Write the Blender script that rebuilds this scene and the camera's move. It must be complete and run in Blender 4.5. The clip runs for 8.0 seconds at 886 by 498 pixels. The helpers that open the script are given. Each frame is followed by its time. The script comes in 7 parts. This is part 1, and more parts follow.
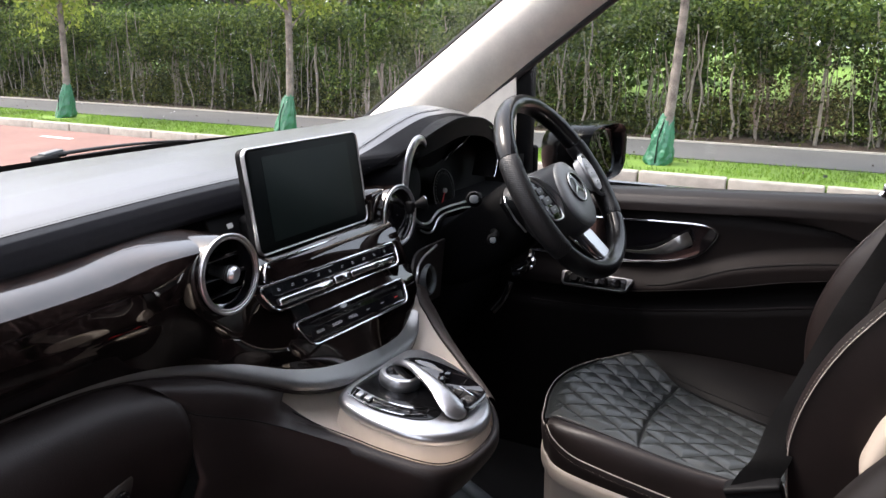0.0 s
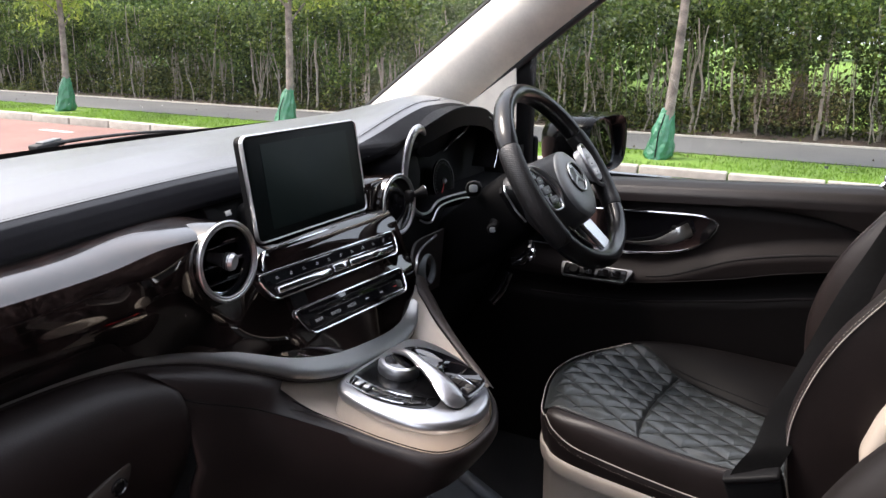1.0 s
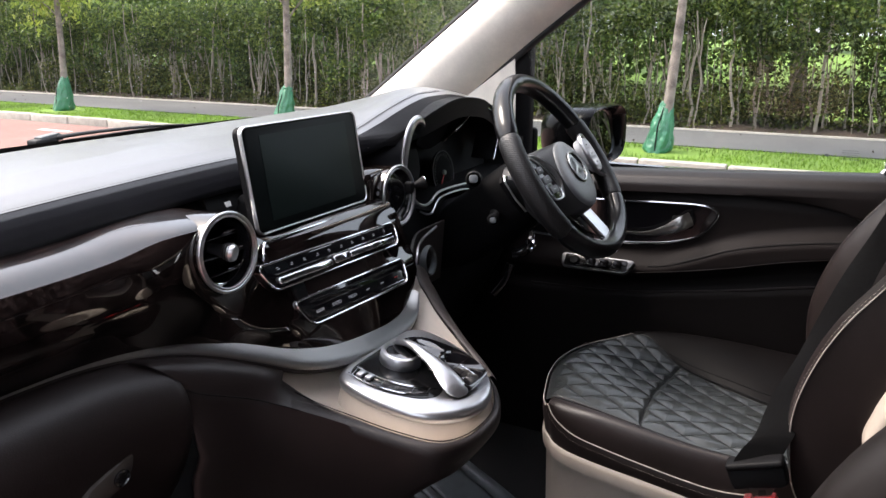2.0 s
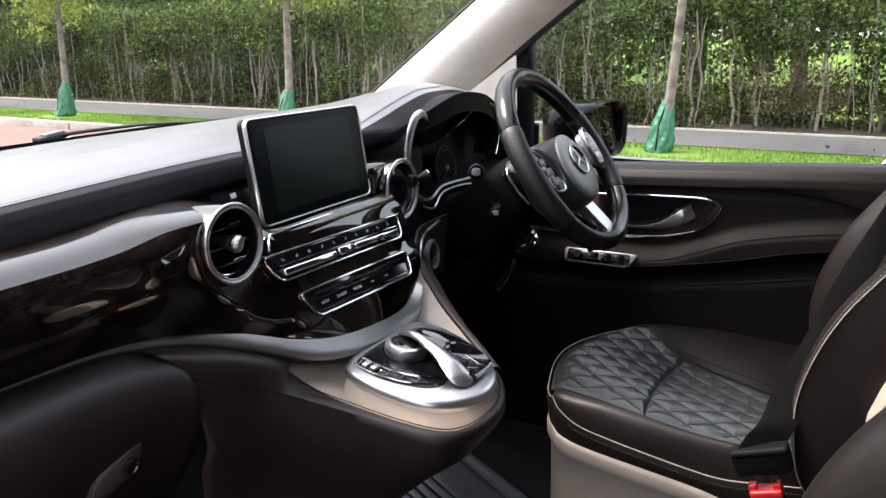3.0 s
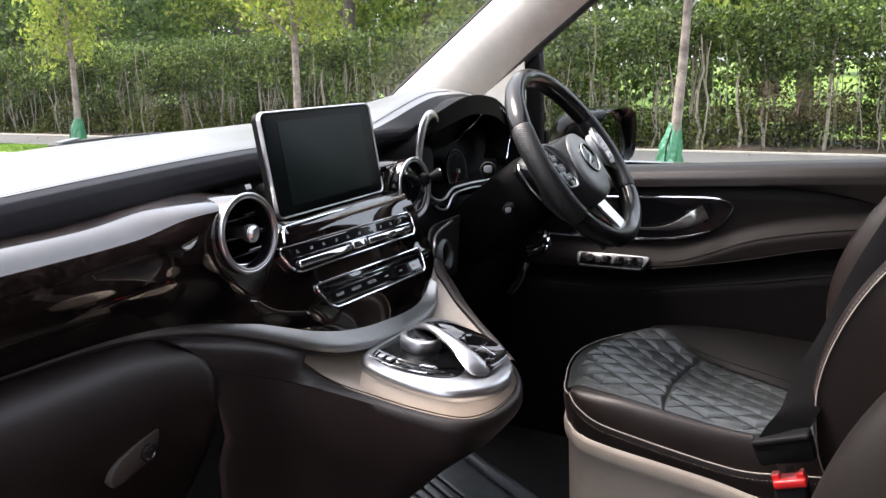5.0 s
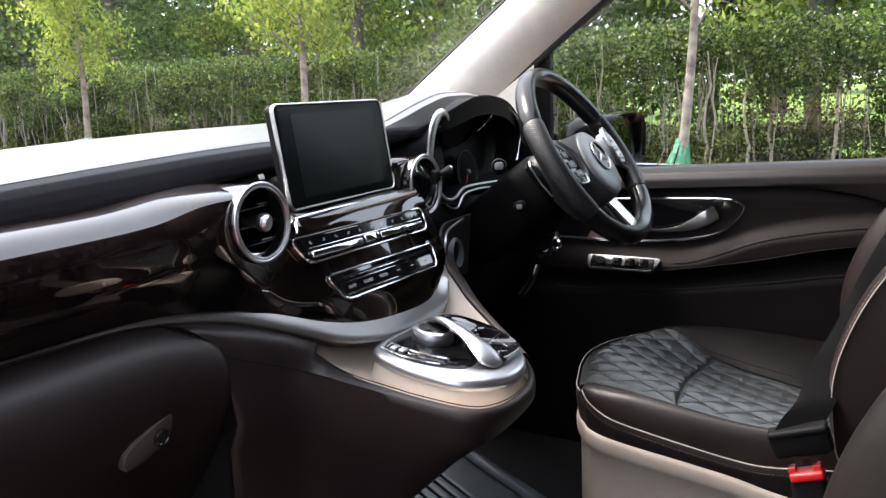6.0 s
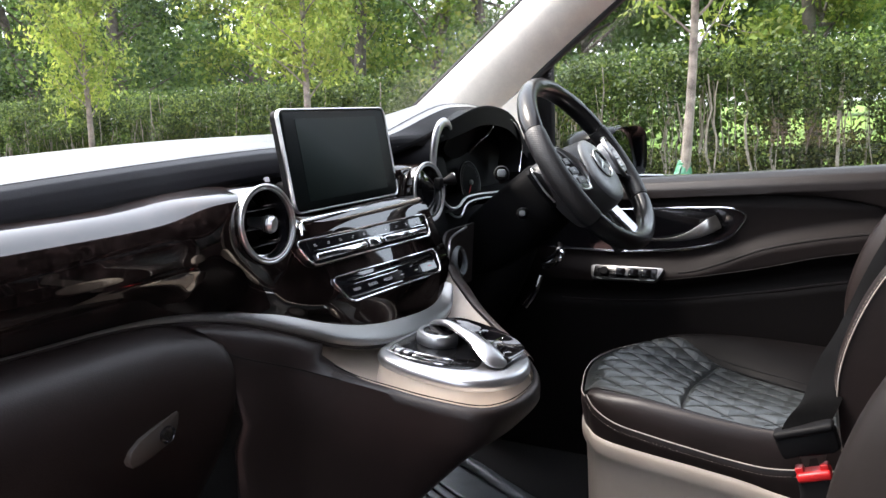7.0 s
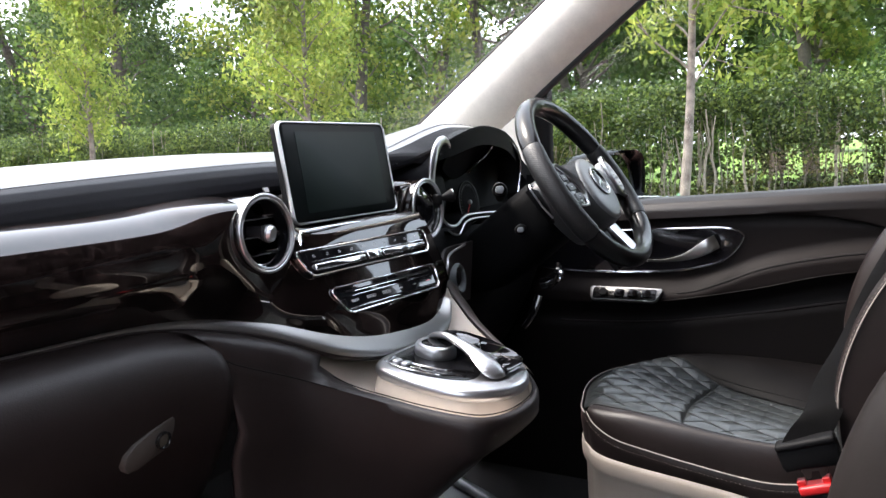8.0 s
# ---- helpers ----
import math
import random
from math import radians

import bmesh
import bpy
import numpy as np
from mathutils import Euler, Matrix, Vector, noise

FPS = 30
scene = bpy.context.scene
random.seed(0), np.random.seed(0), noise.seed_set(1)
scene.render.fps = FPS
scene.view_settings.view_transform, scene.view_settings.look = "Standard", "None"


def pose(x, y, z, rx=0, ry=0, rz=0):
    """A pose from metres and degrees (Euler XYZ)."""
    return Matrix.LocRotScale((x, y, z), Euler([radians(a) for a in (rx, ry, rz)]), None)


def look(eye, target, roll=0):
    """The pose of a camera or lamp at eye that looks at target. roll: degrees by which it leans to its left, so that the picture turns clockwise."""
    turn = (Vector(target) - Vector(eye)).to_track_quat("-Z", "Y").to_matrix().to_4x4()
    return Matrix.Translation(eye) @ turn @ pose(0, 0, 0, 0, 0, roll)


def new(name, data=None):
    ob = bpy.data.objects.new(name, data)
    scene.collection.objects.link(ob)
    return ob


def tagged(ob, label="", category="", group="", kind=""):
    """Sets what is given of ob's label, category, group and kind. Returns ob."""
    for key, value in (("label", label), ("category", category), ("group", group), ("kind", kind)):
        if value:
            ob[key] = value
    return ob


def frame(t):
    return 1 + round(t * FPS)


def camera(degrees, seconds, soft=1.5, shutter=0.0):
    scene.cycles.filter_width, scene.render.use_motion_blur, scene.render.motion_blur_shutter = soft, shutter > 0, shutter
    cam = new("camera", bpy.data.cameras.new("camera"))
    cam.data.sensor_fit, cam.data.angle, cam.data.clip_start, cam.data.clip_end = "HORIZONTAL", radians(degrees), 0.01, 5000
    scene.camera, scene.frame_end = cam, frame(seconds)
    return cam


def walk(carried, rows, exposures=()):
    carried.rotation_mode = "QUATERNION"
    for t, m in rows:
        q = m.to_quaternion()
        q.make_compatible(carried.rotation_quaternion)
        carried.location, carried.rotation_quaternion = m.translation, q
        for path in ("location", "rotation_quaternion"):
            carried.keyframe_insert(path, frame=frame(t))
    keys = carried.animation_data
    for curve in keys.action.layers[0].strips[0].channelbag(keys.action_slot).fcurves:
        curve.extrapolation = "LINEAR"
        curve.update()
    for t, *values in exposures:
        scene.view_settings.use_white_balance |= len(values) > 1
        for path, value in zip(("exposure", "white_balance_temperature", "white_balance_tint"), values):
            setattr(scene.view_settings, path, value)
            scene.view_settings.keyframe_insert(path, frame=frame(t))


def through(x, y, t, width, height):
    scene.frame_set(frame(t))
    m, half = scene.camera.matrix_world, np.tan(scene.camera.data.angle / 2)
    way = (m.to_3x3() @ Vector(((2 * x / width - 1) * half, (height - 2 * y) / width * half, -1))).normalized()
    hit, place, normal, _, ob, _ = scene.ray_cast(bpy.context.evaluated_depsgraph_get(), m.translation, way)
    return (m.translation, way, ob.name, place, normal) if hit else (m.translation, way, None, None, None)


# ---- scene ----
cam = camera(59.8, 8.0)
PATH = [
    (0, (-0.859, -0.394, 1.433), (0.854, 0.5, 0.916), 0.6),
    (0.5, (-0.859, -0.395, 1.43), (0.852, 0.498, 0.904), 0.7),
    (1, (-0.857, -0.394, 1.424), (0.853, 0.498, 0.894), 0.7),
    (1.5, (-0.856, -0.393, 1.42), (0.853, 0.498, 0.884), 0.4),
    (3, (-0.868, -0.396, 1.401), (0.839, 0.5, 0.87), -0.4),
    (3.5, (-0.874, -0.396, 1.393), (0.835, 0.504, 0.874), -0.8),
    (4, (-0.877, -0.396, 1.382), (0.835, 0.511, 0.883), -1.1),
    (4.5, (-0.879, -0.397, 1.369), (0.834, 0.519, 0.891), -1.4),
    (6, (-0.893, -0.394, 1.318), (0.821, 0.553, 0.911), -1.8),
    (6.5, (-0.898, -0.396, 1.304), (0.818, 0.56, 0.927), -2.1),
    (7, (-0.905, -0.399, 1.289), (0.817, 0.56, 0.949), -2.3),
    (7.5, (-0.91, -0.404, 1.275), (0.818, 0.558, 0.978), -2.6),
    (8, (-0.911, -0.404, 1.258), (0.824, 0.559, 1.01), -2.3),
]
EXPOSURES = [(0, 2.37, 6720, 17), (3.7, 2.60, 6840, 17), (8, 2.93, 6600, 14)]
walk(cam, [(t, look(eye, target, roll)) for t, eye, target, roll in PATH], EXPOSURES)

# ---- sky and sun: bright, thinly overcast day ----
world = bpy.data.worlds.new("world")
scene.world = world
world.use_nodes = True
wn = world.node_tree
sky = wn.nodes.new("ShaderNodeTexSky")
sky.sky_type, sky.sun_disc = "NISHITA", False
sky.sun_elevation, sky.sun_rotation = radians(56), radians(-12)
sky.air_density, sky.dust_density, sky.ozone_density = 1.0, 4.0, 1.0
bg = wn.nodes["Background"]
# thin even cloud in front of the blue
veil = wn.nodes.new("ShaderNodeMix")
veil.data_type = "RGBA"
veil.inputs["Factor"].default_value = 0.55
veil.inputs["B"].default_value = (4.6, 4.75, 5.0, 1)
wn.links.new(sky.outputs[0], veil.inputs["A"])
wn.links.new(veil.outputs["Result"], bg.inputs[0])
bg.inputs[1].default_value = 0.15
sun = new("sun", bpy.data.lights.new("sun", "SUN"))
sun.data.energy, sun.data.angle, sun.data.color = 1.2, radians(25), (1.0, 0.96, 0.9)
# the sun stands high ahead of the car, behind thin cloud
sun.matrix_world = look((0, 0, 0), (0.12, -0.55, -0.83))


# ---- materials ----
def mat(name, color, rough=0.5, metal=0.0, var=0.0, scale=40.0, bump=0.0, bscale=400.0, coat=0.0,
        spec=0.5, detail=4.0, rvar=0.0, bdist=0.001, second=None, rand=0.0, sheen=0.0, coat_rough=0.015, coat_ior=1.5):
    """A surface with colour variation at two scales and fine relief, in metres."""
    m = bpy.data.materials.new(name)
    m.use_nodes = True
    nt = m.node_tree
    b = nt.nodes["Principled BSDF"]
    b.inputs["Roughness"].default_value, b.inputs["Metallic"].default_value = rough, metal
    b.inputs["Specular IOR Level"].default_value = spec
    b.inputs["Coat Weight"].default_value, b.inputs["Coat Roughness"].default_value = coat, coat_rough
    b.inputs["Sheen Weight"].default_value, b.inputs["Coat IOR"].default_value = sheen, coat_ior
    co = nt.nodes.new("ShaderNodeTexCoord").outputs["Object"]
    n1 = nt.nodes.new("ShaderNodeTexNoise")
    n1.inputs["Scale"].default_value, n1.inputs["Detail"].default_value = scale, detail
    n2 = nt.nodes.new("ShaderNodeTexNoise")
    n2.inputs["Scale"].default_value, n2.inputs["Detail"].default_value = scale * 7.3, 3
    for n in (n1, n2):
        nt.links.new(co, n.inputs["Vector"])
    add = nt.nodes.new("ShaderNodeMath")
    add.operation = "MULTIPLY_ADD"
    nt.links.new(n2.outputs[0], add.inputs[0])
    add.inputs[1].default_value = 0.4
    nt.links.new(n1.outputs[0], add.inputs[2])
    ramp = nt.nodes.new("ShaderNodeValToRGB")
    ramp.color_ramp.elements[0].position, ramp.color_ramp.elements[1].position = 0.45, 0.95
    c0 = [c * (1 - var) for c in color]
    c1 = second or [min(1, c * (1 + var)) for c in color]
    ramp.color_ramp.elements[0].color, ramp.color_ramp.elements[1].color = (*c0, 1), (*c1, 1)
    nt.links.new(add.outputs[0], ramp.inputs[0])
    col = ramp.outputs[0]
    if rand:
        info = nt.nodes.new("ShaderNodeObjectInfo")
        hsv = nt.nodes.new("ShaderNodeHueSaturation")
        rng = nt.nodes.new("ShaderNodeMapRange")
        rng.inputs["To Min"].default_value, rng.inputs["To Max"].default_value = 1 - rand, 1 + rand
        nt.links.new(info.outputs["Random"], rng.inputs["Value"])
        nt.links.new(rng.outputs[0], hsv.inputs["Value"])
        nt.links.new(col, hsv.inputs["Color"])
        col = hsv.outputs[0]
    nt.links.new(col, b.inputs["Base Color"])
    if rvar:
        rr = nt.nodes.new("ShaderNodeMapRange")
        rr.inputs["To Min"].default_value, rr.inputs["To Max"].default_value = max(0, rough - rvar), rough + rvar
        nt.links.new(n1.outputs[0], rr.inputs["Value"])
        nt.links.new(rr.outputs[0], b.inputs["Roughness"])
    if bump:
        bn = nt.nodes.new("ShaderNodeTexNoise")
        bn.inputs["Scale"].default_value, bn.inputs["Detail"].default_value = bscale, 3
        nt.links.new(co, bn.inputs["Vector"])
        bp = nt.nodes.new("ShaderNodeBump")
        bp.inputs["Strength"].default_value, bp.inputs["Distance"].default_value = bump, bdist
        nt.links.new(bn.outputs[0], bp.inputs["Height"])
        nt.links.new(bp.outputs[0], b.inputs["Normal"])
    return m


def dotted(name, color, rough, pitch, depth):
    """Leather with a close pattern of small pierced dots."""
    m = mat(name, color, rough, var=0.2, scale=30)
    nt = m.node_tree
    b = nt.nodes["Principled BSDF"]
    v = nt.nodes.new("ShaderNodeTexVoronoi")
    v.inputs["Scale"].default_value, v.inputs["Randomness"].default_value = 1 / pitch, 0.25
    nt.links.new(nt.nodes["Texture Coordinate"].outputs["Object"], v.inputs["Vector"])
    bp = nt.nodes.new("ShaderNodeBump")
    bp.inputs["Strength"].default_value, bp.inputs["Distance"].default_value = depth, 0.001
    nt.links.new(v.outputs["Distance"], bp.inputs["Height"])
    nt.links.new(bp.outputs[0], b.inputs["Normal"])
    return m


def leaf_mat(name, c_dark, c_mid, c_light, through=0.35):
    """Leaves, each of its own shade, that let some light through."""
    m = bpy.data.materials.new(name)
    m.use_nodes = True
    nt = m.node_tree
    nt.nodes.remove(nt.nodes["Principled BSDF"])
    g = nt.nodes.new("ShaderNodeNewGeometry")
    ramp = nt.nodes.new("ShaderNodeValToRGB")
    e = ramp.color_ramp.elements
    e[0].color, e[1].color = (*c_dark, 1), (*c_light, 1)
    e.new(0.55).color = (*c_mid, 1)
    nt.links.new(g.outputs["Random Per Island"], ramp.inputs[0])
    co = nt.nodes.new("ShaderNodeTexCoord")
    n = nt.nodes.new("ShaderNodeTexNoise")
    n.inputs["Scale"].default_value = 0.9
    nt.links.new(co.outputs["Object"], n.inputs["Vector"])
    hsv = nt.nodes.new("ShaderNodeHueSaturation")
    rng = nt.nodes.new("ShaderNodeMapRange")
    rng.inputs["From Min"].default_value, rng.inputs["From Max"].default_value = 0.3, 0.7
    rng.inputs["To Min"].default_value, rng.inputs["To Max"].default_value = 0.55, 1.4
    nt.links.new(n.outputs[0], rng.inputs["Value"])
    nt.links.new(rng.outputs[0], hsv.inputs["Value"])
    nt.links.new(ramp.outputs[0], hsv.inputs["Color"])
    d, t, gl = (nt.nodes.new("ShaderNodeBsdf" + k) for k in ("Diffuse", "Translucent", "Glossy"))
    for s in (d, t):
        nt.links.new(hsv.outputs[0], s.inputs[0])
    gl.inputs["Roughness"].default_value = 0.45
    gl.inputs["Color"].default_value = (0.8, 0.85, 0.8, 1)
    m1, m2 = nt.nodes.new("ShaderNodeMixShader"), nt.nodes.new("ShaderNodeMixShader")
    m1.inputs[0].default_value, m2.inputs[0].default_value = through, 0.025
    nt.links.new(d.outputs[0], m1.inputs[1]), nt.links.new(t.outputs[0], m1.inputs[2])
    nt.links.new(m1.outputs[0], m2.inputs[1]), nt.links.new(gl.outputs[0], m2.inputs[2])
    nt.links.new(m2.outputs[0], nt.nodes["Material Output"].inputs[0])
    return m


def pane_mat(name, tint, gloss=0.05):
    """A thin clear pane: it lets light straight through and mirrors a little."""
    m = bpy.data.materials.new(name)
    m.use_nodes = True
    nt = m.node_tree
    nt.nodes.remove(nt.nodes["Principled BSDF"])
    tr, gl = nt.nodes.new("ShaderNodeBsdfTransparent"), nt.nodes.new("ShaderNodeBsdfGlossy")
    tr.inputs[0].default_value = (*tint, 1)
    gl.inputs["Roughness"].default_value = 0.0
    mx = nt.nodes.new("ShaderNodeMixShader")
    mx.inputs[0].default_value = gloss
    nt.links.new(tr.outputs[0], mx.inputs[1]), nt.links.new(gl.outputs[0], mx.inputs[2])
    nt.links.new(mx.outputs[0], nt.nodes["Material Output"].inputs[0])
    return m


def burl(name):
    """Dark lacquered burl: cloudy brown figure with fine swirls under a clear coat."""
    m = mat(name, (0.0016, 0.0012, 0.0012), 0.5, coat=1.0, spec=0.0, coat_ior=1.8, coat_rough=0.03)
    nt = m.node_tree
    b = nt.nodes["Principled BSDF"]
    co = nt.nodes["Texture Coordinate"].outputs["Object"]
    cloud, swirl = nt.nodes.new("ShaderNodeTexNoise"), nt.nodes.new("ShaderNodeTexNoise")
    for n, sc, de, di in ((cloud, 13, 3, 0.6), (swirl, 100, 7, 2.2)):
        n.inputs["Scale"].default_value, n.inputs["Detail"].default_value, n.inputs["Distortion"].default_value = sc, de, di
        nt.links.new(co, n.inputs["Vector"])
    mul = nt.nodes.new("ShaderNodeMath")
    mul.operation = "MULTIPLY"
    nt.links.new(cloud.outputs[0], mul.inputs[0]), nt.links.new(swirl.outputs[0], mul.inputs[1])
    ramp = nt.nodes.new("ShaderNodeValToRGB")
    e = ramp.color_ramp.elements
    e[0].position, e[1].position = 0.20, 0.42
    e[0].color, e[1].color = (0.0018, 0.0013, 0.0012, 1), (0.026, 0.0175, 0.0155, 1)
    e.new(0.28).color = (0.0075, 0.0052, 0.0048, 1)
    nt.links.new(mul.outputs[0], ramp.inputs[0])
    nt.links.new(ramp.outputs[0], b.inputs["Base Color"])
    return m


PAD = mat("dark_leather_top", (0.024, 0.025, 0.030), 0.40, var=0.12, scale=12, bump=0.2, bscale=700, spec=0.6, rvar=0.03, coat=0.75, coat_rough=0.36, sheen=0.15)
# the same dash leather, darkened for the shaded front and, more, the hood face
PADFACE = mat("shaded_pad_leather", (0.012, 0.012, 0.015), 0.38, var=0.15, scale=14, bump=0.25, bscale=700, spec=0.6)
HOODFACE = mat("shaded_hood_leather", (0.005, 0.005, 0.006), 0.5, var=0.15, scale=14, bump=0.25, bscale=700, spec=0.06)
BLACK_SOFT = mat("black_soft_plastic", (0.0045, 0.0045, 0.005), 0.6, var=0.2, scale=25, bump=0.2, bscale=900, spec=0.12)
BROWN = mat("espresso_leather", (0.0112, 0.0078, 0.0074), 0.42, var=0.18, scale=14, bump=0.3, bscale=650, rvar=0.05, spec=0.3)
DIALGREY = mat("dim_dial_face", (0.0018, 0.0019, 0.002), 0.7, var=0.2, scale=60, spec=0.05)
COLUMN = mat("black_column_plastic", (0.0022, 0.0022, 0.0025), 0.65, var=0.15, scale=30, bump=0.2, bscale=900, spec=0.05)
# door leather in three tones, darker downwards; the lowest has shade put into it
DOORLOW = mat("shaded_door_lining", (0.0045, 0.0036, 0.0036), 0.6, var=0.15, scale=9, bump=0.3, bscale=650, spec=0.10)
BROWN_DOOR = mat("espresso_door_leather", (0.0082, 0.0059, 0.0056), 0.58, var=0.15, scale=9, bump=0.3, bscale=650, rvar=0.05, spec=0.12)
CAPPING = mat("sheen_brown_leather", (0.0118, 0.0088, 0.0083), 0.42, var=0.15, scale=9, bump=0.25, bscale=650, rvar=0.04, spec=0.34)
QUILT = dotted("perforated_black_leather", (0.023, 0.0262, 0.0268), 0.31, 0.0030, 0.25)
SEAM = mat("dark_sewn_seam", (0.004, 0.004, 0.0045), 0.8, spec=0.1)
# seat leather blackened as if in shade, for the door-side bolster
SEATSHADE = mat("shaded_seat_leather", (0.0036, 0.0031, 0.0032), 0.48, var=0.15, scale=18, bump=0.3, bscale=500, rvar=0.06, spec=0.05)
WHEEL_L = mat("wheel_leather", (0.0042, 0.0042, 0.005), 0.36, var=0.15, scale=25, bump=0.2, bscale=800, spec=0.10, coat=0.45, coat_rough=0.08)
# console leather far paler than BROWN: the light on it is in the colour
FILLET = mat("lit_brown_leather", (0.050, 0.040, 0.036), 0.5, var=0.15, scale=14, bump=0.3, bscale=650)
SOCKETPANEL = mat("grey_brown_leather", (0.020, 0.016, 0.015), 0.55, var=0.12, scale=14, bump=0.3, bscale=650)
TAUPE_L = mat("taupe_brown_leather", (0.0075, 0.0056, 0.0051), 0.5, var=0.15, scale=14, bump=0.12, bscale=900, spec=0.25)
HUBCOVER = mat("grey_hub_shell", (0.034, 0.035, 0.037), 0.42, var=0.06, scale=20, bump=0.15, bscale=900, spec=0.5)
GRIP = dotted("pierced_wheel_leather", (0.0055, 0.0055, 0.006), 0.44, 0.0030, 0.55)
WOOD = burl("dark_burl_veneer")
GLOSS = mat("piano_black", (0.004, 0.004, 0.005), 0.08, var=0.1, coat=1.0)
SEATBROWN = mat("dark_seat_leather", (0.0108, 0.0076, 0.0073), 0.42, var=0.18, scale=14, bump=0.2, bscale=600, rvar=0.05, spec=0.3)
FIELD = mat("black_key_field", (0.004, 0.004, 0.0045), 0.16, var=0.1, spec=0.3)
SILVER = mat("satin_silver", (0.56, 0.56, 0.57), 0.30, metal=1.0, var=0.03, scale=30)
PLATE_S = mat("brushed_console_silver", (0.52, 0.52, 0.535), 0.34, metal=1.0, var=0.03, scale=25)
SATIN = mat("brushed_silver_trim", (0.42, 0.425, 0.42), 0.30, metal=1.0, var=0.03, scale=25)
BANDSILVER = mat("dull_silver_trim", (0.33, 0.33, 0.325), 0.36, metal=1.0, var=0.03, scale=25)
DIMSILVER = mat("dim_satin_silver", (0.24, 0.24, 0.245), 0.36, metal=1.0, var=0.03, scale=25)
# dark hub plastic made paler: the sky's sheen is put into the colour
HUBGREY = mat("sheen_paled_hub_plastic", (0.135, 0.142, 0.146), 0.38, var=0.06, scale=20, bump=0.15, bscale=900, spec=0.6)
KEYGREY = mat("pale_grey_keys", (0.48, 0.48, 0.49), 0.35, var=0.05, scale=40, spec=0.5)
SHELL = mat("dark_mirror_shell", (0.0025, 0.0025, 0.003), 0.14, var=0.1, spec=0.06)
FARWALL = mat("dark_blocking_wall", (0.045, 0.05, 0.045), 0.9, var=0.3, scale=3, bump=0.5, bscale=20, bdist=0.01)
CHROME = mat("polished_chrome", (0.78, 0.78, 0.80), 0.10, metal=1.0, var=0.03, rvar=0.03)
BEIGE = mat("beige_leather", (0.495, 0.4275, 0.36), 0.5, var=0.06, scale=15, bump=0.3, bscale=600)
SEATBEIGE = mat("beige_plastic", (0.368, 0.32, 0.272), 0.45, var=0.06, scale=10, bump=0.15, bscale=900)
CLOTH = mat("beige_pillar_cloth", (0.78, 0.725, 0.64), 0.9, var=0.08, scale=26, bump=0.5, bscale=420, sheen=0.3)
DARKCLOTH = mat("charcoal_roof_cloth", (0.045, 0.042, 0.040), 0.95, var=0.1, scale=26, bump=0.5, bscale=420)
GLASS_SCR = mat("screen_glass", (0.0035, 0.005, 0.005), 0.32, var=0.05, spec=0.07)
SCREEN_FACE = mat("unlit_display", (0.006, 0.0115, 0.0108), 0.5, var=0.04, spec=0.14)
STITCH = mat("pale_thread", (0.30, 0.27, 0.24), 0.7, var=0.15, scale=300)
STITCH_D = mat("grey_thread", (0.06, 0.06, 0.068), 0.7, var=0.15, scale=300)
MARK = mat("pale_print", (0.45, 0.45, 0.45), 0.5)
REDPRINT = mat("red_needle", (0.55, 0.03, 0.03), 0.4)
REDPLASTIC = mat("red_buckle_plastic", (0.50, 0.016, 0.018), 0.35, var=0.08, scale=80)
BELT = mat("black_webbing", (0.007, 0.007, 0.0075), 0.7, var=0.2, scale=200, bump=0.5, bscale=1200, spec=0.05)
TAUPE = mat("taupe_handle_plastic", (0.038, 0.032, 0.027), 0.5, var=0.08, scale=30, bump=0.2, bscale=800)
RUBBER = mat("black_rubber", (0.014, 0.014, 0.015), 0.7, var=0.2, scale=60, bump=0.3, bscale=500)
MATRUBBER = mat("grey_rubber_mat", (0.10, 0.112, 0.118), 0.42, var=0.2, scale=30, bump=0.2, bscale=400)
CARPET = mat("black_carpet", (0.010, 0.009, 0.009), 0.95, var=0.3, scale=100, bump=0.8, bscale=900, bdist=0.003)
BODY = mat("black_body_paint", (0.012, 0.012, 0.014), 0.25, var=0.05, coat=1.0)
MIRROR = mat("mirror_silver", (0.176, 0.187, 0.198), 0.0, metal=1.0)
WIND = pane_mat("windscreen_glass", (0.90, 0.94, 0.92), 0.03)
SIDE = pane_mat("side_glass", (0.86, 0.92, 0.90), 0.04)
DARKGLASS = pane_mat("privacy_glass", (0.10, 0.11, 0.11), 0.06)
DROP = leaf_mat("dried_drop", (0.6, 0.62, 0.62), (0.75, 0.77, 0.77), (0.9, 0.92, 0.92), 0.6)
ROAD = mat("red_asphalt", (0.1944, 0.1044, 0.09), 0.85, var=0.16, scale=1.3, bump=0.5, bscale=90, bdist=0.004, detail=8)
ASPHALT = mat("grey_footpath_asphalt", (0.074, 0.073, 0.073), 0.85, var=0.16, scale=1.1, bump=0.5, bscale=80, bdist=0.004, detail=8)
KERB = mat("pale_kerb_stone", (0.3192, 0.2964, 0.2584), 0.8, var=0.2, scale=9, bump=0.6, bscale=60, bdist=0.004, rand=0.12)
SOIL = mat("leaf_litter_soil", (0.057, 0.03952, 0.02736), 0.95, var=0.4, scale=6, bump=0.9, bscale=25, bdist=0.03, detail=8)
GRASS = mat("field_grass", (0.110, 0.195, 0.0228), 0.9, var=0.3, scale=0.8, bump=0.9, bscale=40, bdist=0.03, detail=8)
BLADE = leaf_mat("grass_blades", (0.085, 0.165, 0.014), (0.135, 0.255, 0.022), (0.20, 0.31, 0.04), 0.4)
WOODBARK = mat("dark_wood_bark", (0.07, 0.058, 0.047), 0.9, var=0.5, scale=6, bump=0.9, bscale=30, bdist=0.01, detail=8)
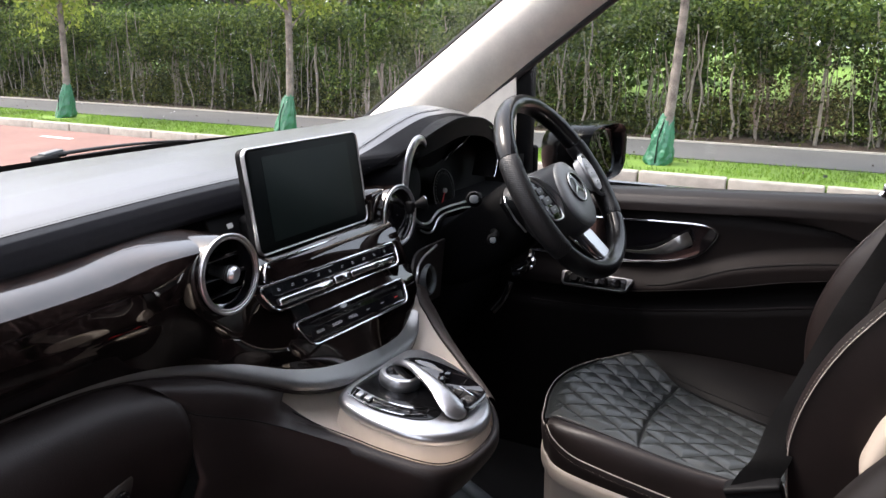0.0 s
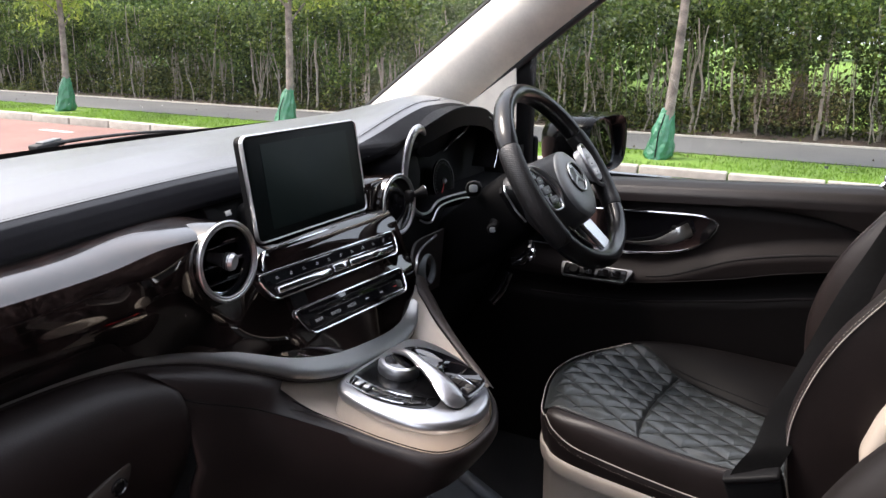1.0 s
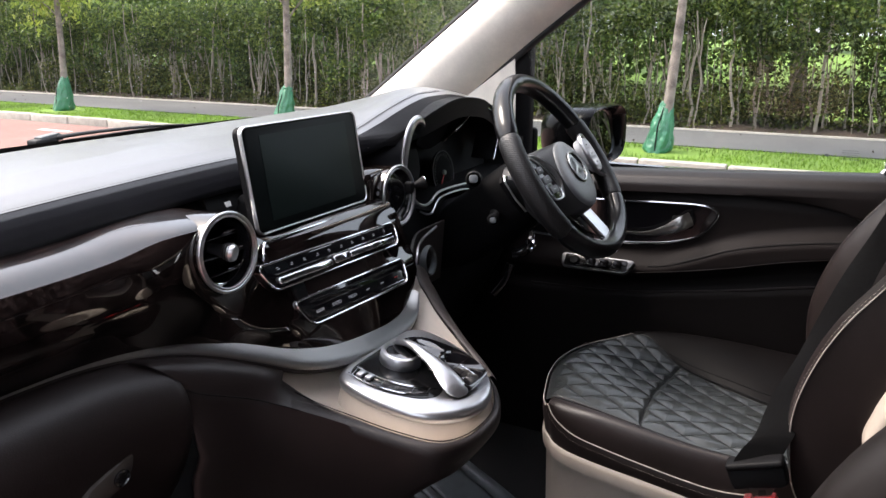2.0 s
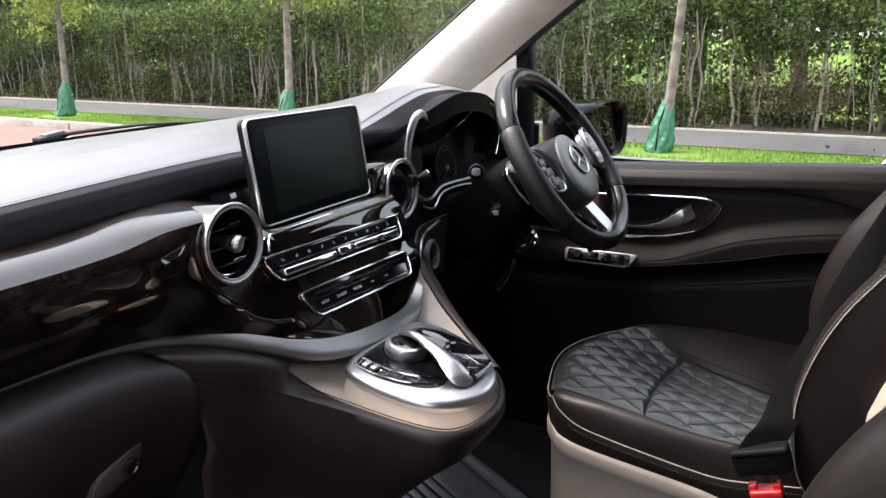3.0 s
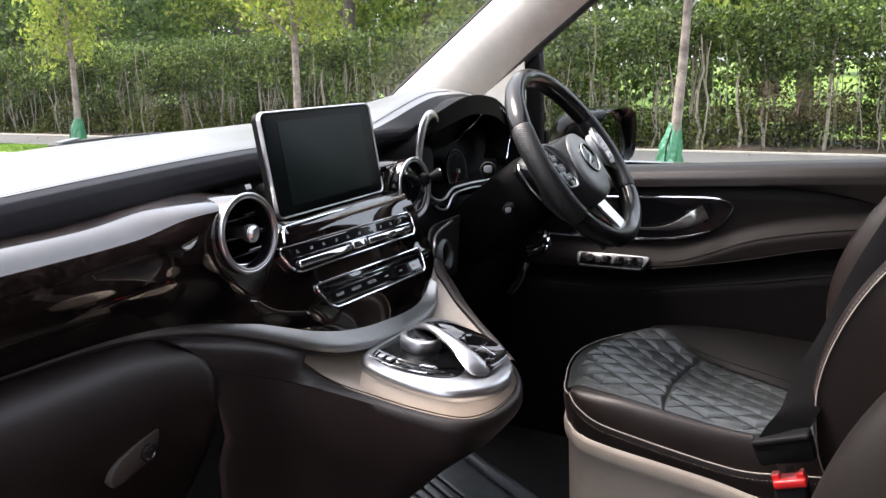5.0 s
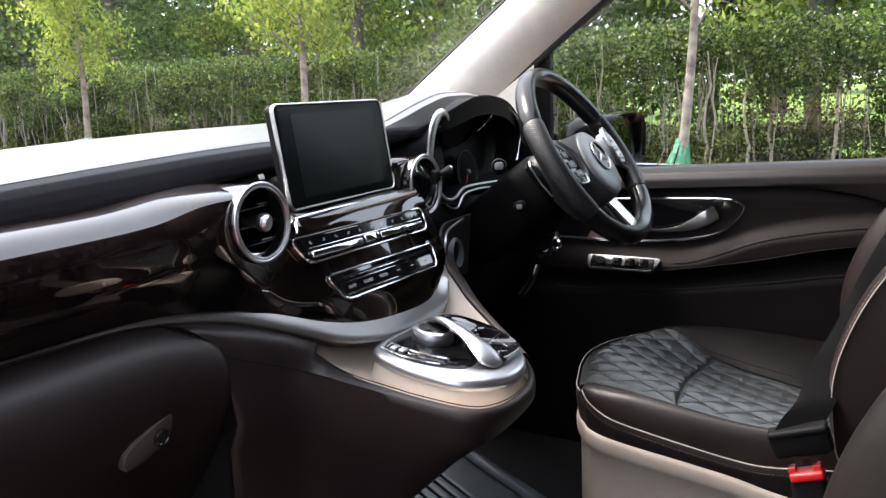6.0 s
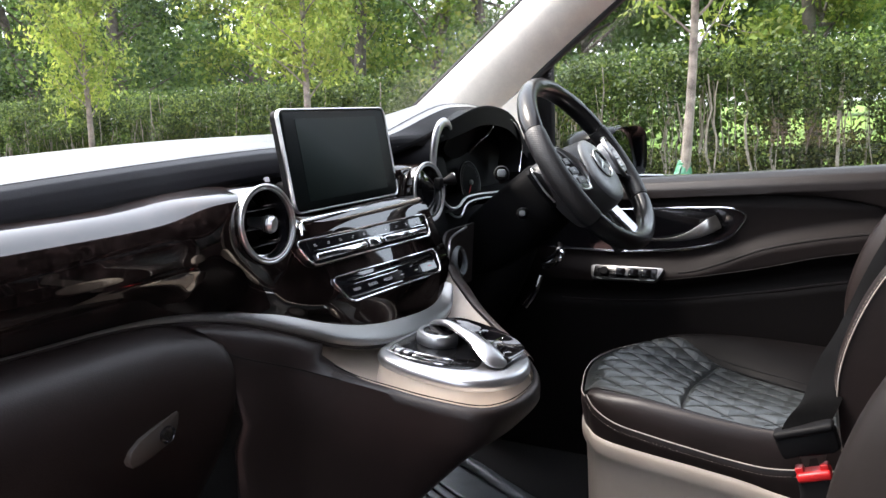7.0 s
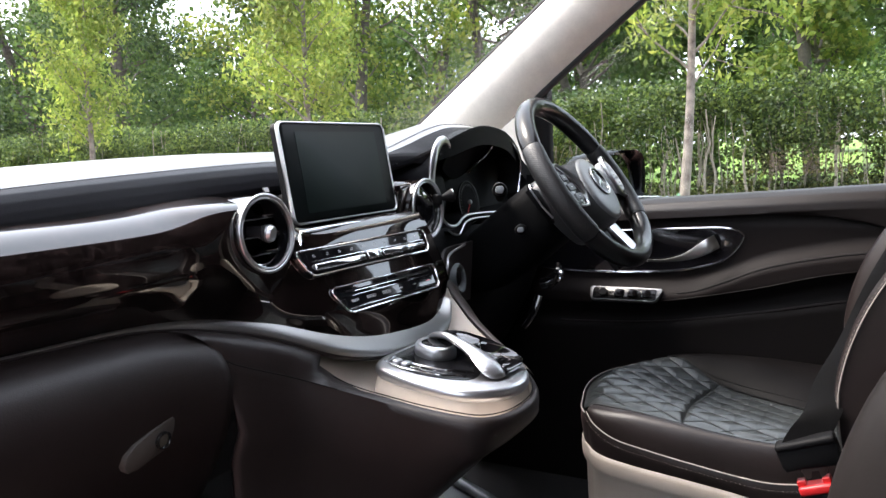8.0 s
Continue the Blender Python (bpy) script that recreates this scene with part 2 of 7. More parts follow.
BARK = mat("grey_brown_bark", (0.172, 0.148, 0.130), 0.9, var=0.6, scale=9, bump=0.9, bscale=45, bdist=0.008, detail=8)
STEM = mat("hedge_stem_bark", (0.23, 0.20, 0.165), 0.9, var=0.35, scale=10, bump=0.8, bscale=50, bdist=0.006)
BAG = mat("green_tarpaulin", (0.022, 0.150, 0.075), 0.36, var=0.25, scale=9, bump=0.8, bscale=22, bdist=0.03, coat=0.4, coat_rough=0.25)
PAINT = mat("white_road_paint", (0.6, 0.58, 0.55), 0.8, var=0.2, scale=20)
HEDGE_LEAF = leaf_mat("hedge_leaves", (0.017, 0.031, 0.010), (0.064, 0.106, 0.025), (0.165, 0.210, 0.045))
STREET_LEAF = leaf_mat("street_tree_leaves", (0.1326, 0.1991, 0.02763), (0.2211, 0.2985, 0.04975), (0.3649, 0.4091, 0.08845), 0.45)
LOW_LEAF = leaf_mat("hedge_foot_leaves", (0.020, 0.026, 0.010), (0.062, 0.084, 0.022), (0.150, 0.150, 0.040))
WOODS_LEAF = leaf_mat("woodland_leaves", (0.02827, 0.05779, 0.0151), (0.06126, 0.1067, 0.02516), (0.1131, 0.1601, 0.03775), 0.4)
LIME_LEAF = leaf_mat("light_green_leaves", (0.0754, 0.1304, 0.02014), (0.1508, 0.2135, 0.03355), (0.2764, 0.2964, 0.05592), 0.45)


# ---- mesh helpers ----
def thing(name, at, label, category, group="", kind=""):
    """An Empty at the thing's base; its parts hang under it."""
    ob = new(name)
    ob.location = at
    ob.empty_display_size = 0.05
    return tagged(ob, label, category, group, kind)


def finish(me, material, smooth=40):
    me.materials.append(material)
    if smooth:
        me.shade_smooth()
        me.set_sharp_from_angle(angle=radians(smooth))


def part(name, bm, material, parent=None, label="", smooth=40):
    """Links a bmesh, given in world places, as one mesh object under its thing or part."""
    me = bpy.data.meshes.new(name)
    bmesh.ops.recalc_face_normals(bm, faces=bm.faces)
    bm.to_mesh(me)
    bm.free()
    finish(me, material, smooth)
    ob = new(name, me)
    if parent is not None:
        ob.parent = parent
        m = Matrix.Identity(4)
        p = parent
        while p is not None:
            m = p.matrix_parent_inverse @ p.matrix_basis @ m if p.parent else p.matrix_basis @ m
            p = p.parent
        ob.matrix_parent_inverse = m.inverted()
    if label:
        ob["label"] = label
    return ob


def raw(name, verts, faces, material, parent=None, label="", smooth=0):
    """The same from arrays, for large meshes: faces is an (n, k) array."""
    me = bpy.data.meshes.new(name)
    verts, faces = np.asarray(verts, np.float32), np.asarray(faces, np.int32)
    me.vertices.add(len(verts))
    me.vertices.foreach_set("co", verts.ravel())
    k = faces.shape[1]
    me.loops.add(faces.size)
    me.loops.foreach_set("vertex_index", faces.ravel())
    me.polygons.add(len(faces))
    me.polygons.foreach_set("loop_start", np.arange(0, faces.size, k, dtype=np.int32))
    me.update(calc_edges=True)
    finish(me, material, smooth)
    ob = new(name, me)
    if parent is not None:
        ob.parent = parent
        ob.matrix_parent_inverse = parent.matrix_basis.inverted()
    if label:
        ob["label"] = label
    return ob


def loft(rings, closed=True, caps=True, bm=None):
    """A skin over rings of equal count; closed: each ring is a loop."""
    bm = bm or bmesh.new()
    rows = [[bm.verts.new(p) for p in r] for r in rings]
    n = len(rows[0])
    for a, b in zip(rows, rows[1:]):
        for i in range(n if closed else n - 1):
            j = (i + 1) % n
            bm.faces.new((a[i], a[j], b[j], b[i]))
    if closed and caps:
        bm.faces.new(rows[0][::-1]), bm.faces.new(rows[-1])
    return bm


def sheet(f, us, vs, thick=0.0):
    """A surface f(u, v), with a back face if thick is given (along the mean normal)."""
    bm = loft([[f(u, v) for v in vs] for u in us], closed=False)
    if thick:
        bmesh.ops.recalc_face_normals(bm, faces=bm.faces)
        bmesh.ops.solidify(bm, geom=bm.faces[:], thickness=thick)
    return bm


def smooth_path(points, n, closed=False):
    """n points on a smooth curve through the given ones."""
    p = [Vector(q) for q in points]
    out = []
    m = len(p) if closed else len(p) - 1
    for k in range(n):
        s = k / (n if closed else n - 1) * m
        i = min(int(s), m - 1)
        f = s - i
        if closed:
            a, b, c, d = (p[(i + j) % len(p)] for j in (-1, 0, 1, 2))
        else:
            b, c = p[i], p[i + 1]
            a, d = p[i - 1] if i else b * 2 - c, p[i + 2] if i + 2 < len(p) else c * 2 - b
        out.append(b * 1.0 + (c - a) * (0.5 * f) + (a * 2 - b * 5 + c * 4 - d) * (0.5 * f * f)
                   + (b * 3 - a - c * 3 + d) * (0.5 * f ** 3))
    return out


def tube(path, ra, rb=None, n=12, closed=False, up=None, bm=None, taper=None):
    """A tube along a path; ra lies across, rb along up; taper: a factor for each point."""
    rb = ra if rb is None else rb
    p = [Vector(q) for q in path]
    if up is None:
        way = p[len(p) // 2] - p[0]
        up = (1, 0.2, 0) if abs(way.z) > 0.6 * way.length else (0, 0, 1)
    rings = []
    for i, q in enumerate(p):
        if closed:
            t = p[(i + 1) % len(p)] - p[i - 1]
        else:
            t = p[min(i + 1, len(p) - 1)] - p[max(i - 1, 0)]
        t.normalize()
        u = Vector(up) - t * Vector(up).dot(t)
        if u.length < 1e-4:
            u = t.orthogonal()
        u.normalize()
        s = t.cross(u)
        k = taper[i] if taper else 1.0
        rings.append([q + s * (ra * k * math.cos(a)) + u * (rb * k * math.sin(a))
                      for a in (2 * math.pi * j / n for j in range(n))])
    if closed:
        rings.append(rings[0])
        bm = loft(rings, caps=False, bm=bm)
        bmesh.ops.remove_doubles(bm, verts=bm.verts, dist=1e-6)
        return bm
    return loft(rings, bm=bm)


def rbox(size, r, m=Matrix.Identity(4), seg=3, bm=None):
    """A box with rounded edges."""
    b = bmesh.new()
    bmesh.ops.create_cube(b, size=1, matrix=Matrix.Diagonal((*size, 1)))
    if r:
        bmesh.ops.bevel(b, geom=b.edges[:], offset=r, segments=seg, profile=0.5, affect="EDGES")
    bmesh.ops.transform(b, matrix=m, verts=b.verts)
    if bm is None:
        return b
    me = bpy.data.meshes.new("t")
    b.to_mesh(me), b.free()
    bm.from_mesh(me)
    bpy.data.meshes.remove(me)
    return bm


def lathe(profile, m=Matrix.Identity(4), n=40, bm=None):
    """Turned about local z: profile of (radius, height)."""
    bm = bm or bmesh.new()
    rings = [[m @ Vector((r * math.cos(a), r * math.sin(a), h)) for a in (2 * math.pi * j / n for j in range(n))]
             for r, h in profile]
    bm = loft(rings, caps=False, bm=bm)
    bm.verts.ensure_lookup_table()
    for k in (0, -1):
        if profile[k][0] < 0.003:
            bm.faces.new(bm.verts[len(bm.verts) - n * len(profile) + j] if k == 0 else bm.verts[len(bm.verts) - n + j] for j in range(n))
    return bm


def prism(poly, depth, m=Matrix.Identity(4), bevel=0.0, seg=2):
    """A flat outline in local x, y pushed to -depth along z, its front edge rounded."""
    c = sum((Vector((*p, 0)) for p in poly), Vector()) / len(poly)
    rings = []
    steps = [(0.0, -depth)] + [(bevel * (1 - math.cos(a)), -bevel + bevel * math.sin(a))
                               for a in (math.pi / 2 * k / seg for k in range(seg + 1))]
    for inset, h in steps:
        ring = []
        for p in poly:
            v = Vector((*p, 0)) - c
            k = max(0.0, 1 - inset / max(v.length, 1e-5))
            ring.append(m @ (c + v * k + Vector((0, 0, h))))
        rings.append(ring)
    return loft(rings)


def rounded(w, h, r, n=6, cx=0.0, cy=0.0):
    """The outline of a rectangle with round corners."""
    out = []
    for sx, sy, a0 in ((1, 1, 0), (-1, 1, 90), (-1, -1, 180), (1, -1, 270)):
        for k in range(n + 1):
            a = radians(a0 + 90 * k / n)
            out.append((cx + sx * (w / 2 - r) + r * math.cos(a), cy + sy * (h / 2 - r) + r * math.sin(a)))
    return out


def step(a, b, x):
    t = min(1.0, max(0.0, (x - a) / (b - a)))
    return t * t * (3 - 2 * t)


def curve_of(xs, ys):
    """A smooth function through the given knots."""
    def f(x):
        if x <= xs[0]:
            return ys[0]
        if x >= xs[-1]:
            return ys[-1]
        i = max(k for k in range(len(xs) - 1) if xs[k] <= x)
        h = xs[i + 1] - xs[i]
        sl = [(ys[k + 1] - ys[k]) / (xs[k + 1] - xs[k]) for k in range(len(xs) - 1)]
        d0 = sl[i] if i == 0 else (sl[i - 1] + sl[i]) / 2
        d1 = sl[i] if i == len(sl) - 1 else (sl[i] + sl[i + 1]) / 2
        t = (x - xs[i]) / h
        return ((2 * t ** 3 - 3 * t * t + 1) * ys[i] + (t ** 3 - 2 * t * t + t) * h * d0
                + (3 * t * t - 2 * t ** 3) * ys[i + 1] + (t ** 3 - t * t) * h * d1)
    return f


def span(a, b, n):
    return [a + (b - a) * k / (n - 1) for k in range(n)]


def facing(x, y, z, tilt=0.0, turn=0.0):
    """A frame whose local z looks back along -y (tilt raises it), local x to +x, local y up."""
    return pose(x, y, z, 90 - tilt, 0, turn)


def dashes(path, length, gap, r, lift=(0, 0, 0), bm=None):
    """A row of stitches along a path."""
    bm = bm or bmesh.new()
    p = [Vector(q) + Vector(lift) for q in path]
    seg = [0.0]
    for a, b in zip(p, p[1:]):
        seg.append(seg[-1] + (b - a).length)
    seg = np.array(seg)
    arr = np.array([tuple(q) for q in p])

    def at(s):
        return Vector([np.interp(s, seg, arr[:, k]) for k in range(3)])
    s = 0.0
    while s + length < seg[-1]:
        tube([at(s), at(s + length / 2), at(s + length)], r, n=5, bm=bm)
        s += length + gap
    return bm


# ---- ground, road, kerb, verge, footpath ----
KX = 7.50          # road edge
bm = bmesh.new()
prof = [(-400, -0.03), (KX - 0.06, -0.03), (KX - 0.06, 0.09), (10.3, 0.09), (14, 0.10), (40, 0.12), (80, 0.3), (500, 0.6)]
loft([[(x, y, z) for x, z in prof] for y in (-400, -60, -10, 0, 10, 20, 40, 80, 500)], closed=False, bm=bm)
tagged(part("ground", bm, GRASS, smooth=0), "green field grass beyond the hedge", "ground", kind="structure")
tagged(part("road", rbox((KX + 9.94, 200, 0.03), 0, pose((KX - 10.06) / 2, 40, -0.014)), ROAD, smooth=0),
       "worn red asphalt road surface", "road", kind="structure")
tagged(part("road_marking", rbox((0.1, 0.66, 0.004), 0.001, pose(6.72, 10.12, 0.004)), PAINT, smooth=0),
       "short white painted dash on the red road", "road marking", kind="structure")
tagged(part("verge", rbox((1.24, 90, 0.02), 0, pose(8.13, 30, 0.092)), GRASS, smooth=0),
       "strip of mown grass behind the kerb", "grass verge", kind="structure")
tagged(part("pavement", rbox((1.62, 90, 0.05), 0, pose(9.55, 30, 0.09)), ASPHALT, smooth=0),
       "grey asphalt footpath along the hedge", "pavement", kind="structure")
tagged(part("hedge_bed", sheet(lambda u, v: (u, v, 0.10 + 0.05 * noise.noise((u * 1.5, v * 1.5, 0)) + 0.05 * step(10.36, 10.8, u)),
                               span(10.36, 12.4, 12), span(-15, 60, 160)), SOIL),
       "brown soil with leaf litter under the hedge", "soil", kind="structure")

# edging of the footpath
tagged(part("path_edging", rbox((0.05, 90, 0.08), 0.008, pose(10.38, 30, 0.10)), KERB), "low stone edging beside the footpath", "edging", kind="structure")


# ---- leaves ----
def leaf_mesh(centres, size, rng, stretch=1.7, droop=0.0):
    """Small pointed leaves, each a folded pair of triangles, turned at random."""
    n = len(centres)
    a = rng.normal(size=(n, 3))
    a[:, 2] -= droop
    a /= np.linalg.norm(a, axis=1, keepdims=True)
    b = np.cross(a, rng.normal(size=(n, 3)))
    b /= np.linalg.norm(b, axis=1, keepdims=True)
    nn = np.cross(a, b)
    s = (size * rng.uniform(0.6, 1.3, n))[:, None]
    c = np.asarray(centres)
    v = np.stack([c - a * s * stretch / 2, c + b * s / 2 + nn * s * 0.12, c + a * s * stretch / 2, c - b * s / 2 + nn * s * 0.12], 1).reshape(-1, 3)
    i = np.arange(n)[:, None] * 4
    f = np.concatenate([i + [0, 1, 2], i + [0, 2, 3]], 1).reshape(-1, 3)
    return v, f


def wander(p, d, length, n, bend, rng):
    """A crooked line of n points."""
    p, d = np.array(p, float), np.array(d, float)
    out = [tuple(p)]
    for _ in range(n - 1):
        d = d + rng.normal(0, bend, 3)
        d /= np.linalg.norm(d)
        p = p + d * length / (n - 1)
        out.append(tuple(p))
    return out


# ---- the hedge: stems below, a dense clipped head above ----
rng = np.random.default_rng(5)


def hedge_top(y):
    return 1.98 + 0.05 * math.sin(y * 0.9) + 0.04 * math.sin(y * 2.3 + 1) + 0.05 * math.sin(y * 0.23 + 2)


hedge = thing("hedge", (10.9, 12, 0.1), "tall clipped green hedge with bare stems below", "hedge")
bm = bmesh.new()
y = -7.0
while y < 34:
    for _ in range(int(rng.integers(2, 5))):
        x0 = rng.uniform(10.55, 11.5)
        ya, hs = y + rng.normal(0, 0.08), rng.uniform(1.2, 1.9)
        la, ph, wv = rng.normal(0, 0.09), rng.uniform(0, 6.3), rng.uniform(0.008, 0.035)
        path = [(x0 + wv * math.sin(5.1 * hs * q / 10 + ph), ya + la * hs * q / 10 + wv * math.sin(6.7 * hs * q / 10 + 2 * ph) + 0.4 * wv * math.sin(15 * hs * q / 10), 0.08 + hs * q / 10) for q in range(11)]
        r = 0.008 + 0.020 * rng.random() ** 1.8
        tube(path, r, n=6, bm=bm, taper=[1 - 0.6 * k / 10 for k in range(11)])
        if rng.random() < 0.6:
            k = int(rng.integers(2, 5))
            tube(wander(path[k], (rng.normal(0, .15), rng.normal(0, .18), 1), 0.8, 6, 0.09, rng), r * 0.55, n=5, bm=bm,
                 taper=[1 - 0.12 * q for q in range(6)])
    y += rng.uniform(0.10, 0.38)
tagged(part("stems", bm, STEM, hedge, "thin crooked grey-brown stems"), kind="stuff")

N = 430000
ys = rng.uniform(-8, 36, N)
tops = np.array([hedge_top(v) for v in ys]) + rng.normal(0, 0.035, N)
depth = rng.beta(1.2, 1.6, N)
xs = 10.42 + 1.5 * depth
u = rng.beta(1.7, 1.0, N)                 # more leaves towards the top
zs = 0.25 + u * (tops - 0.25)
clump = np.array([noise.noise((a * 1.6, b * 1.6, c * 1.9)) for a, b, c in zip(xs, ys, zs)])
thin = np.clip((1.38 - zs) / 0.6, 0, 1)  # sparse low down
keep = clump > (-0.10 + 0.40 * thin)
# rounded front shoulder
keep &= ~((xs < 10.42 + 0.25 * np.clip((zs - tops + 0.3) / 0.3, 0, 1) ** 2))
# thicker growth low down at places
low = np.array([noise.noise((3.1, b * 0.45, 0.7)) for b in ys])
keep &= (zs > 1.0) | (low > -0.02) | (rng.random(N) < 0.10)
pts = np.stack([xs + 0.10 * clump, ys, zs], 1)[keep]
# sprays that stick out of the clipped top
M = 11000
sy = rng.uniform(-8, 36, M)
spr = np.stack([rng.uniform(10.5, 11.7, M), sy, np.array([hedge_top(v) for v in sy]) + rng.exponential(0.06, M)], 1)
v, f = leaf_mesh(np.concatenate([pts, spr]), 0.039, rng)
tagged(raw("foliage", v, f, HEDGE_LEAF, hedge, "small dense dark green leaves"), kind="stuff")

# the hedge, carried on unseen beside and behind the car for reflections
M = 60000
ey = rng.uniform(-45, -8, M)
ez = 0.15 + 1.9 * rng.beta(1.5, 1.0, M)
ex = rng.uniform(10.45, 11.8, M)
v, f = leaf_mesh(np.stack([ex, ey, ez], 1), 0.085, rng)
tagged(raw("foliage", v, f, HEDGE_LEAF, hedge, "dense dark green leaves"), kind="stuff")

# undergrowth between the stems
M = 78000
uy = rng.uniform(-8, 36, M)
ux = rng.uniform(10.5, 11.9, M)
uh = np.array([max(0.0, noise.noise((9.2, b * 0.55, a * 0.8)) + 0.30) for a, b in zip(ux, uy)])
uh = uh + 0.28 * np.clip((7 - uy) / 4, 0, 1) * (uh > 0.06)
uz = 0.12 + uh * 1.35 * rng.random(M)
v, f = leaf_mesh(np.stack([ux, uy, uz], 1)[uh > 0.02], 0.036, rng)
tagged(raw("undergrowth", v, f, LOW_LEAF), "low leafy weeds at the foot of the hedge", "undergrowth", kind="stuff")

# leafy growth that fills the foot of the hedge
M = 125000
ly = rng.uniform(-8, 36, M)
lx = 10.78 + 1.25 * rng.random(M)
lt = np.array([0.66 + 0.34 * noise.noise((b * 0.7, 4.4, a * 0.5)) + 0.15 * noise.noise((b * 2.6, 1.4, 0)) for a, b in zip(lx, ly)])
lz = 0.14 + (lt - 0.14) * rng.random(M) ** 0.85
lc = np.array([noise.noise((a * 2.0, b * 2.0, c * 2.4)) for a, b, c in zip(lx, ly, lz)])
ok = lc > -0.14
v, f = leaf_mesh(np.stack([lx, ly, lz], 1)[ok], 0.034, rng)
tagged(raw("low_growth", v, f, LOW_LEAF), "shaded leafy shoots filling the hedge's foot", "undergrowth", kind="stuff")

# grass blades on the verge
M = 26000
gy = rng.uniform(-3, 20, M)
gx = rng.uniform(KX + 0.10, 8.72, M)
bare = np.array([min(math.hypot((a - 8.1) * 1.0, (b - t0) * 0.8) for t0 in (1.49, 6.93, 11.8)) for a, b in zip(gx, gy)])
ok = bare > 0.3 + 0.15 * rng.random(M)
g = np.stack([gx, gy, np.full(M, 0.10)], 1)[ok]
k = len(g)
lean = rng.normal(0, 0.018, (k, 3))
lean[:, 2] = rng.uniform(0.02, 0.055, k)
side = rng.normal(size=(k, 3)) * [1, 1, 0]
side /= np.linalg.norm(side, axis=1, keepdims=True)
v = np.stack([g - side * 0.005, g + side * 0.005, g + lean], 1).reshape(-1, 3)
tagged(raw("grass", v, np.arange(3 * k).reshape(-1, 3), BLADE), "short bright green grass blades on the verge", "grass", kind="stuff")
v, f = leaf_mesh(np.stack([rng.uniform(KX + 0.1, 10.3, 60), rng.uniform(-3, 18, 60), np.full(60, 0.122)], 1), 0.028, rng)
tagged(raw("fallen_leaves", v, f, SOIL), "scattered brown fallen leaves on verge and path", "fallen leaves", kind="stuff")


# ---- street trees and their watering bags ----
def street_tree(x, y, seed, height, crown_from, leaves, spread):
    r = np.random.default_rng(seed)
    base = (x, y, 0.09)
    t = thing("street_tree", base, "young street tree with thin trunk and light green leaves", "tree", "row of street trees")
    lean = (0.0, -0.042, 1.0)
    trunk = []
    for k in range(15):
        h = height * k / 14
        trunk.append((x + 0.03 * math.sin(h * 1.3 + seed), y + lean[1] * h + 0.03 * math.sin(h * 1.1 + 2 * seed), 0.02 + h))
    bm = tube(trunk, 0.056, n=14, taper=[1.12 - 0.95 * k / 14 for k in range(15)])
    part("trunk", bm, BARK, t)
    bm, tips = bmesh.new(), []
    for k in range(30):
        h = crown_from + (height - crown_from) * (k / 30) ** 0.9
        i = min(13, int(h / height * 14))
        fr = h / height * 14 - i
        p = [a + (b - a) * fr for a, b in zip(trunk[i], trunk[i + 1])]
        a = k * 2.4 + r.uniform(-0.4, 0.4)
        L = spread * (1 - 0.75 * (h - crown_from) / (height - crown_from)) * r.uniform(0.7, 1.15)
        path = wander(p, (math.cos(a), math.sin(a), 0.9), L, 8, 0.12, r)
        tube(path, 0.017, n=5, bm=bm, taper=[1 - 0.11 * q for q in range(8)])
        tips += path[2:]
        for q in (3, 5):
            sub = wander(path[q], r.normal(0, 0.7, 3) + [0, 0, 0.35], L * 0.5, 5, 0.2, r)
            tube(sub, 0.008, n=4, bm=bm, taper=[1 - 0.17 * w for w in range(5)])
            tips += sub[1:]
    part("branches", bm, BARK, t, "thin upright branches")
    tips = np.array(tips)
    c = tips[r.integers(0, len(tips), leaves)] + r.normal(0, 0.13, (leaves, 3)) * [1, 1, 0.9]
    v, f = leaf_mesh(c, 0.044, r, 2.3, droop=0.9)
    tagged(raw("crown", v, f, STREET_LEAF, t, "sparse drooping light green leaves"), kind="stuff")
    return t


def water_bag(x, y, seed):
    """A green bag zipped round the trunk: flat and wide at the foot, drawn in at the top."""
    r = random.Random(seed)
    rings = []
    ph = r.uniform(0, 6)
    for k in range(15):
        h = k / 14
        w = 0.118 * (1 - h) ** 0.75 + 0.056 - 0.05 * max(0, 0.06 - h) / 0.06
        dpt = 0.115 * (1 - h) ** 0.75 + 0.058
        ring = []
        for j in range(36):
            a = 2 * math.pi * j / 36
            fold = 1 + 0.05 * math.sin(5 * a + ph + 3 * h) + 0.06 * math.sin(9 * a - 7 * h + ph) * (1 - 0.3 * h) + 0.17 * noise.noise((3 * math.cos(a), 3 * math.sin(a), 6 * h + seed))
            ring.append((x + dpt * fold * math.cos(a) - 0.03 * (1 - h), y + w * fold * math.sin(a) + 0.05 * (1 - h) - 0.042 * 0.75 * h, 0.095 + 0.57 * h + 0.02 * math.sin(3 * a + ph) * h))
        rings.append(ring)
    t = thing("watering_bag", (x, y, 0.09), "green tarpaulin watering bag wrapped round a tree trunk", "watering bag", "watering bags")
    part("bag", loft(rings), BAG, t, smooth=60)
    part("zip", tube([(x - 0.185, y + 0.04, 0.13), (x - 0.148, y + 0.03, 0.4), (x - 0.066, y - 0.01, 0.62)], 0.008, n=6), BLACK_SOFT, t, "dark zip seam")
    part("strap", tube([(x + 0.064 * math.cos(a), y - 0.03 + 0.064 * math.sin(a), 0.64) for a in span(0, 2 * math.pi, 20)[:-1]], 0.012, 0.02, n=6, closed=True), BAG, t)


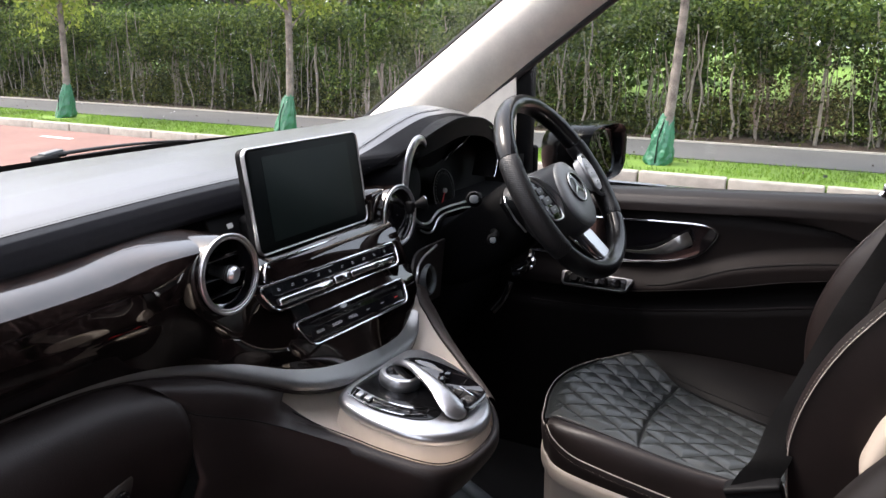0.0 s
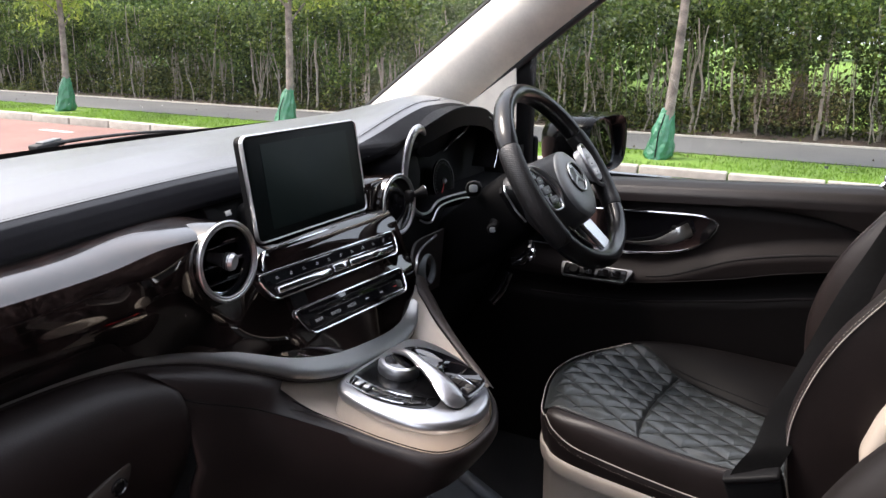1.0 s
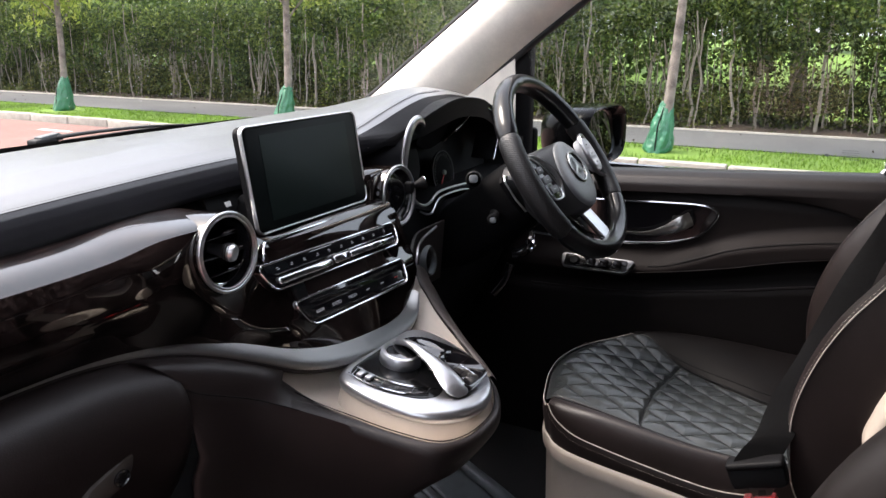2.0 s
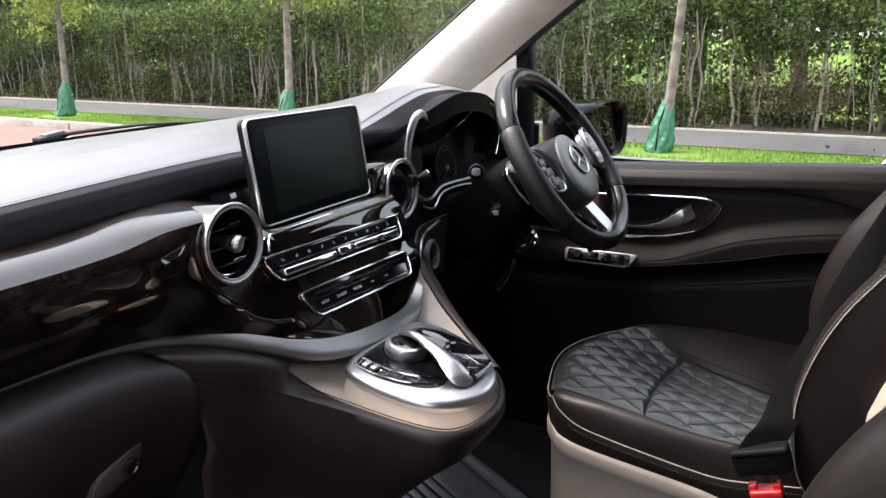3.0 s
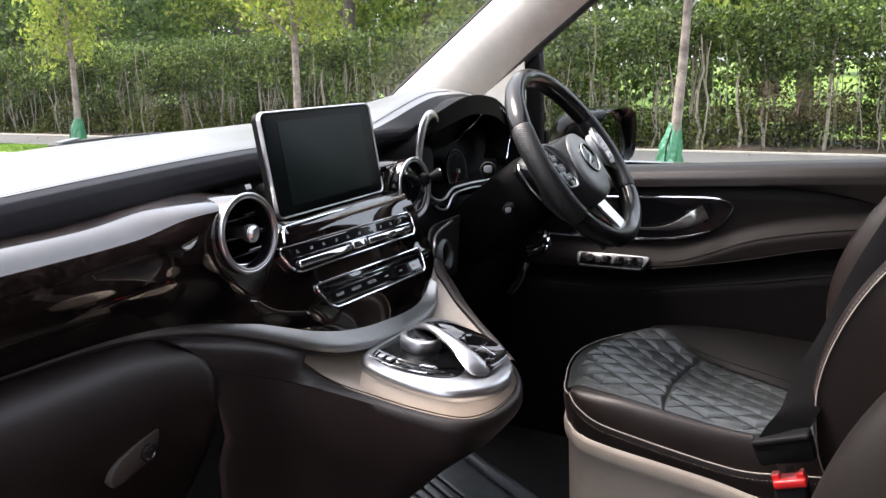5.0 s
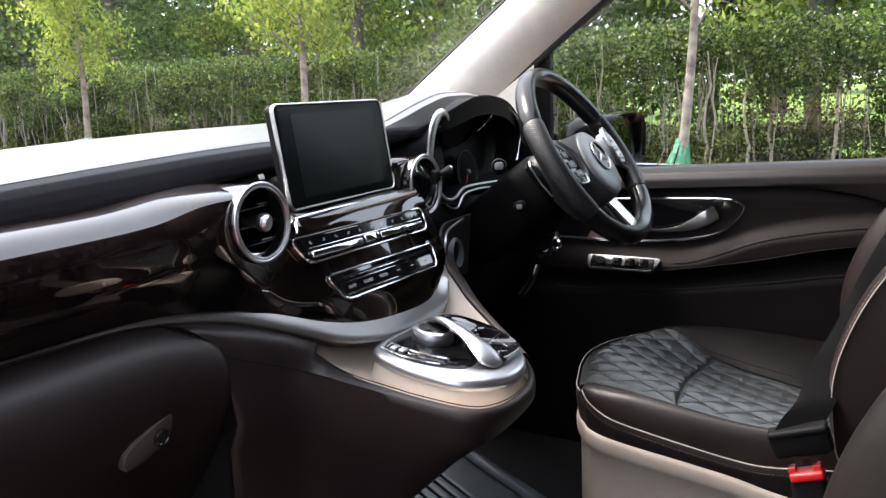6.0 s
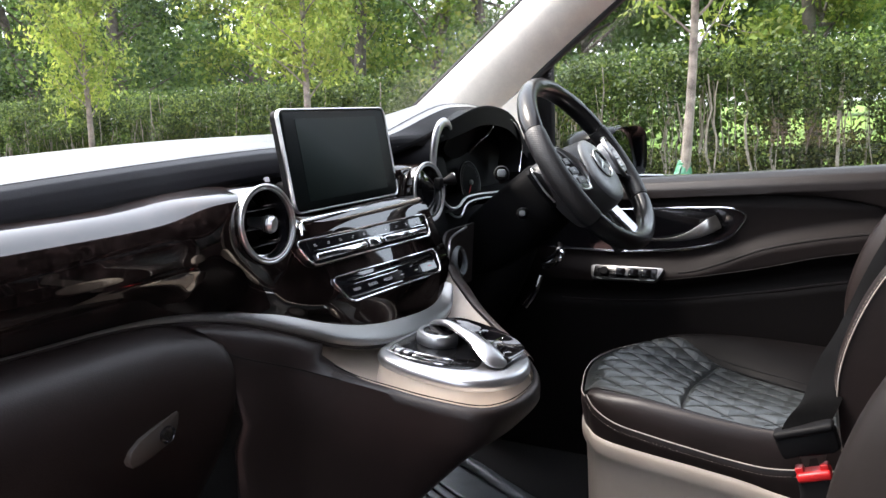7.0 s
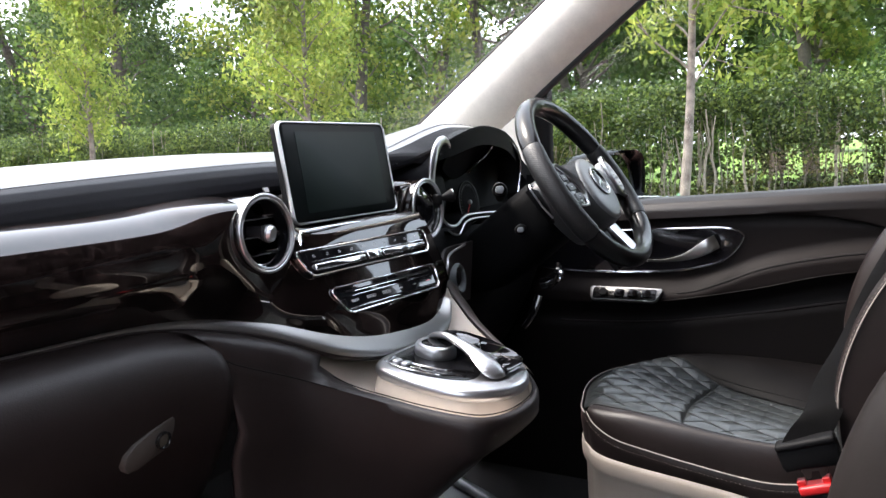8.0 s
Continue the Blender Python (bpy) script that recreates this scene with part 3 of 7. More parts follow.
for n, (yy, hh, cf, lv, sp) in enumerate(((1.49, 6.0, 1.85, 8000, 1.4), (6.93, 5.8, 1.55, 11000, 1.25), (11.8, 5.6, 1.45, 9500, 1.2), (17.1, 5.6, 1.9, 4500, 1.2))):
    street_tree(8.22, yy, 11 + n, hh, cf, lv, sp)
    water_bag(8.22, yy, 3 + n)


# ---- woodland beyond the field edge ----
def wood_tree(x, y, height, radius, low, leaves, size, material, seed, label):
    r = np.random.default_rng(seed)
    t = thing("woodland_tree", (x, y, 0.1), label, "tree", "woodland trees")
    bm = tube(wander((x, y, 0.0), (r.normal(0, .04), r.normal(0, .04), 1), height * 0.85, 10, 0.05, r), radius * 0.055 + 0.06, n=9,
              taper=[1.1 - 0.085 * k for k in range(10)])
    clumps = []
    for k in range(34):
        a, h = r.uniform(0, 2 * math.pi), low + (height - low) * r.random()
        e = (h - low) / (height - low)
        rr = radius * math.sin(math.pi * (0.18 + 0.80 * e)) ** 0.7 * r.uniform(0.35, 1.0)
        c = np.array((x + rr * math.cos(a), y + rr * math.sin(a), h))
        clumps.append(c)
        s = np.array((x, y, max(0.6, h - rr * 0.6)))
        tube([tuple(s), tuple((s + c) / 2 + r.normal(0, 0.15, 3)), tuple(c)], 0.05, n=5, bm=bm, taper=[1, .6, .25])
    part("trunk", bm, WOODBARK, t, "dark trunk and limbs")
    cl = np.array(clumps)
    p = cl[r.integers(0, len(cl), leaves)]
    q = r.normal(size=(leaves, 3))
    q /= np.linalg.norm(q, axis=1, keepdims=True)
    p = p + q * (radius * 0.34 * r.random(leaves) ** 0.45)[:, None] * [1, 1, 0.75]
    v, f = leaf_mesh(p, size, r, 1.5)
    tagged(raw("crown", v, f, material, t), kind="stuff")


rw = random.Random(4)
DARK_L, LIME_L = "tall dark green woodland tree behind the hedge", "light yellow-green tree behind the hedge"
for x, y, h, rad, low, m in ((17, 26, 9, 3.6, 0.8, 0), (16, 20.5, 8, 3.0, 1.2, 0), (18, 15.5, 7.5, 2.8, 1.0, 1), (16.5, 11.6, 8, 2.7, 1.2, 1),
                             (19, 8.6, 9, 2.8, 1.6, 1), (17, 5.6, 8.5, 2.2, 2.2, 0), (21, 3.4, 8, 2.2, 2.4, 0), (17, 0.6, 8, 1.9, 2.6, 1), (19.5, -2.2, 9, 2.4, 2.0, 0),
                             (24, 31, 14, 4.6, 1.0, 0), (25, 23, 14, 4.4, 1.2, 0), (27, 15.5, 13, 4.0, 1.4, 0), (28, 9.0, 14, 3.6, 2.4, 0), (30, 2.5, 14, 3.8, 2.8, 0), (33, -4.0, 14, 4.2, 2.6, 0),
                             (20, 36, 11, 4.4, 0.8, 0), (30, 40, 13, 5, 1, 0), (15.5, 31.5, 12, 4.2, 0.8, 0), (16, 39, 13, 5.0, 0.8, 0), (22, 46, 16, 6.0, 1.0, 0), (21, 27, 13, 4.2, 1.0, 0), (23, 18.5, 15, 4.4, 1.0, 0), (24, 36, 16, 5.0, 1.0, 0)):
    wood_tree(x, y, h, rad, low, 11000 if x < 22 else 8000, 0.105 if x < 22 else 0.16, LIME_LEAF if m else WOODS_LEAF, int(x * 100 + y * 7), LIME_L if m else DARK_L)
# unseen trees across the street, added to hold back light from the left
for k in range(5):
    wood_tree(-13 - rw.uniform(0, 5), -16 + k * 9.5, rw.uniform(8, 11), rw.uniform(2.8, 3.6), 1.2, 3200, 0.26, WOODS_LEAF, 700 + k, "unseen dark green tree added to block light")
for k in range(16):
    wood_tree(58 + rw.uniform(0, 14), -14 + k * 7.6 + rw.uniform(-2, 2), rw.uniform(11, 16), rw.uniform(4.5, 6), rw.uniform(1.6, 2.6), 2600, 0.5,
              WOODS_LEAF, 900 + k, "far dark green tree across the field")
# unseen trees further back, added to darken what the screen reflects
for k in range(8):
    wood_tree(15 + (k % 3) * 2.6, -6.5 - k * 3.4, rw.uniform(5.8, 7.2), rw.uniform(2.3, 2.9), 0.9, 9000, 0.20, WOODS_LEAF, 500 + k, DARK_L)
# shrubs behind the hedge
bm_c = []
for k in range(30):
    bm_c.append((rw.uniform(12.9, 15.2), 2.9 + k * 1.07 + rw.uniform(-.5, .5), rw.uniform(0.8, 1.5)))
c = np.array(bm_c)[rng.integers(0, 30, 60000)]
q = rng.normal(size=(60000, 3))
q /= np.linalg.norm(q, axis=1, keepdims=True)
v, f = leaf_mesh(c + q * (rng.random(60000) ** 0.4)[:, None] * [1.0, 1.2, 1.0], 0.085, rng, 1.5)
tagged(raw("shrubs", v, f, WOODS_LEAF), "dark shrubs growing behind the hedge", "shrubs", kind="stuff")


# ---- the cabin's shell ----
CX = -0.027        # the car's middle
floor_t = thing("floor", (CX, -1.2, 0.40), "black carpeted cabin floor", "floor", kind="structure")
part("carpet", rbox((1.66, 4.0, 0.10), 0.005, pose(CX, -1.3, 0.452)), CARPET, floor_t)
part("bulkhead", sheet(lambda u, v: (u, 0.70 + 0.10 * step(0.9, 0.42, v) - 0.22 * step(0.62, 0.45, v), v), span(CX - 0.82, CX + 0.82, 4), span(0.44, 1.22, 14), 0.02), CARPET, floor_t)
for wx in (-0.80, 0.80):
    for wy_ in (1.05, -2.45):
        part("road_wheel", lathe([(0.20, -0.11), (0.32, -0.105), (0.335, -0.07), (0.335, 0.07), (0.32, 0.105), (0.21, 0.11), (0.19, 0.07), (0.05, 0.08), (0.001, 0.08)], pose(CX + wx, wy_, 0.335, 0, 90 if wx > 0 else -90), n=40), RUBBER, floor_t, "black road wheel")
part("underbody", rbox((1.78, 4.6, 0.2), 0.04, pose(CX, -1.15, 0.30)), BODY, floor_t)

# roof out of view, added so that the cabin is shaded
roof = part("ceiling", sheet(lambda u, v: (CX + u, v, 1.80 + 0.05 * (1 - (u / 0.84) ** 2) + 0.02 * step(-0.1, -0.8, v)),
                             span(-0.84, 0.84, 14), span(-0.12, -3.2, 14), 0.03), DARKCLOTH)
tagged(roof, "dark cloth roof lining", "ceiling", kind="structure")


def glass_y(x, z):
    """The windscreen's lean and curve."""
    return 0.735 - (z - 1.215) / 0.735 + 0.09 * (1 - ((x - CX) / 0.76) ** 2) - 0.035


w = part("window_1", sheet(lambda u, v: (CX + u, glass_y(CX + u, v), v), span(-0.76, 0.76, 24), span(1.205, 1.80, 14)), WIND)
tagged(w, "clear raked windscreen with tiny water drops", "windscreen", kind="structure")
w.visible_shadow = False
# dark printed border along the foot of the windscreen
part("border", sheet(lambda u, v: (CX + u, glass_y(CX + u, v) - 0.006, v), span(-0.75, 0.75, 24), span(1.208, 1.245, 3)), BLACK_SOFT, w)

rd = random.Random(8)
bm = bmesh.new()
for k in range(260):
    x, z = rd.uniform(-0.10, 0.62), rd.uniform(1.30, 1.62)
    r = rd.uniform(0.0005, 0.0011)
    lathe([(r, 0), (r * 0.8, r * 0.45), (r * 0.3, r * 0.65)], Matrix.Translation((x, glass_y(x, z) + 0.001, z)) @ pose(0, 0, 0, -54), n=6, bm=bm)
tagged(part("water_drops", bm, DROP), "tiny pale dried drops on the windscreen", "water drops", kind="stuff")


def pillar(side):
    """The front roof post: a broad cloth-covered trim that widens at its foot."""
    t = thing("a_pillar", (CX + side * 0.76, 0.55, 1.2), "beige cloth-covered windscreen pillar", "pillar", kind="structure")

    def f(s, a):
        z = 1.17 + 0.68 * s
        x0 = CX + side * (0.752 - 0.035 * s)
        y0 = glass_y(x0, z) - 0.012
        wide = 0.235 + 0.020 * step(0.35, 0.0, s)
        # a: 0 at the glass, 1 at the door opening; bulges into the cabin
        y = y0 - wide * a
        bulge = 0.045 * max(0.0, math.sin(math.pi * min(1, a * 1.05))) ** 0.7
        x = x0 - side * (bulge - 0.030 * a)
        return (x, y, z + 0.02 * a)
    part("trim", sheet(f, span(0, 1, 30), span(0, 1, 16), 0.006), CLOTH, t, smooth=70)
    # rubber seal on the door side, dark edge at the glass
    part("seal", tube([f(s, 1.04) for s in span(0.12, 1, 24)], 0.009, n=8), RUBBER, t, "black door seal")
    part("glass_edge", tube([Vector(f(s, -0.03)) + Vector((0, 0.004, 0)) for s in span(0, 1, 24)], 0.007, n=8), RUBBER, t, "black glass edge")
    part("outer_skin", sheet(lambda s, a: Vector(f(s, a)) + Vector((side * (0.075 + 0.03 * a), 0.02, 0.01)), span(0, 1, 10), span(0, 1, 6), 0.004), BODY, t)
    # the foot of the post behind the instrument hood
    part("foot_trim", sheet(lambda u, v: (CX + side * (0.742 + 0.012 * math.sin(3 * v)), 0.50 - 0.245 * u, 1.10 + (0.085 + 0.178 * u) * v), span(0, 1, 10), span(0, 1, 10), 0.006), CLOTH, t)
    return t


for sd in (1, -1):
    pillar(sd)

# upright black post between the quarter light and the door window
tagged(part("quarter_post", rbox((0.030, 0.040, 0.42), 0.008, pose(0.768, 0.252, 1.32)), BLACK_SOFT), "black upright window divider post", "window post", kind="structure")

# cabin sides behind the front doors, rear wall: unseen, added to close off the light
for sd, nm in ((1, "wall_right"), (-1, "wall_left")):
    t = thing(nm, (CX + sd * 0.86, -2.0, 0.4), "dark cabin side with tinted window", "side wall", kind="structure")
    part("lower_panel", rbox((0.05, 2.30, 0.75), 0.01, pose(CX + sd * 0.86, -2.15, 0.79)), BROWN, t)
    part("roof_rail", rbox((0.06, 2.65, 0.16), 0.01, pose(CX + sd * 0.84, -1.90, 1.74)), DARKCLOTH, t)
    for yy, wd in ((-0.665, 0.31), (-2.1, 0.12), (-3.15, 0.15)):
        part("pillar", rbox((0.055, wd, 0.6), 0.01, pose(CX + sd * 0.85, yy, 1.43)), DARKCLOTH, t)
    part("pane", rbox((0.004, 2.4, 0.5), 0, pose(CX + sd * 0.86, -1.90, 1.42)), DARKGLASS, t).visible_shadow = False
    # roof rail above the front door
    part("door_header", rbox((0.06, 0.95, 0.05), 0.01, pose(CX + sd * 0.80, -0.50, 1.815)), DARKCLOTH, t)
t = thing("wall_rear", (CX, -3.25, 0.4), "dark rear wall of the cabin with tinted window", "rear wall", kind="structure")
part("lower_panel", rbox((1.7, 0.05, 0.8), 0.01, pose(CX, -3.26, 0.82)), BROWN, t)
part("upper_panel", rbox((1.7, 0.05, 0.2), 0.01, pose(CX, -3.26, 1.75)), CLOTH, t)
part("pane", rbox((1.5, 0.004, 0.5), 0, pose(CX, -3.26, 1.43)), DARKGLASS, t).visible_shadow = False

# the passenger's door stands open; an unseen wall across the street is added to block low light
t = thing("open_door", (-0.85, 0.45, 0.45), "dark passenger door standing open", "car door", kind="structure")
om_ = Matrix.Translation((-0.86, 0.50, 0)) @ pose(0, 0, 0, 0, 0, -68)
part("lining", rbox((0.10, 1.0, 0.70), 0.03, om_ @ Matrix.Translation((0, -0.52, 0.80))), BROWN, t)
part("window_frame", tube([om_ @ Vector(p) for p in ((0, 0.0, 1.15), (0, -0.42, 1.72), (0, -0.96, 1.76), (0, -1.0, 1.15))], 0.022, n=8), BLACK_SOFT, t)
part("pane", rbox((0.004, 0.55, 0.56), 0, om_ @ Matrix.Translation((0, -0.70, 1.43))), SIDE, t).visible_shadow = False
tagged(part("blocking_wall", rbox((0.25, 70, 1.9), 0.01, pose(-5.2, 10, 0.92)), FARWALL), "unseen plain wall added to block low light", "wall", kind="structure")

# bonnet and scuttle, below the line of sight
t = thing("bonnet", (CX, 1.2, 0.5), "black painted bonnet below the windscreen", "bonnet", kind="structure")
part("panel", sheet(lambda u, v: (CX + u, v, 1.165 - 0.42 * ((v - 0.86) / 0.75) ** 1.3 - 0.10 * (u / 0.8) ** 2), span(-0.82, 0.82, 12), span(0.865, 1.55, 12), 0.01), BODY, t)
part("scuttle", sheet(lambda u, v: (CX + u, v + 0.06 * (1 - (u / 0.8) ** 2), 1.185 - 0.06 * (v - 0.70) / 0.15 - 0.06 * (u / 0.8) ** 2), span(-0.80, 0.80, 12), span(0.68, 0.86, 6), 0.01), RUBBER, t, "black plastic scuttle panel")
part("front_panel", rbox((1.6, 0.06, 0.45), 0.02, pose(CX, 1.56, 0.50)), BODY, t)

# ---- wiper ----
wp = thing("wiper", (-0.05, 0.83, 1.20), "black windscreen wiper arm resting at the glass", "wiper")


def wy(x, z):
    return glass_y(x, z) + 0.024


part("cap", rbox((0.058, 0.022, 0.010), 0.003, pose(-0.034, wy(-0.03, 1.243), 1.2445, 0, -5, 8)), RUBBER, wp, "dark pivot cap under a paler top")
# paler slab on top of the dark cap
part("cap_top", rbox((0.040, 0.016, 0.004), 0.0015, pose(-0.030, wy(-0.03, 1.243), 1.2505, 0, -5, 8)), MATRUBBER, wp)
arm = smooth_path([(x, wy(x, z), z) for x, z in ((-0.020, 1.247), (0.04, 1.2485), (0.12, 1.2480), (0.19, 1.2455), (0.26, 1.241))], 24)
part("arm", tube(arm, 0.0036, 0.0026, n=8, taper=[1.4 - 0.6 * k / 23 for k in range(24)]), RUBBER, wp)
part("blade", tube(smooth_path([(0.0, wy(0, 1.236) - 0.004, 1.236), (0.2, wy(.2, 1.239) - 0.004, 1.239), (0.40, wy(.40, 1.236) - 0.004, 1.234)], 16), 0.003, 0.004, n=8), RUBBER, wp)

# ---- dashboard ----
dash = thing("dashboard", (CX, 0.30, 0.95), "dark leather and burl veneer dashboard with silver trim", "dashboard")


FALL = curve_of([.40, .43, .503, .561, .60, .66, .74], [0, .002, .014, .035, .052, .085, .10])


def bump(x, y=0.222):
    """The rise of the hood over the instruments; its crown leans away from the driver."""
    return 0.058 * step(0.09, 0.39, x) - FALL(x - min(0.06, 0.8 * max(0.0, y - 0.222)))


FRONT = curve_of([-.80, -.60, -.30, -.10, .02, .08, .132, .173, .221, .275, .343, .43, .503, .561, .66], [.330, .324, .316, .311, .304, .292, .270, .252, .240, .230, .224, .224, .228, .236, .262])


SINK = curve_of([-.80, -.60, -.50, -.40, -.30, -.20, -.10], [.036, .0226, .0165, .0111, .0064, .0025, 0])


def front_y(x):
    """How far the pad's front lip stands back."""
    return FRONT(x)


LIP_H = curve_of([-.80, .02, .12, .20, .29, .38, .50], [1.45, 1.45, 1.15, 0.95, 0.72, 0.52, 0.40])


PADV = ((0.74, 1.215, 0), (0.70, 1.240, 0), (0.66, 1.252, 0.05), (0.58, 1.264, 0.05), (0.50, 1.270, 0.16), (0.43, 1.270, 0.46), (0.36, 1.263, 0.86), (0.325, 1.258, 1))


def pad_at(x, v):
    """v runs from the glass (0) to the lip (1) and under it (2)."""
    fy = front_y(x)
    pts = list(PADV[:6]) + [(max(0.36, fy + 0.05), 1.263, 0.9), (max(0.325, fy + 0.027), 1.258, 1), (fy + 0.0135, 1.2545, 1), (fy + 0.0075, 1.2510, 1), (fy + 0.0035, 1.2455, 1), (fy + 0.001, 1.2395, 1),
                        (fy, 1.2335, 1), (fy + 0.003, 1.2295, 1), (fy + 0.02, 1.2275, 1), (max(0.340, fy + 0.035), 1.226, 1)]
    c = LIP_H(x)
    pts = [(q[0], 1.2545 - (1.2545 - q[1]) * c if k > 8 else q[1], q[2]) for k, q in enumerate(pts)]
    s = v / 2 * (len(pts) - 1)
    i = min(int(s), len(pts) - 2)
    f = s - i
    yy, zz, kk = (pts[i][k] + (pts[i + 1][k] - pts[i][k]) * f for k in range(3))
    back = 0.055 * (1 - ((x - CX) / 0.78) ** 2) - 0.055
    yy += back * step(0.45, 0.70, yy)
    if s <= 11:
        q = min(1.0, max(0.0, (0.350 - yy) / (0.350 - fy)))
        roll = min(1.0, max(0.0, (0.296 - yy) / (0.296 - fy)))
        zz += step(0.13, 0.24, x) * -0.024 * roll ** 1.15 - step(0.18, 0.34, x) * 0.012 * q
    zz -= SINK(x) * (1 - 0.4 * step(0.45, 0.68, yy))
    kk *= 1 - 0.27 * (1 - step(0.28, 0.42, x)) * step(0.30, 0.37, yy)
    return (x, yy, zz + kk * bump(x, yy))


def hem_v(x):
    """Where the shining top ends and the shade-darkened face begins: at the roll of the lip."""
    y = front_y(x) + 0.0135
    return 16 / 15 if y > 0.284 else 2 * (7 + (0.325 - 0.284) / (0.325 - y)) / 15


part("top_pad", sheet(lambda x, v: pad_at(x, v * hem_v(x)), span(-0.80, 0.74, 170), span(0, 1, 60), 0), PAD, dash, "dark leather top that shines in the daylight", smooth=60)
# front faces in darker copies of the top's leather, standing in for shade
part("pad_face", sheet(lambda x, v: pad_at(x, hem_v(x) + (2 - hem_v(x)) * v), span(-0.80, 0.13, 100), span(0, 1, 44), 0), PADFACE, dash, "leather front of the dashboard top, darkened as shade", smooth=60)
part("hood_face", sheet(lambda x, v: pad_at(x, hem_v(x) + (2 - hem_v(x)) * v), span(0.13, 0.74, 70), span(0, 1, 44), 0), HOODFACE, dash, "leather front of the instrument hood, darkened further as shade", smooth=60)
# double seam along the lip


def seam_v(x):
    """The seam runs straight on where the lip comes forward."""
    y = front_y(x) + 0.0135
    return 16 / 15 if y > 0.2995 else 2 * (7 + (0.325 - 0.2995) / (0.325 - y)) / 15


seam = [Vector(pad_at(x, seam_v(x))) + Vector((0, 0, 0.0005 * step(0.10, 0.16, x))) for x in span(-0.79, 0.55, 110)]
part("seam", tube([p + Vector((0, 0, -0.0003)) for p in seam if p.x < 0.46], 0.0006, n=6), BLACK_SOFT, dash)
part("stitching", dashes([p + Vector((0, -0.004, -0.0006)) for p in seam], 0.0030, 0.0020, 0.00028), STITCH_D, dash, "fine grey stitches")
part("stitching", dashes([p + Vector((0, 0.004, 0.0012)) for p in seam], 0.0030, 0.0020, 0.00028), STITCH_D, dash, "fine grey stitches")

# dark recess between pad and veneer, and the wall behind the instruments
part("recess_wall", sheet(lambda u, v: (u, 0.356 - 0.03 * v, 1.226 - SINK(u) - (0.03 - SINK(u)) * v), span(-0.80, -0.14, 20), span(0, 1, 5)), PADFACE, dash)
part("recess_wall", sheet(lambda u, v: (u, 0.325 - 0.06 * v * step(0.30, 0.22, u) - 0.085 * step(0.64, 0.71, u), 1.222 + 0.6 * bump(u) - (0.112 + 0.6 * bump(u)) * v), span(-0.15, 0.74, 50), span(0, 1, 8)), BLACK_SOFT, dash)

# veneer panel: passenger side and centre stack in one sweep
zbot = curve_of([-.80, -.50, -.36, -.27, -.21, -.165, -.10, 0, .07, .10, .126], [1.096, 1.094, 1.091, 1.078, 1.057, 1.039, 1.022, 1.012, 1.014, 1.022, 1.042])
ybot = curve_of([-.80, -.50, -.36, -.27, -.21, -.165, -.10, 0, .07, .10, .126], [.266, .262, .253, .231, .203, .181, .165, .158, .159, .164, .178])
SIDE_P = [(.335, 1.203), (.305, 1.206), (.285, 1.2055), (.262, 1.1995), (.2450, 1.184), (.2378, 1.162), (.236, 1.140), (.241, 1.118), None]
MID_P = [(.330, 1.172), (.245, 1.172), (.229, 1.169), (.2165, 1.160), (.2080, 1.145), (.1970, 1.120), (.1840, 1.092), (.1715, 1.062), None]


def veneer(x, v):
    low = step(0.30, 0.62, v)
    wgt = step(-0.205, -0.115, x) * (1 - low) + step(-0.28, -0.150, x) * low
    s = v * 8
    i = min(int(s), 7)
    f = s - i
    out = []
    for P in (SIDE_P, MID_P):
        pts = [p or (ybot(x), zbot(x)) for p in P]
        zb = zbot(x)
        rise = 0.013 * step(-0.40, -0.25, x) if P is SIDE_P else 0.0
        # squeeze the lower points above the lower edge
        pts = [(p[0], p[1]) if k in (0, 8) else (p[0], max(p[1], zb + (8 - k) * 0.0035) + rise * max(0, 1 - k / 5)) for k, p in enumerate(pts)]
        a = [Vector(pts[max(0, i - 1)]), Vector(pts[i]), Vector(pts[i + 1]), Vector(pts[min(8, i + 2)])]
        out.append(a[1] + (a[2] - a[0]) * (0.5 * f) + (a[0] * 2 - a[1] * 5 + a[2] * 4 - a[3]) * (0.5 * f * f) + (a[1] * 3 - a[0] - a[2] * 3 + a[3]) * (0.5 * f ** 3))
    p = out[0].lerp(out[1], wgt)
    return (x, p[0] - 0.075 * (x + 0.027) * wgt * (1 - 0.8 * step(0.75, 1.0, v)), p[1])


def swell(x, y, z):
    """The panel swells to meet the vent's ring."""
    r = math.hypot(x + 0.2145, z - 1.171) / 0.0465
    k = (1 - step(1.0, 2.5, r)) * (1 - step(0.262, 0.292, y)) * step(-0.150, -0.190, x)
    return (x, y + (0.2265 + (z - 1.171) * 0.07 - y) * k, z)


grid = np.array([[veneer(x, v) for v in span(0, 1, 90)] for x in span(-0.80, 0.126, 190)])
wide = np.exp(-0.5 * (np.arange(-12, 13) / 5.0) ** 2)
wide /= wide.sum()
ends = np.concatenate([np.repeat(grid[:1], 12, 0), grid, np.repeat(grid[-1:], 12, 0)])
for c in (1, 2):
    grid[:, :, c] = sum(wide[k] * ends[k:k + 190, :, c] for k in range(25))
    for _ in range(6):
        grid[:, 1:-1, c] = (grid[:, :-2, c] + 2 * grid[:, 1:-1, c] + grid[:, 2:, c]) / 4
# ease the swelling round the vent into the panel
grid = np.array([[swell(*q) for q in row] for row in grid.tolist()])
for _ in range(24):
    grid[1:-1, :, 1] = (grid[:-2, :, 1] + 2 * grid[1:-1, :, 1] + grid[2:, :, 1]) / 4
    grid[:, 1:-1, 1] = (grid[:, :-2, 1] + 2 * grid[:, 1:-1, 1] + grid[:, 2:, 1]) / 4
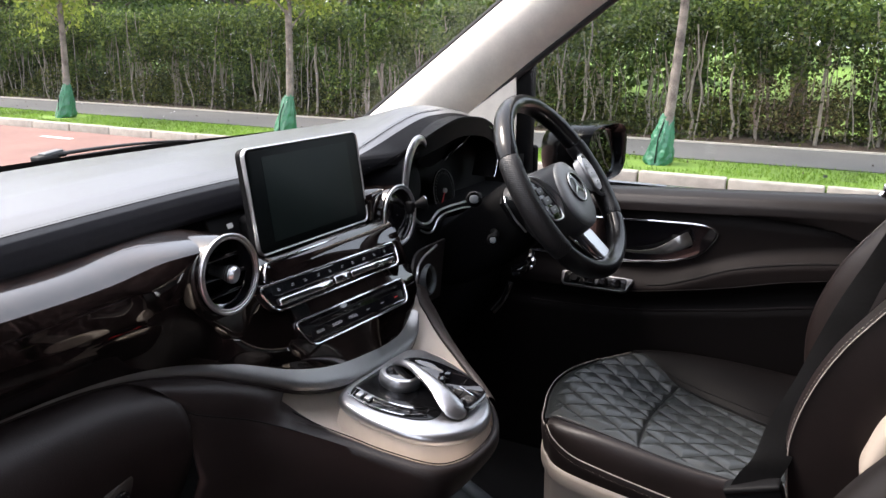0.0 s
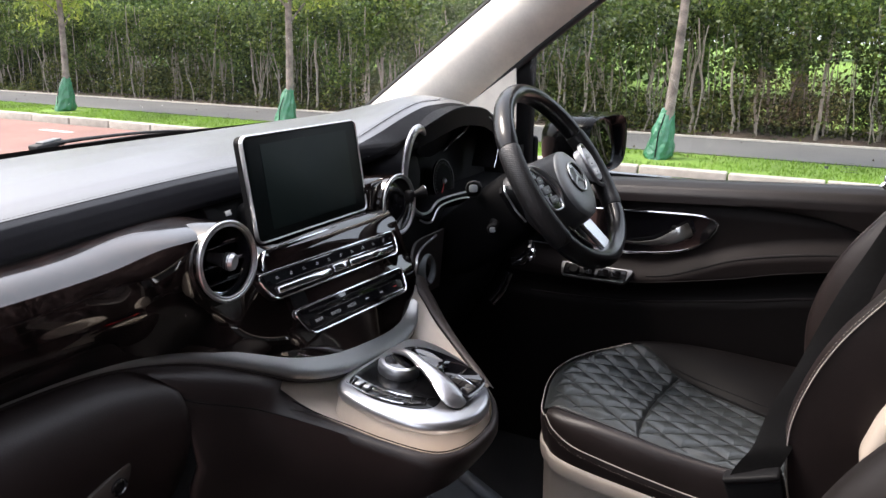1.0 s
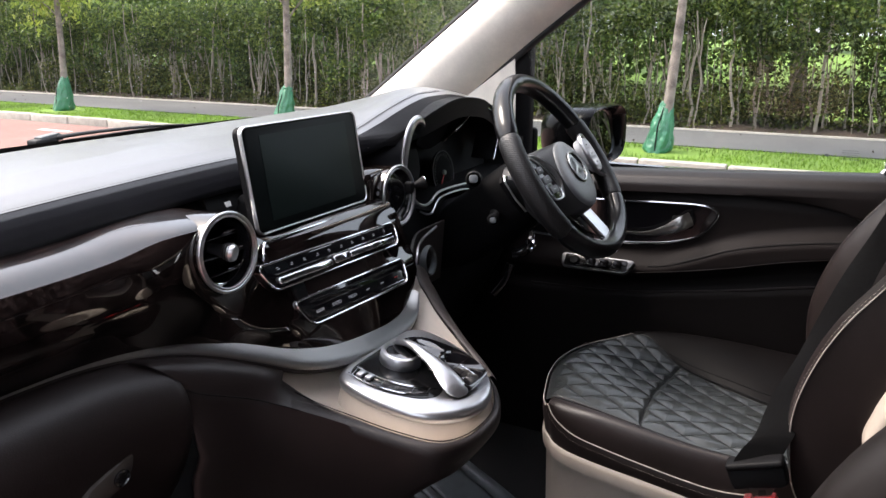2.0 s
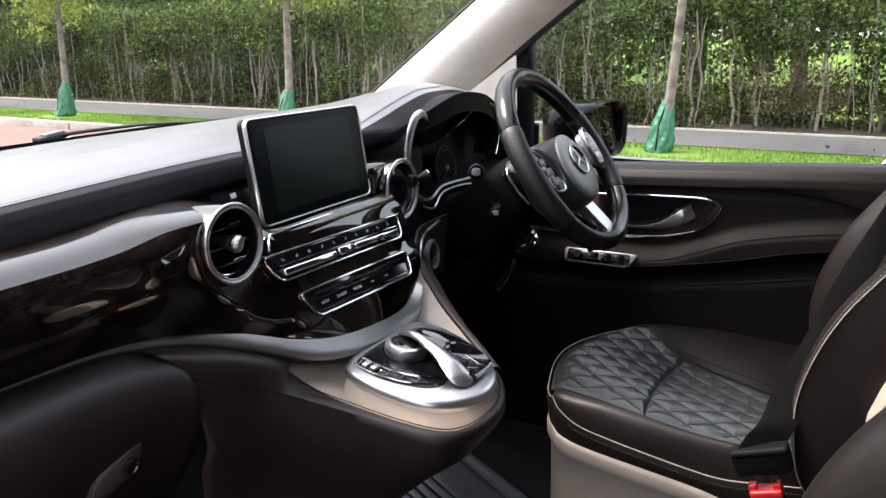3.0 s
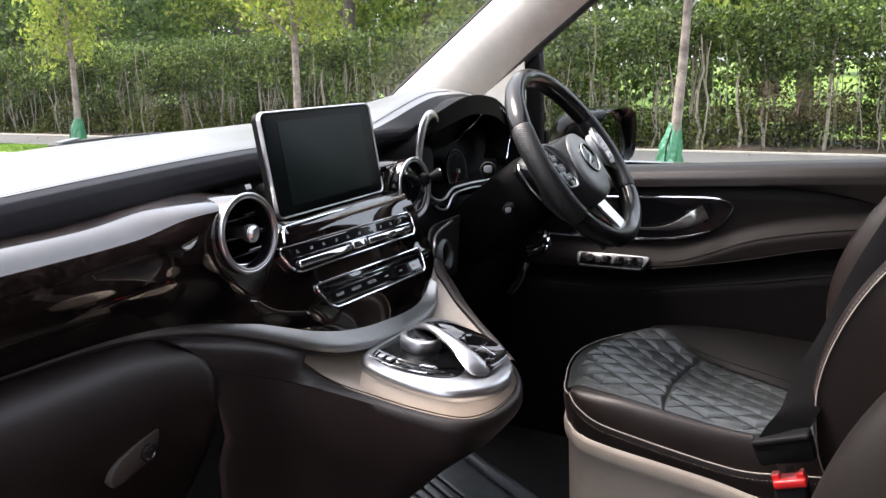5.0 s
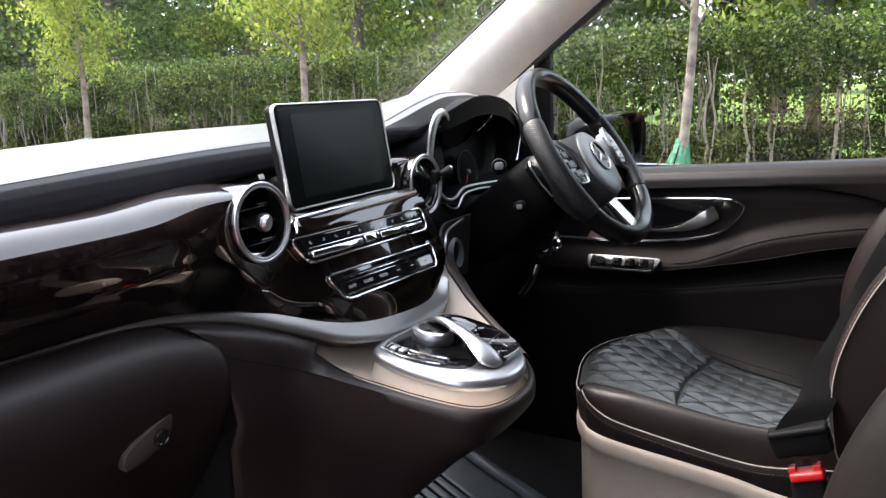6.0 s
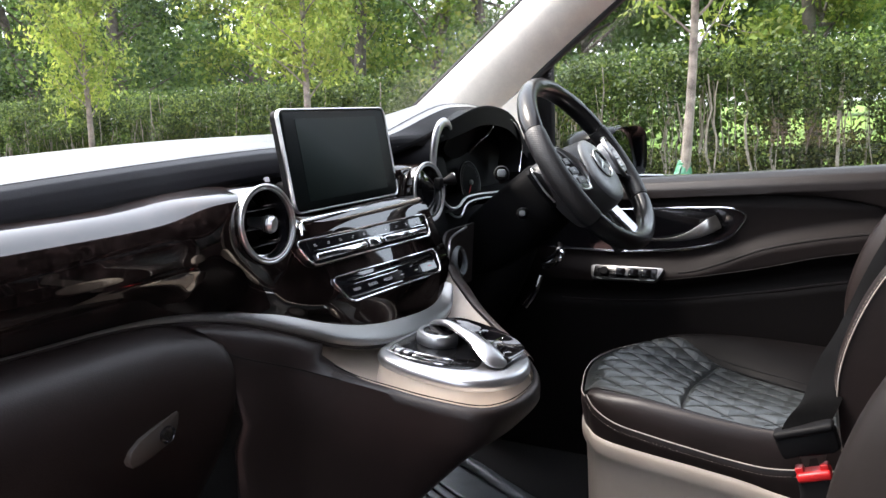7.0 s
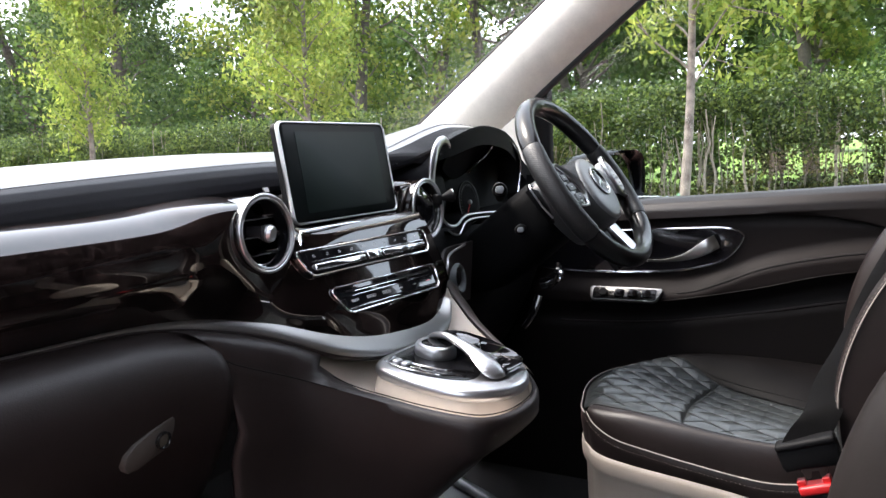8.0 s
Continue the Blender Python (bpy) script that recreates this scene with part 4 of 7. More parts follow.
vb = loft(grid.tolist(), closed=False)
bmesh.ops.delete(vb, geom=[f for f in vb.faces if math.hypot(f.calc_center_median().x + 0.2145, f.calc_center_median().z - 1.171) < 0.041 and f.calc_center_median().y < 0.27], context="FACES")
part("veneer_panel", vb, WOOD, dash, "glossy dark brown burl veneer panel", smooth=60)
# return side of the centre stack towards the driver
part("stack_side", sheet(lambda u, v: (0.126 + 0.07 * u, veneer(0.126, 0.12 + 0.88 * v)[1] + 0.12 * u, veneer(0.126, 0.12 + 0.88 * v)[2]), span(0, 1, 8), span(0, 1, 30)), GLOSS, dash)
# bright line under the screen
part("chrome_line", tube(smooth_path([(-0.165, .212, 1.150), (-0.152, .222, 1.163), (-0.13, .2245, 1.1665), (0.0, .2245, 1.1665), (0.10, .2245, 1.1665), (0.118, .219, 1.160)], 40), 0.0016, n=8), CHROME, dash)

# silver band that sweeps under veneer and stack and up towards the wheel
heights = curve_of([-.80, -.40, -.30, -.22, -.165, -.05, .07, .108, .126], [.007, .008, .015, .021, .026, .025, .025, .014, .003])


def band(x, a):
    h = heights(x)
    out = 0.018 * step(-0.35, -0.16, x) + 0.003
    return (x, ybot(x) + 0.005 - out * (0.2 + 0.85 * math.sin(2.1 * a)), zbot(x) + 0.002 - h * (a + 0.10 * math.sin(math.pi * a)))


part("silver_band", sheet(band, span(-0.80, 0.118, 100), span(0, 1, 12)), BANDSILVER, dash, "satin silver trim band", smooth=70)
part("band_lip", tube([Vector(band(x, 1)) + Vector((0, 0.003, -0.001)) for x in span(-0.80, 0.118, 90)], 0.004, n=8), BROWN, dash)
end_ = [Vector(q) + Vector((0.0035, 0.004, 0)) for q in grid[-1][::6].tolist() if q[2] < 1.074][::-1]
part("bright_edge", tube(smooth_path(end_ + [(.136, .170, 1.084), (.150, .177, 1.091), (.172, .185, 1.0945), (.205, .194, 1.0965), (.235, .199, 1.098), (.265, .205, 1.099)], 60), 0.0022, n=8), SILVER, dash)
part("socket_panel", sheet(lambda u, v: (0.128 + 0.182 * u - 0.006 * v, 0.178 + 0.038 * math.sin(min(1, u * 1.6) * math.pi / 2) + 0.006 * v, 1.086 + 0.014 * step(0, 0.4, u) - 0.105 * v), span(0, 1, 12), span(0, 1, 10), 0.004), SOCKETPANEL, dash, "brown leather panel with round socket")


# air vents
def vent(cx, cy, cz, r, closed_flaps):
    m = facing(cx, cy, cz, 4)
    v = part("air_vent", lathe([(r * 1.02, -0.075), (r * 1.01, -0.040), (r * 1.00, -0.018), (r * 0.995, -0.006), (r * 0.99, -0.003), (r * 0.86, -0.004), (r * 0.84, -0.05)], m, n=56), WOOD, dash, "round air vent with chrome ring")
    if not closed_flaps:
        part("ring", lathe([(r * 1.0, -0.002), (r * 1.01, 0.0), (r * 0.995, 0.0022), (r * 0.96, 0.0027), (r * 0.93, 0.001), (r * 0.915, -0.003), (r * 0.88, -0.010)], m, n=64), SILVER, v, "bright silver ring")
    for k, rt in ((0.985, 0.0023), (0.905, 0.0013)):
        part("ring", tube([m @ Vector((r * k * math.cos(a), r * k * math.sin(a), 0.002)) for a in span(0, 2 * math.pi, 57)[:-1]], rt, n=10, closed=True, up=(0, -1, 0)), SILVER, v, "bright silver ring")
    part("inner_ring", lathe([(r * 0.885, -0.006), (r * 0.865, -0.001), (r * 0.83, -0.006), (r * 0.81, -0.03)], m, n=48), GLOSS, v)
    part("inner_edge", tube([m @ Vector((r * 0.80 * math.cos(a), r * 0.80 * math.sin(a), -0.010)) for a in span(3.6, 5.8, 24)], 0.0008, n=6), CHROME, v)
    part("throat", lathe([(r * 0.81, -0.045), (r * 0.5, -0.05), (0.001, -0.05)], m, n=40), BLACK_SOFT, v)
    for dz in (-0.5, -0.05, 0.42):
        half = math.sqrt(max(0.05, 0.62 - dz * dz)) * r
        tilt = 25 if not closed_flaps else 62
        part("slat", rbox((2 * half, 0.0016, 0.020), 0.0006, m @ Matrix.Translation((0, dz * r, -0.018)) @ pose(0, 0, 0, tilt - 90 + 75)), GLOSS, v)
        if not closed_flaps:
            part("slat_edge", tube([m @ Vector((half * k, dz * r + 0.002, -0.0075)) for k in (0.15, 0.5, 0.9)], 0.0007, n=6), CHROME, v, "bright slat edge")
    if closed_flaps:
        part("flap", sheet(lambda a, q: m @ Vector((r * 0.93 * q * math.cos(a), r * 0.93 * q * math.sin(a), -0.0035 + 0.0015 * math.cos(3 * a) * q - 0.006 * q ** 4)), span(0, 2 * math.pi, 40), span(0.05, 1, 5)), GLOSS, v, "shut glossy black flap")
    else:
        part("knob", lathe([(0.0055, -0.02), (0.0075, -0.004), (0.0105, 0.003), (0.0112, 0.008), (0.0090, 0.0125), (0.004, 0.0145), (0.0006, 0.015)], m @ pose(0, 0.001, -0.004, 12, 18, 0), n=28), SILVER, v, "silver pointer knob")
        for k in range(3):
            part("knob_rib", tube([m @ pose(0, 0.001, -0.004, 12, 18, 0) @ Vector((0.0112 * math.cos(a), 0.0112 * math.sin(a), 0.0015 + 0.003 * k)) for a in span(0, 2 * math.pi, 25)[:-1]], 0.0005, n=5, closed=True, up=(0, -1, 0)), BLACK_SOFT, v)
    return v


vent(-0.2145, 0.222, 1.171, 0.0465, False)
v2 = vent(0.161, 0.2170, 1.170, 0.0470, True)
part("housing", rbox((0.084, 0.070, 0.090), 0.016, pose(0.132, 0.264, 1.172)), WOOD, v2, "dark veneer housing")
part("phone_holder", rbox((0.012, 0.018, 0.015), 0.004, facing(0.166, 0.200, 1.184, 0, -20)), BLACK_SOFT, v2, "black clip on the vent")
part("phone_holder", lathe([(0.003, 0), (0.0055, 0.008), (0.0092, 0.018), (0.0105, 0.022), (0.008, 0.024), (0.001, 0.0235)], facing(0.168, 0.197, 1.186) @ pose(0, 0, 0, 0, 55, 10), n=24), BLACK_SOFT, v2, "black clip on the vent")
part("holder_edge", tube([facing(0.168, 0.197, 1.186) @ pose(0, 0, 0, 0, 55, 10) @ Vector((0.0104 * math.cos(a), 0.0104 * math.sin(a), 0.022)) for a in span(0.6, 2.6, 14)], 0.0008, n=6), CHROME, v2)
part("label", rbox((0.011, 0.006, 0.001), 0.0003, facing(-0.190, 0.2395, 1.2215, 20, 10)), MARK, dash, "small white sticker")

# instrument hood inside: dials in two round wells
cl = part("instrument_panel", rbox((0.47, 0.012, 0.15), 0.004, pose(0.455, 0.312, 1.19, -8)), BLACK_SOFT, dash, "black instrument panel")
part("hood_liner", loft([[Vector(pad_at(x, 29 / 15)) + Vector((0, 0.09 * k, -0.002)) for x in span(.20, .68, 40)] for k in span(0, 1, 5)], closed=False), BLACK_SOFT, dash)


p = smooth_path([(.294, .244, 1.258), (.288, .243, 1.270), (.272, .242, 1.277), (.252, .241, 1.273), (.234, .240, 1.256), (.222, .239, 1.232), (.217, .239, 1.205), (.219, .239, 1.178), (.229, .239, 1.156), (.244, .239, 1.143)], 60)
p = [q.lerp(Vector((-0.85, -0.39, 1.375)), 0.016) for q in p]
part("dial_rim", tube(p, 0.0088, 0.0055, n=12, up=(0, 1, 0), taper=[0.20 + 0.80 * math.sin(math.pi * (i / 59) ** 0.85) ** 0.9 for i in range(60)]), SILVER, cl, "satin silver crescent round the dial")
part("dial_well", loft([[(q.x + 0.005 + 0.3 * dy, q.y + dy, 1.19 + (q.z - 1.19) * (1 - 9 * dy)) for q in p] for dy in (0.0, 0.02, 0.04)], closed=False), BLACK_SOFT, cl)
# leather face between the hood's lip and the dials, in the shade-darkened hood colour
lip_ = [Vector((.150, .268, 1.120)), Vector((.150, .270, 1.160)), Vector((.150, .272, 1.195))] + [Vector(pad_at(x, 28 / 15)) for x in span(.150, .300, 21)]
face = smooth_path([Vector((p[59 - k].x, p[59 - k].y, min(p[59 - k].z, 1.254))) for k in range(0, 60, 3)] + [(.297, .246, 1.250)], 24)
part("cowl", loft([[a.lerp(b + Vector((-0.002, 0.003, 0)), k) - Vector((0, 0.006 * math.sin(math.pi * k), 0)) for a, b in zip(lip_, face)] for k in span(0, 1, 8)], closed=False), HOODFACE, cl, "leather cowl round the dials, darkened as shade", smooth=70)
p = smooth_path([(.470, .300, 1.214), (.475, .282, 1.232), (.490, .268, 1.248), (.499, .255, 1.267), (.527, .247, 1.278), (.568, .246, 1.270), (.603, .247, 1.246), (.616, .248, 1.218), (.612, .250, 1.188), (.600, .250, 1.165)], 60)
p = [q.lerp(Vector((-0.85, -0.39, 1.375)), 0.018) for q in p]
top_ = [Vector(pad_at(x, 28 / 15)) for x in span(.300, .640, 40)]
face = smooth_path([(.297, .250, 1.250), (.340, .285, 1.225), (.420, .305, 1.205), (.472, .302, 1.216), (.478, .284, 1.236), (.493, .270, 1.252), (.503, .257, 1.270), (.530, .250, 1.281), (.570, .249, 1.273), (.606, .250, 1.249), (.619, .251, 1.219)], 40)
face = [q.lerp(Vector((-0.85, -0.39, 1.375)), 0.016) for q in face]
part("cowl", loft([[a.lerp(b, k) for a, b in zip(top_, face)] for k in span(0, 1, 8)], closed=False), HOODFACE, cl, "leather cowl round the dials, darkened as shade", smooth=70)
part("dial_rim", tube(p, 0.0024, 0.003, n=8, up=(0, 1, 0)), CHROME, cl, "thin bright line round the dial")
part("dial_well", loft([[(q.x, q.y + dy, q.z) for q in p] for dy in (0.0, 0.05)], closed=False), BLACK_SOFT, cl)
dm = facing(.430, .2785, 1.160, 8)
part("dial", lathe([(0.041, -0.003), (0.041, 0.0), (0.039, 0.001), (0.001, 0.0008)], dm, n=48), DIALGREY, cl, "dim grey dial face")
part("dial_edge", tube([dm @ Vector((0.041 * math.cos(a), 0.041 * math.sin(a), 0.0012)) for a in span(0, 2 * math.pi, 41)[:-1]], 0.0006, n=6, closed=True, up=(0, -1, 0)), HUBGREY, cl)
for k in range(26):
    a = radians(220 - k * 10.2)
    part("dial_mark", rbox((0.007 if k % 5 == 0 else 0.004, 0.0011, 0.0006), 0, dm @ Matrix.Translation((0.034 * math.cos(a), 0.034 * math.sin(a), 0.0014)) @ pose(0, 0, 0, 0, 0, math.degrees(a))), HUBCOVER, cl)
part("needle", rbox((0.028, 0.0018, 0.001), 0.0003, dm @ pose(0, 0, 0.003, 0, 0, 232) @ Matrix.Translation((0.013, 0, 0))), REDPRINT, cl, "red needle")
part("needle_cap", lathe([(0.005, 0), (0.005, 0.004), (0.0035, 0.006), (0.001, 0.006)], dm, n=20), SATIN, cl)
part("dial", lathe([(0.058, -0.003), (0.058, 0.0), (0.055, 0.001), (0.001, 0.0008)], facing(.300, .290, 1.190, 8), n=48), BLACK_SOFT, cl)
# silver-edged shelf below the dials
for run, rr, sm_ in ((((.243, .238, 1.150), (.256, .238, 1.139), (.272, .238, 1.131), (.290, .238, 1.128), (.308, .238, 1.131), (.324, .239, 1.138), (.345, .240, 1.1425), (.39, .241, 1.142), (.45, .241, 1.139), (.50, .241, 1.136)), 0.0024, SILVER),
                     (((.258, .232, 1.123), (.276, .232, 1.115), (.296, .232, 1.112), (.306, .232, 1.117), (.320, .233, 1.128), (.340, .234, 1.134), (.38, .234, 1.135), (.43, .234, 1.132), (.458, .234, 1.127)), 0.0018, SILVER)):
    part("shelf_edge", tube(smooth_path(run, 50), rr, n=8), sm_, cl, "satin silver edge")
part("shelf", sheet(lambda u, v: (0.30 + 0.38 * u, 0.237 + 0.07 * v, 1.115 + 0.022 * step(0.05, 0.2, u) + 0.006 * v), span(0, 1, 24), span(0, 1, 4), 0.006), BLACK_SOFT, cl)

# lower dash on the driver's side
part("knee_panel", sheet(lambda u, v: (0.145 + 0.60 * u, curve_of([0, .15, .5, 1], [.235, .215, .25, .36])(v) + 0.03 * step(0.8, 1, u) + 0.035 * (1 - step(0.22, 0.45, u)), 1.122 - 0.37 * v), span(0, 1, 30), span(0, 1, 20), 0.01), BLACK_SOFT, dash, "black knee panel")
soc = part("socket_ring", lathe([(0.027, -0.02), (0.027, 0.0), (0.024, 0.004), (0.021, 0.002), (0.020, -0.012), (0.012, -0.014), (0.001, -0.014)], facing(0.247, 0.209, 1.042, 6, 8), n=40), MATRUBBER, dash, "black round socket")
part("socket_core", lathe([(0.012, -0.012), (0.012, -0.004), (0.009, -0.002), (0.001, -0.002)], facing(0.247, 0.209, 1.042, 6, 8), n=24), BLACK_SOFT, soc)

# parking brake handle and hinge below the wheel
br = part("brake_handle", tube(smooth_path([(.560, .185, .980), (.566, .165, .985), (.580, .155, 1.000), (.598, .160, 1.012)], 16), 0.008, 0.012, n=10), GLOSS, dash, "black brake release handle with bright cap")
part("cap", tube(smooth_path([(.568, .150, .985), (.577, .146, .998), (.584, .148, 1.008)], 10), 0.006, 0.009, n=10, taper=[.4, .8, 1, 1, 1, 1, 1, .9, .7, .4]), CHROME, br)
part("bonnet_release", tube(smooth_path([(.565, .19, .955), (.555, .20, .92), (.545, .22, .89)], 10), 0.010, 0.006, n=8), GLOSS, dash, "dark lever")

# passenger lower dash with glovebox
LOWP = [(.262, 1.082), (.232, 1.068), (.216, 1.050), (.209, 1.028), (.211, 1.000), (.222, .965), (.245, .92), (.285, .86), (.34, .79)]


def low_at(x, v):
    s = v * 8
    i = min(int(s), 7)
    f = s - i
    a = [Vector(LOWP[max(0, i - 1)]), Vector(LOWP[i]), Vector(LOWP[i + 1]), Vector(LOWP[min(8, i + 2)])]
    p = a[1] + (a[2] - a[0]) * (0.5 * f) + (a[0] * 2 - a[1] * 5 + a[2] * 4 - a[3]) * (0.5 * f * f) + (a[1] * 3 - a[0] - a[2] * 3 + a[3]) * (0.5 * f ** 3)
    d = zbot(x) - heights(x) - 1.082
    return Vector((x, p[0] - 0.012 * step(-0.42, -0.30, x), p[1] + d * (1 - v)))


glove = part("glovebox_door", sheet(lambda u, v: low_at(u, v) + Vector((0, 0.014 * step(-0.312, -0.302, u), 0)), span(-0.80, -0.302, 50), span(0.0, 1, 36)), BROWN, dash, "espresso leather glovebox door", smooth=60)
hm = facing(-0.430, 0.2165, 0.978, -6)
poly = [(-0.052, -0.014), (-0.046, -0.020), (-0.030, -0.021), (0.040, -0.011), (0.050, 0.004), (0.053, 0.015), (0.048, 0.0185), (0.0, 0.010), (-0.03, 0.004), (-0.048, -0.004)]
poly = [(0.040 + (x - 0.040) * 0.60, y * 1.08 + 0.0015) for x, y in poly]
part("handle", prism(poly, 0.012, hm @ Matrix.Translation((0, 0.006, 0.006)), 0.003), TAUPE, glove, "taupe handle plate with black lock")
part("lock", lathe([(0.0092, 0.0), (0.0092, 0.0085), (0.0072, 0.0095), (0.0065, 0.0078), (0.001, 0.0078)], hm @ Matrix.Translation((0.030, 0.006, 0.0)), n=24), GLOSS, glove, "black round lock")

# ---- control strips in the centre stack ----
SLOPE = math.degrees(math.atan2(0.204 - 0.173, 1.137 - 1.066))


def on_stack(x, z, lift=0.0):
    """A frame on the stack's sloping face."""
    y = 0.173 + (z - 1.066) * (0.204 - 0.173) / (1.137 - 1.066)
    return facing(x, y - 0.0015 - 0.075 * (x + 0.027), z, SLOPE, -4.3) @ Matrix.Translation((0, 0, lift))


def strip(cx, cz, w, h, skew, nm, lab):
    m = on_stack(cx, cz)
    poly = [(x + (skew * (0.5 - (q + h / 2) / h) if x < 0 else -skew * 0.25 * (0.5 - (q + h / 2) / h)), q) for x, q in rounded(w, h, 0.010)]
    s = part(nm, prism(poly, 0.012, m @ Matrix.Translation((0, 0, 0.001)), 0.0015), GLOSS, dash, lab)
    part("rim", tube([m @ Vector((*q, 0.0015)) for q in poly], 0.0015, n=8, closed=True, up=(0, -1, 0.3)), CHROME, s, "thin chrome rim")
    return s, m


r1, m1 = strip(-0.033, 1.1265, 0.272, 0.034, 0.016, "climate_panel", "climate control strip with chrome bars")
for x0, x1, zc, hh, lift in ((-0.120, -0.020, -0.0075, 0.009, 0.004), (-0.0155, 0.0155, -0.006, 0.011, 0.005), (0.020, 0.122, -0.0065, 0.009, 0.004)):
    bmx = rbox((x1 - x0, hh, 0.006), 0.0024, m1 @ Matrix.Translation(((x0 + x1) / 2, zc, lift)))
    part("toggle_bar", bmx, CHROME, r1, "chrome toggle bar")
for k in range(10):
    x = -0.112 + k * 0.0245
    b = part("button", rbox((0.0244, 0.0115, 0.002), 0, m1 @ Matrix.Translation((x, 0.0085, 0.0006))), GLOSS, r1)
    for j in range(2):
        part("symbol", rbox((0.0045 - 0.001 * j, 0.0008, 0.0004), 0, m1 @ Matrix.Translation((x + (0.001 if k % 2 else -0.001) * j, 0.0072 + 0.0022 * j, 0.0017))), MARK, b)
part("row_line", tube([m1 @ Vector((x, 0.0012, 0.0022)) for x in (-0.118, 0.0, 0.126)], 0.0007, n=6), CHROME, r1)
r2, m2 = strip(-0.020, 1.0745, 0.224, 0.036, 0.020, "radio_panel", "radio and media button strip")
part("slot", rbox((0.190, 0.0022, 0.002), 0.0006, m2 @ Matrix.Translation((0.0, 0.0105, 0.0012))), BLACK_SOFT, r2)
part("slot_edge", tube([m2 @ Vector((x, 0.0085, 0.002)) for x in (-0.08, 0.0, 0.09)], 0.0006, n=6), CHROME, r2)
for x0, x1, q in ((-0.098, 0.012, -0.0125), (-0.085, 0.012, 0.0035), (0.045, 0.100, -0.0125), (0.045, 0.100, 0.0035)):
    part("key_line", tube([m2 @ Vector((x, q, 0.0018)) for x in (x0, (x0 + x1) / 2, x1)], 0.0005, n=6), CHROME, r2)
WORDS = ("NAVI", "RADIO", "MEDIA")
for k in range(6):
    x = -0.083 + k * 0.0335
    b = part("button", rbox((0.0334, 0.0125, 0.002), 0, m2 @ Matrix.Translation((x, -0.004, 0.0006))), GLOSS, r2)
    if k < 3:
        cu = bpy.data.curves.new("word", "FONT")
        cu.body, cu.size, cu.align_x, cu.align_y, cu.extrude = WORDS[k], 0.0062, "CENTER", "CENTER", 0.0001
        tmp = new("word", cu)
        tmp.matrix_basis = m2 @ Matrix.Translation((x, -0.004, 0.0018))
        dg = bpy.context.evaluated_depsgraph_get()
        me = bpy.data.meshes.new_from_object(tmp.evaluated_get(dg))
        me.transform(tmp.matrix_basis)
        bpy.data.objects.remove(tmp)
        bmt = bmesh.new()
        bmt.from_mesh(me)
        part("lettering", bmt, MARK, b, "small grey lettering", smooth=0)
    else:
        part("symbol", rbox((0.007, 0.0012, 0.0004), 0, m2 @ Matrix.Translation((x, -0.004, 0.0018))), REDPRINT if k == 5 else MARK, b)

# ---- screen on top of the stack ----
scr = thing("display_screen", (-0.025, 0.27, 1.18), "unlit black display screen in slim silver frame", "screen")
sm = facing(-0.0260, 0.2435, 1.2395, 0) @ pose(0, 0, 0, -math.degrees(math.atan2(0.021, 0.131)), 0, 0)
sw, sh = 0.246, 0.136
part("housing", prism(rounded(sw - 0.002, sh - 0.002, 0.010), 0.009, sm @ Matrix.Translation((0, 0, -0.003)), 0.001), BLACK_SOFT, scr, "black plastic back")
part("frame", tube([sm @ Vector((*q, -0.001)) for q in rounded(sw - 0.0036, sh - 0.0036, 0.010, 8)], 0.0017, 0.0034, n=10, closed=True, up=(0, -1, 0)), SILVER, scr, "slim satin silver frame")
gl = part("glass", prism(rounded(sw - 0.0068, sh - 0.0068, 0.008), 0.003, sm @ Matrix.Translation((0, 0, 0.001)), 0.0008), GLASS_SCR, scr, "black glass")
part("display_area", prism(rounded(0.186, 0.108, 0.001, 2), 0.0004, sm @ Matrix.Translation((0.002, 0.0, 0.00135)), 0.0001), SCREEN_FACE, gl, "unlit greenish-grey display")
part("stand", rbox((0.16, 0.05, 0.05), 0.01, pose(-0.025, 0.285, 1.185)), BLACK_SOFT, scr, "black foot")


# ---- steering wheel ----
WC, TILT = (0.396, 0.026, 1.194), 34
WM = facing(*WC, TILT)
wheel = thing("steering_wheel", WC, "black leather three-spoke steering wheel with silver inlays", "steering wheel")


def rim_at(a, r=0.167):
    flat = 0.014 * step(0.45, 1.0, -math.sin(a))
    return Vector(((r) * math.cos(a), (r - flat) * math.sin(a), 0.0))


def rim_piece(a0, a1, n, fat=1.0):
    pts = [WM @ rim_at(radians(a0 + (a1 - a0) * k / (n - 1))) for k in range(n)]
    rings = []
    for k, q in enumerate(pts):
        a = radians(a0 + (a1 - a0) * k / (n - 1))
        e1 = (WM.to_3x3() @ Vector((math.cos(a), math.sin(a), 0))).normalized()
        e2 = (WM.to_3x3() @ Vector((0, 0, 1))).normalized()
        end = 0.93 if k in (0, n - 1) else 1.0
        rings.append([q + e1 * (0.0152 * fat * end * math.cos(b)) + e2 * (0.0178 * fat * end * math.sin(b)) for b in (2 * math.pi * j / 18 for j in range(18))])
    return loft(rings)


part("rim", rim_piece(25, 152, 40), WHEEL_L, wheel, "smooth black leather upper rim", smooth=60)
part("rim", rim_piece(212.5, 329, 40), WHEEL_L, wheel, "smooth black leather lower rim", smooth=60)
part("grip", rim_piece(152.6, 212, 26, 1.05), GRIP, wheel, "pierced black leather grip", smooth=60)
part("grip", rim_piece(329.6, 384.4, 26, 1.05), GRIP, wheel, "pierced black leather grip", smooth=60)

WH = WM @ Matrix.Translation((0, -0.008, -0.020))
WK = WM @ Matrix.Translation((0, -0.003, 0.0))
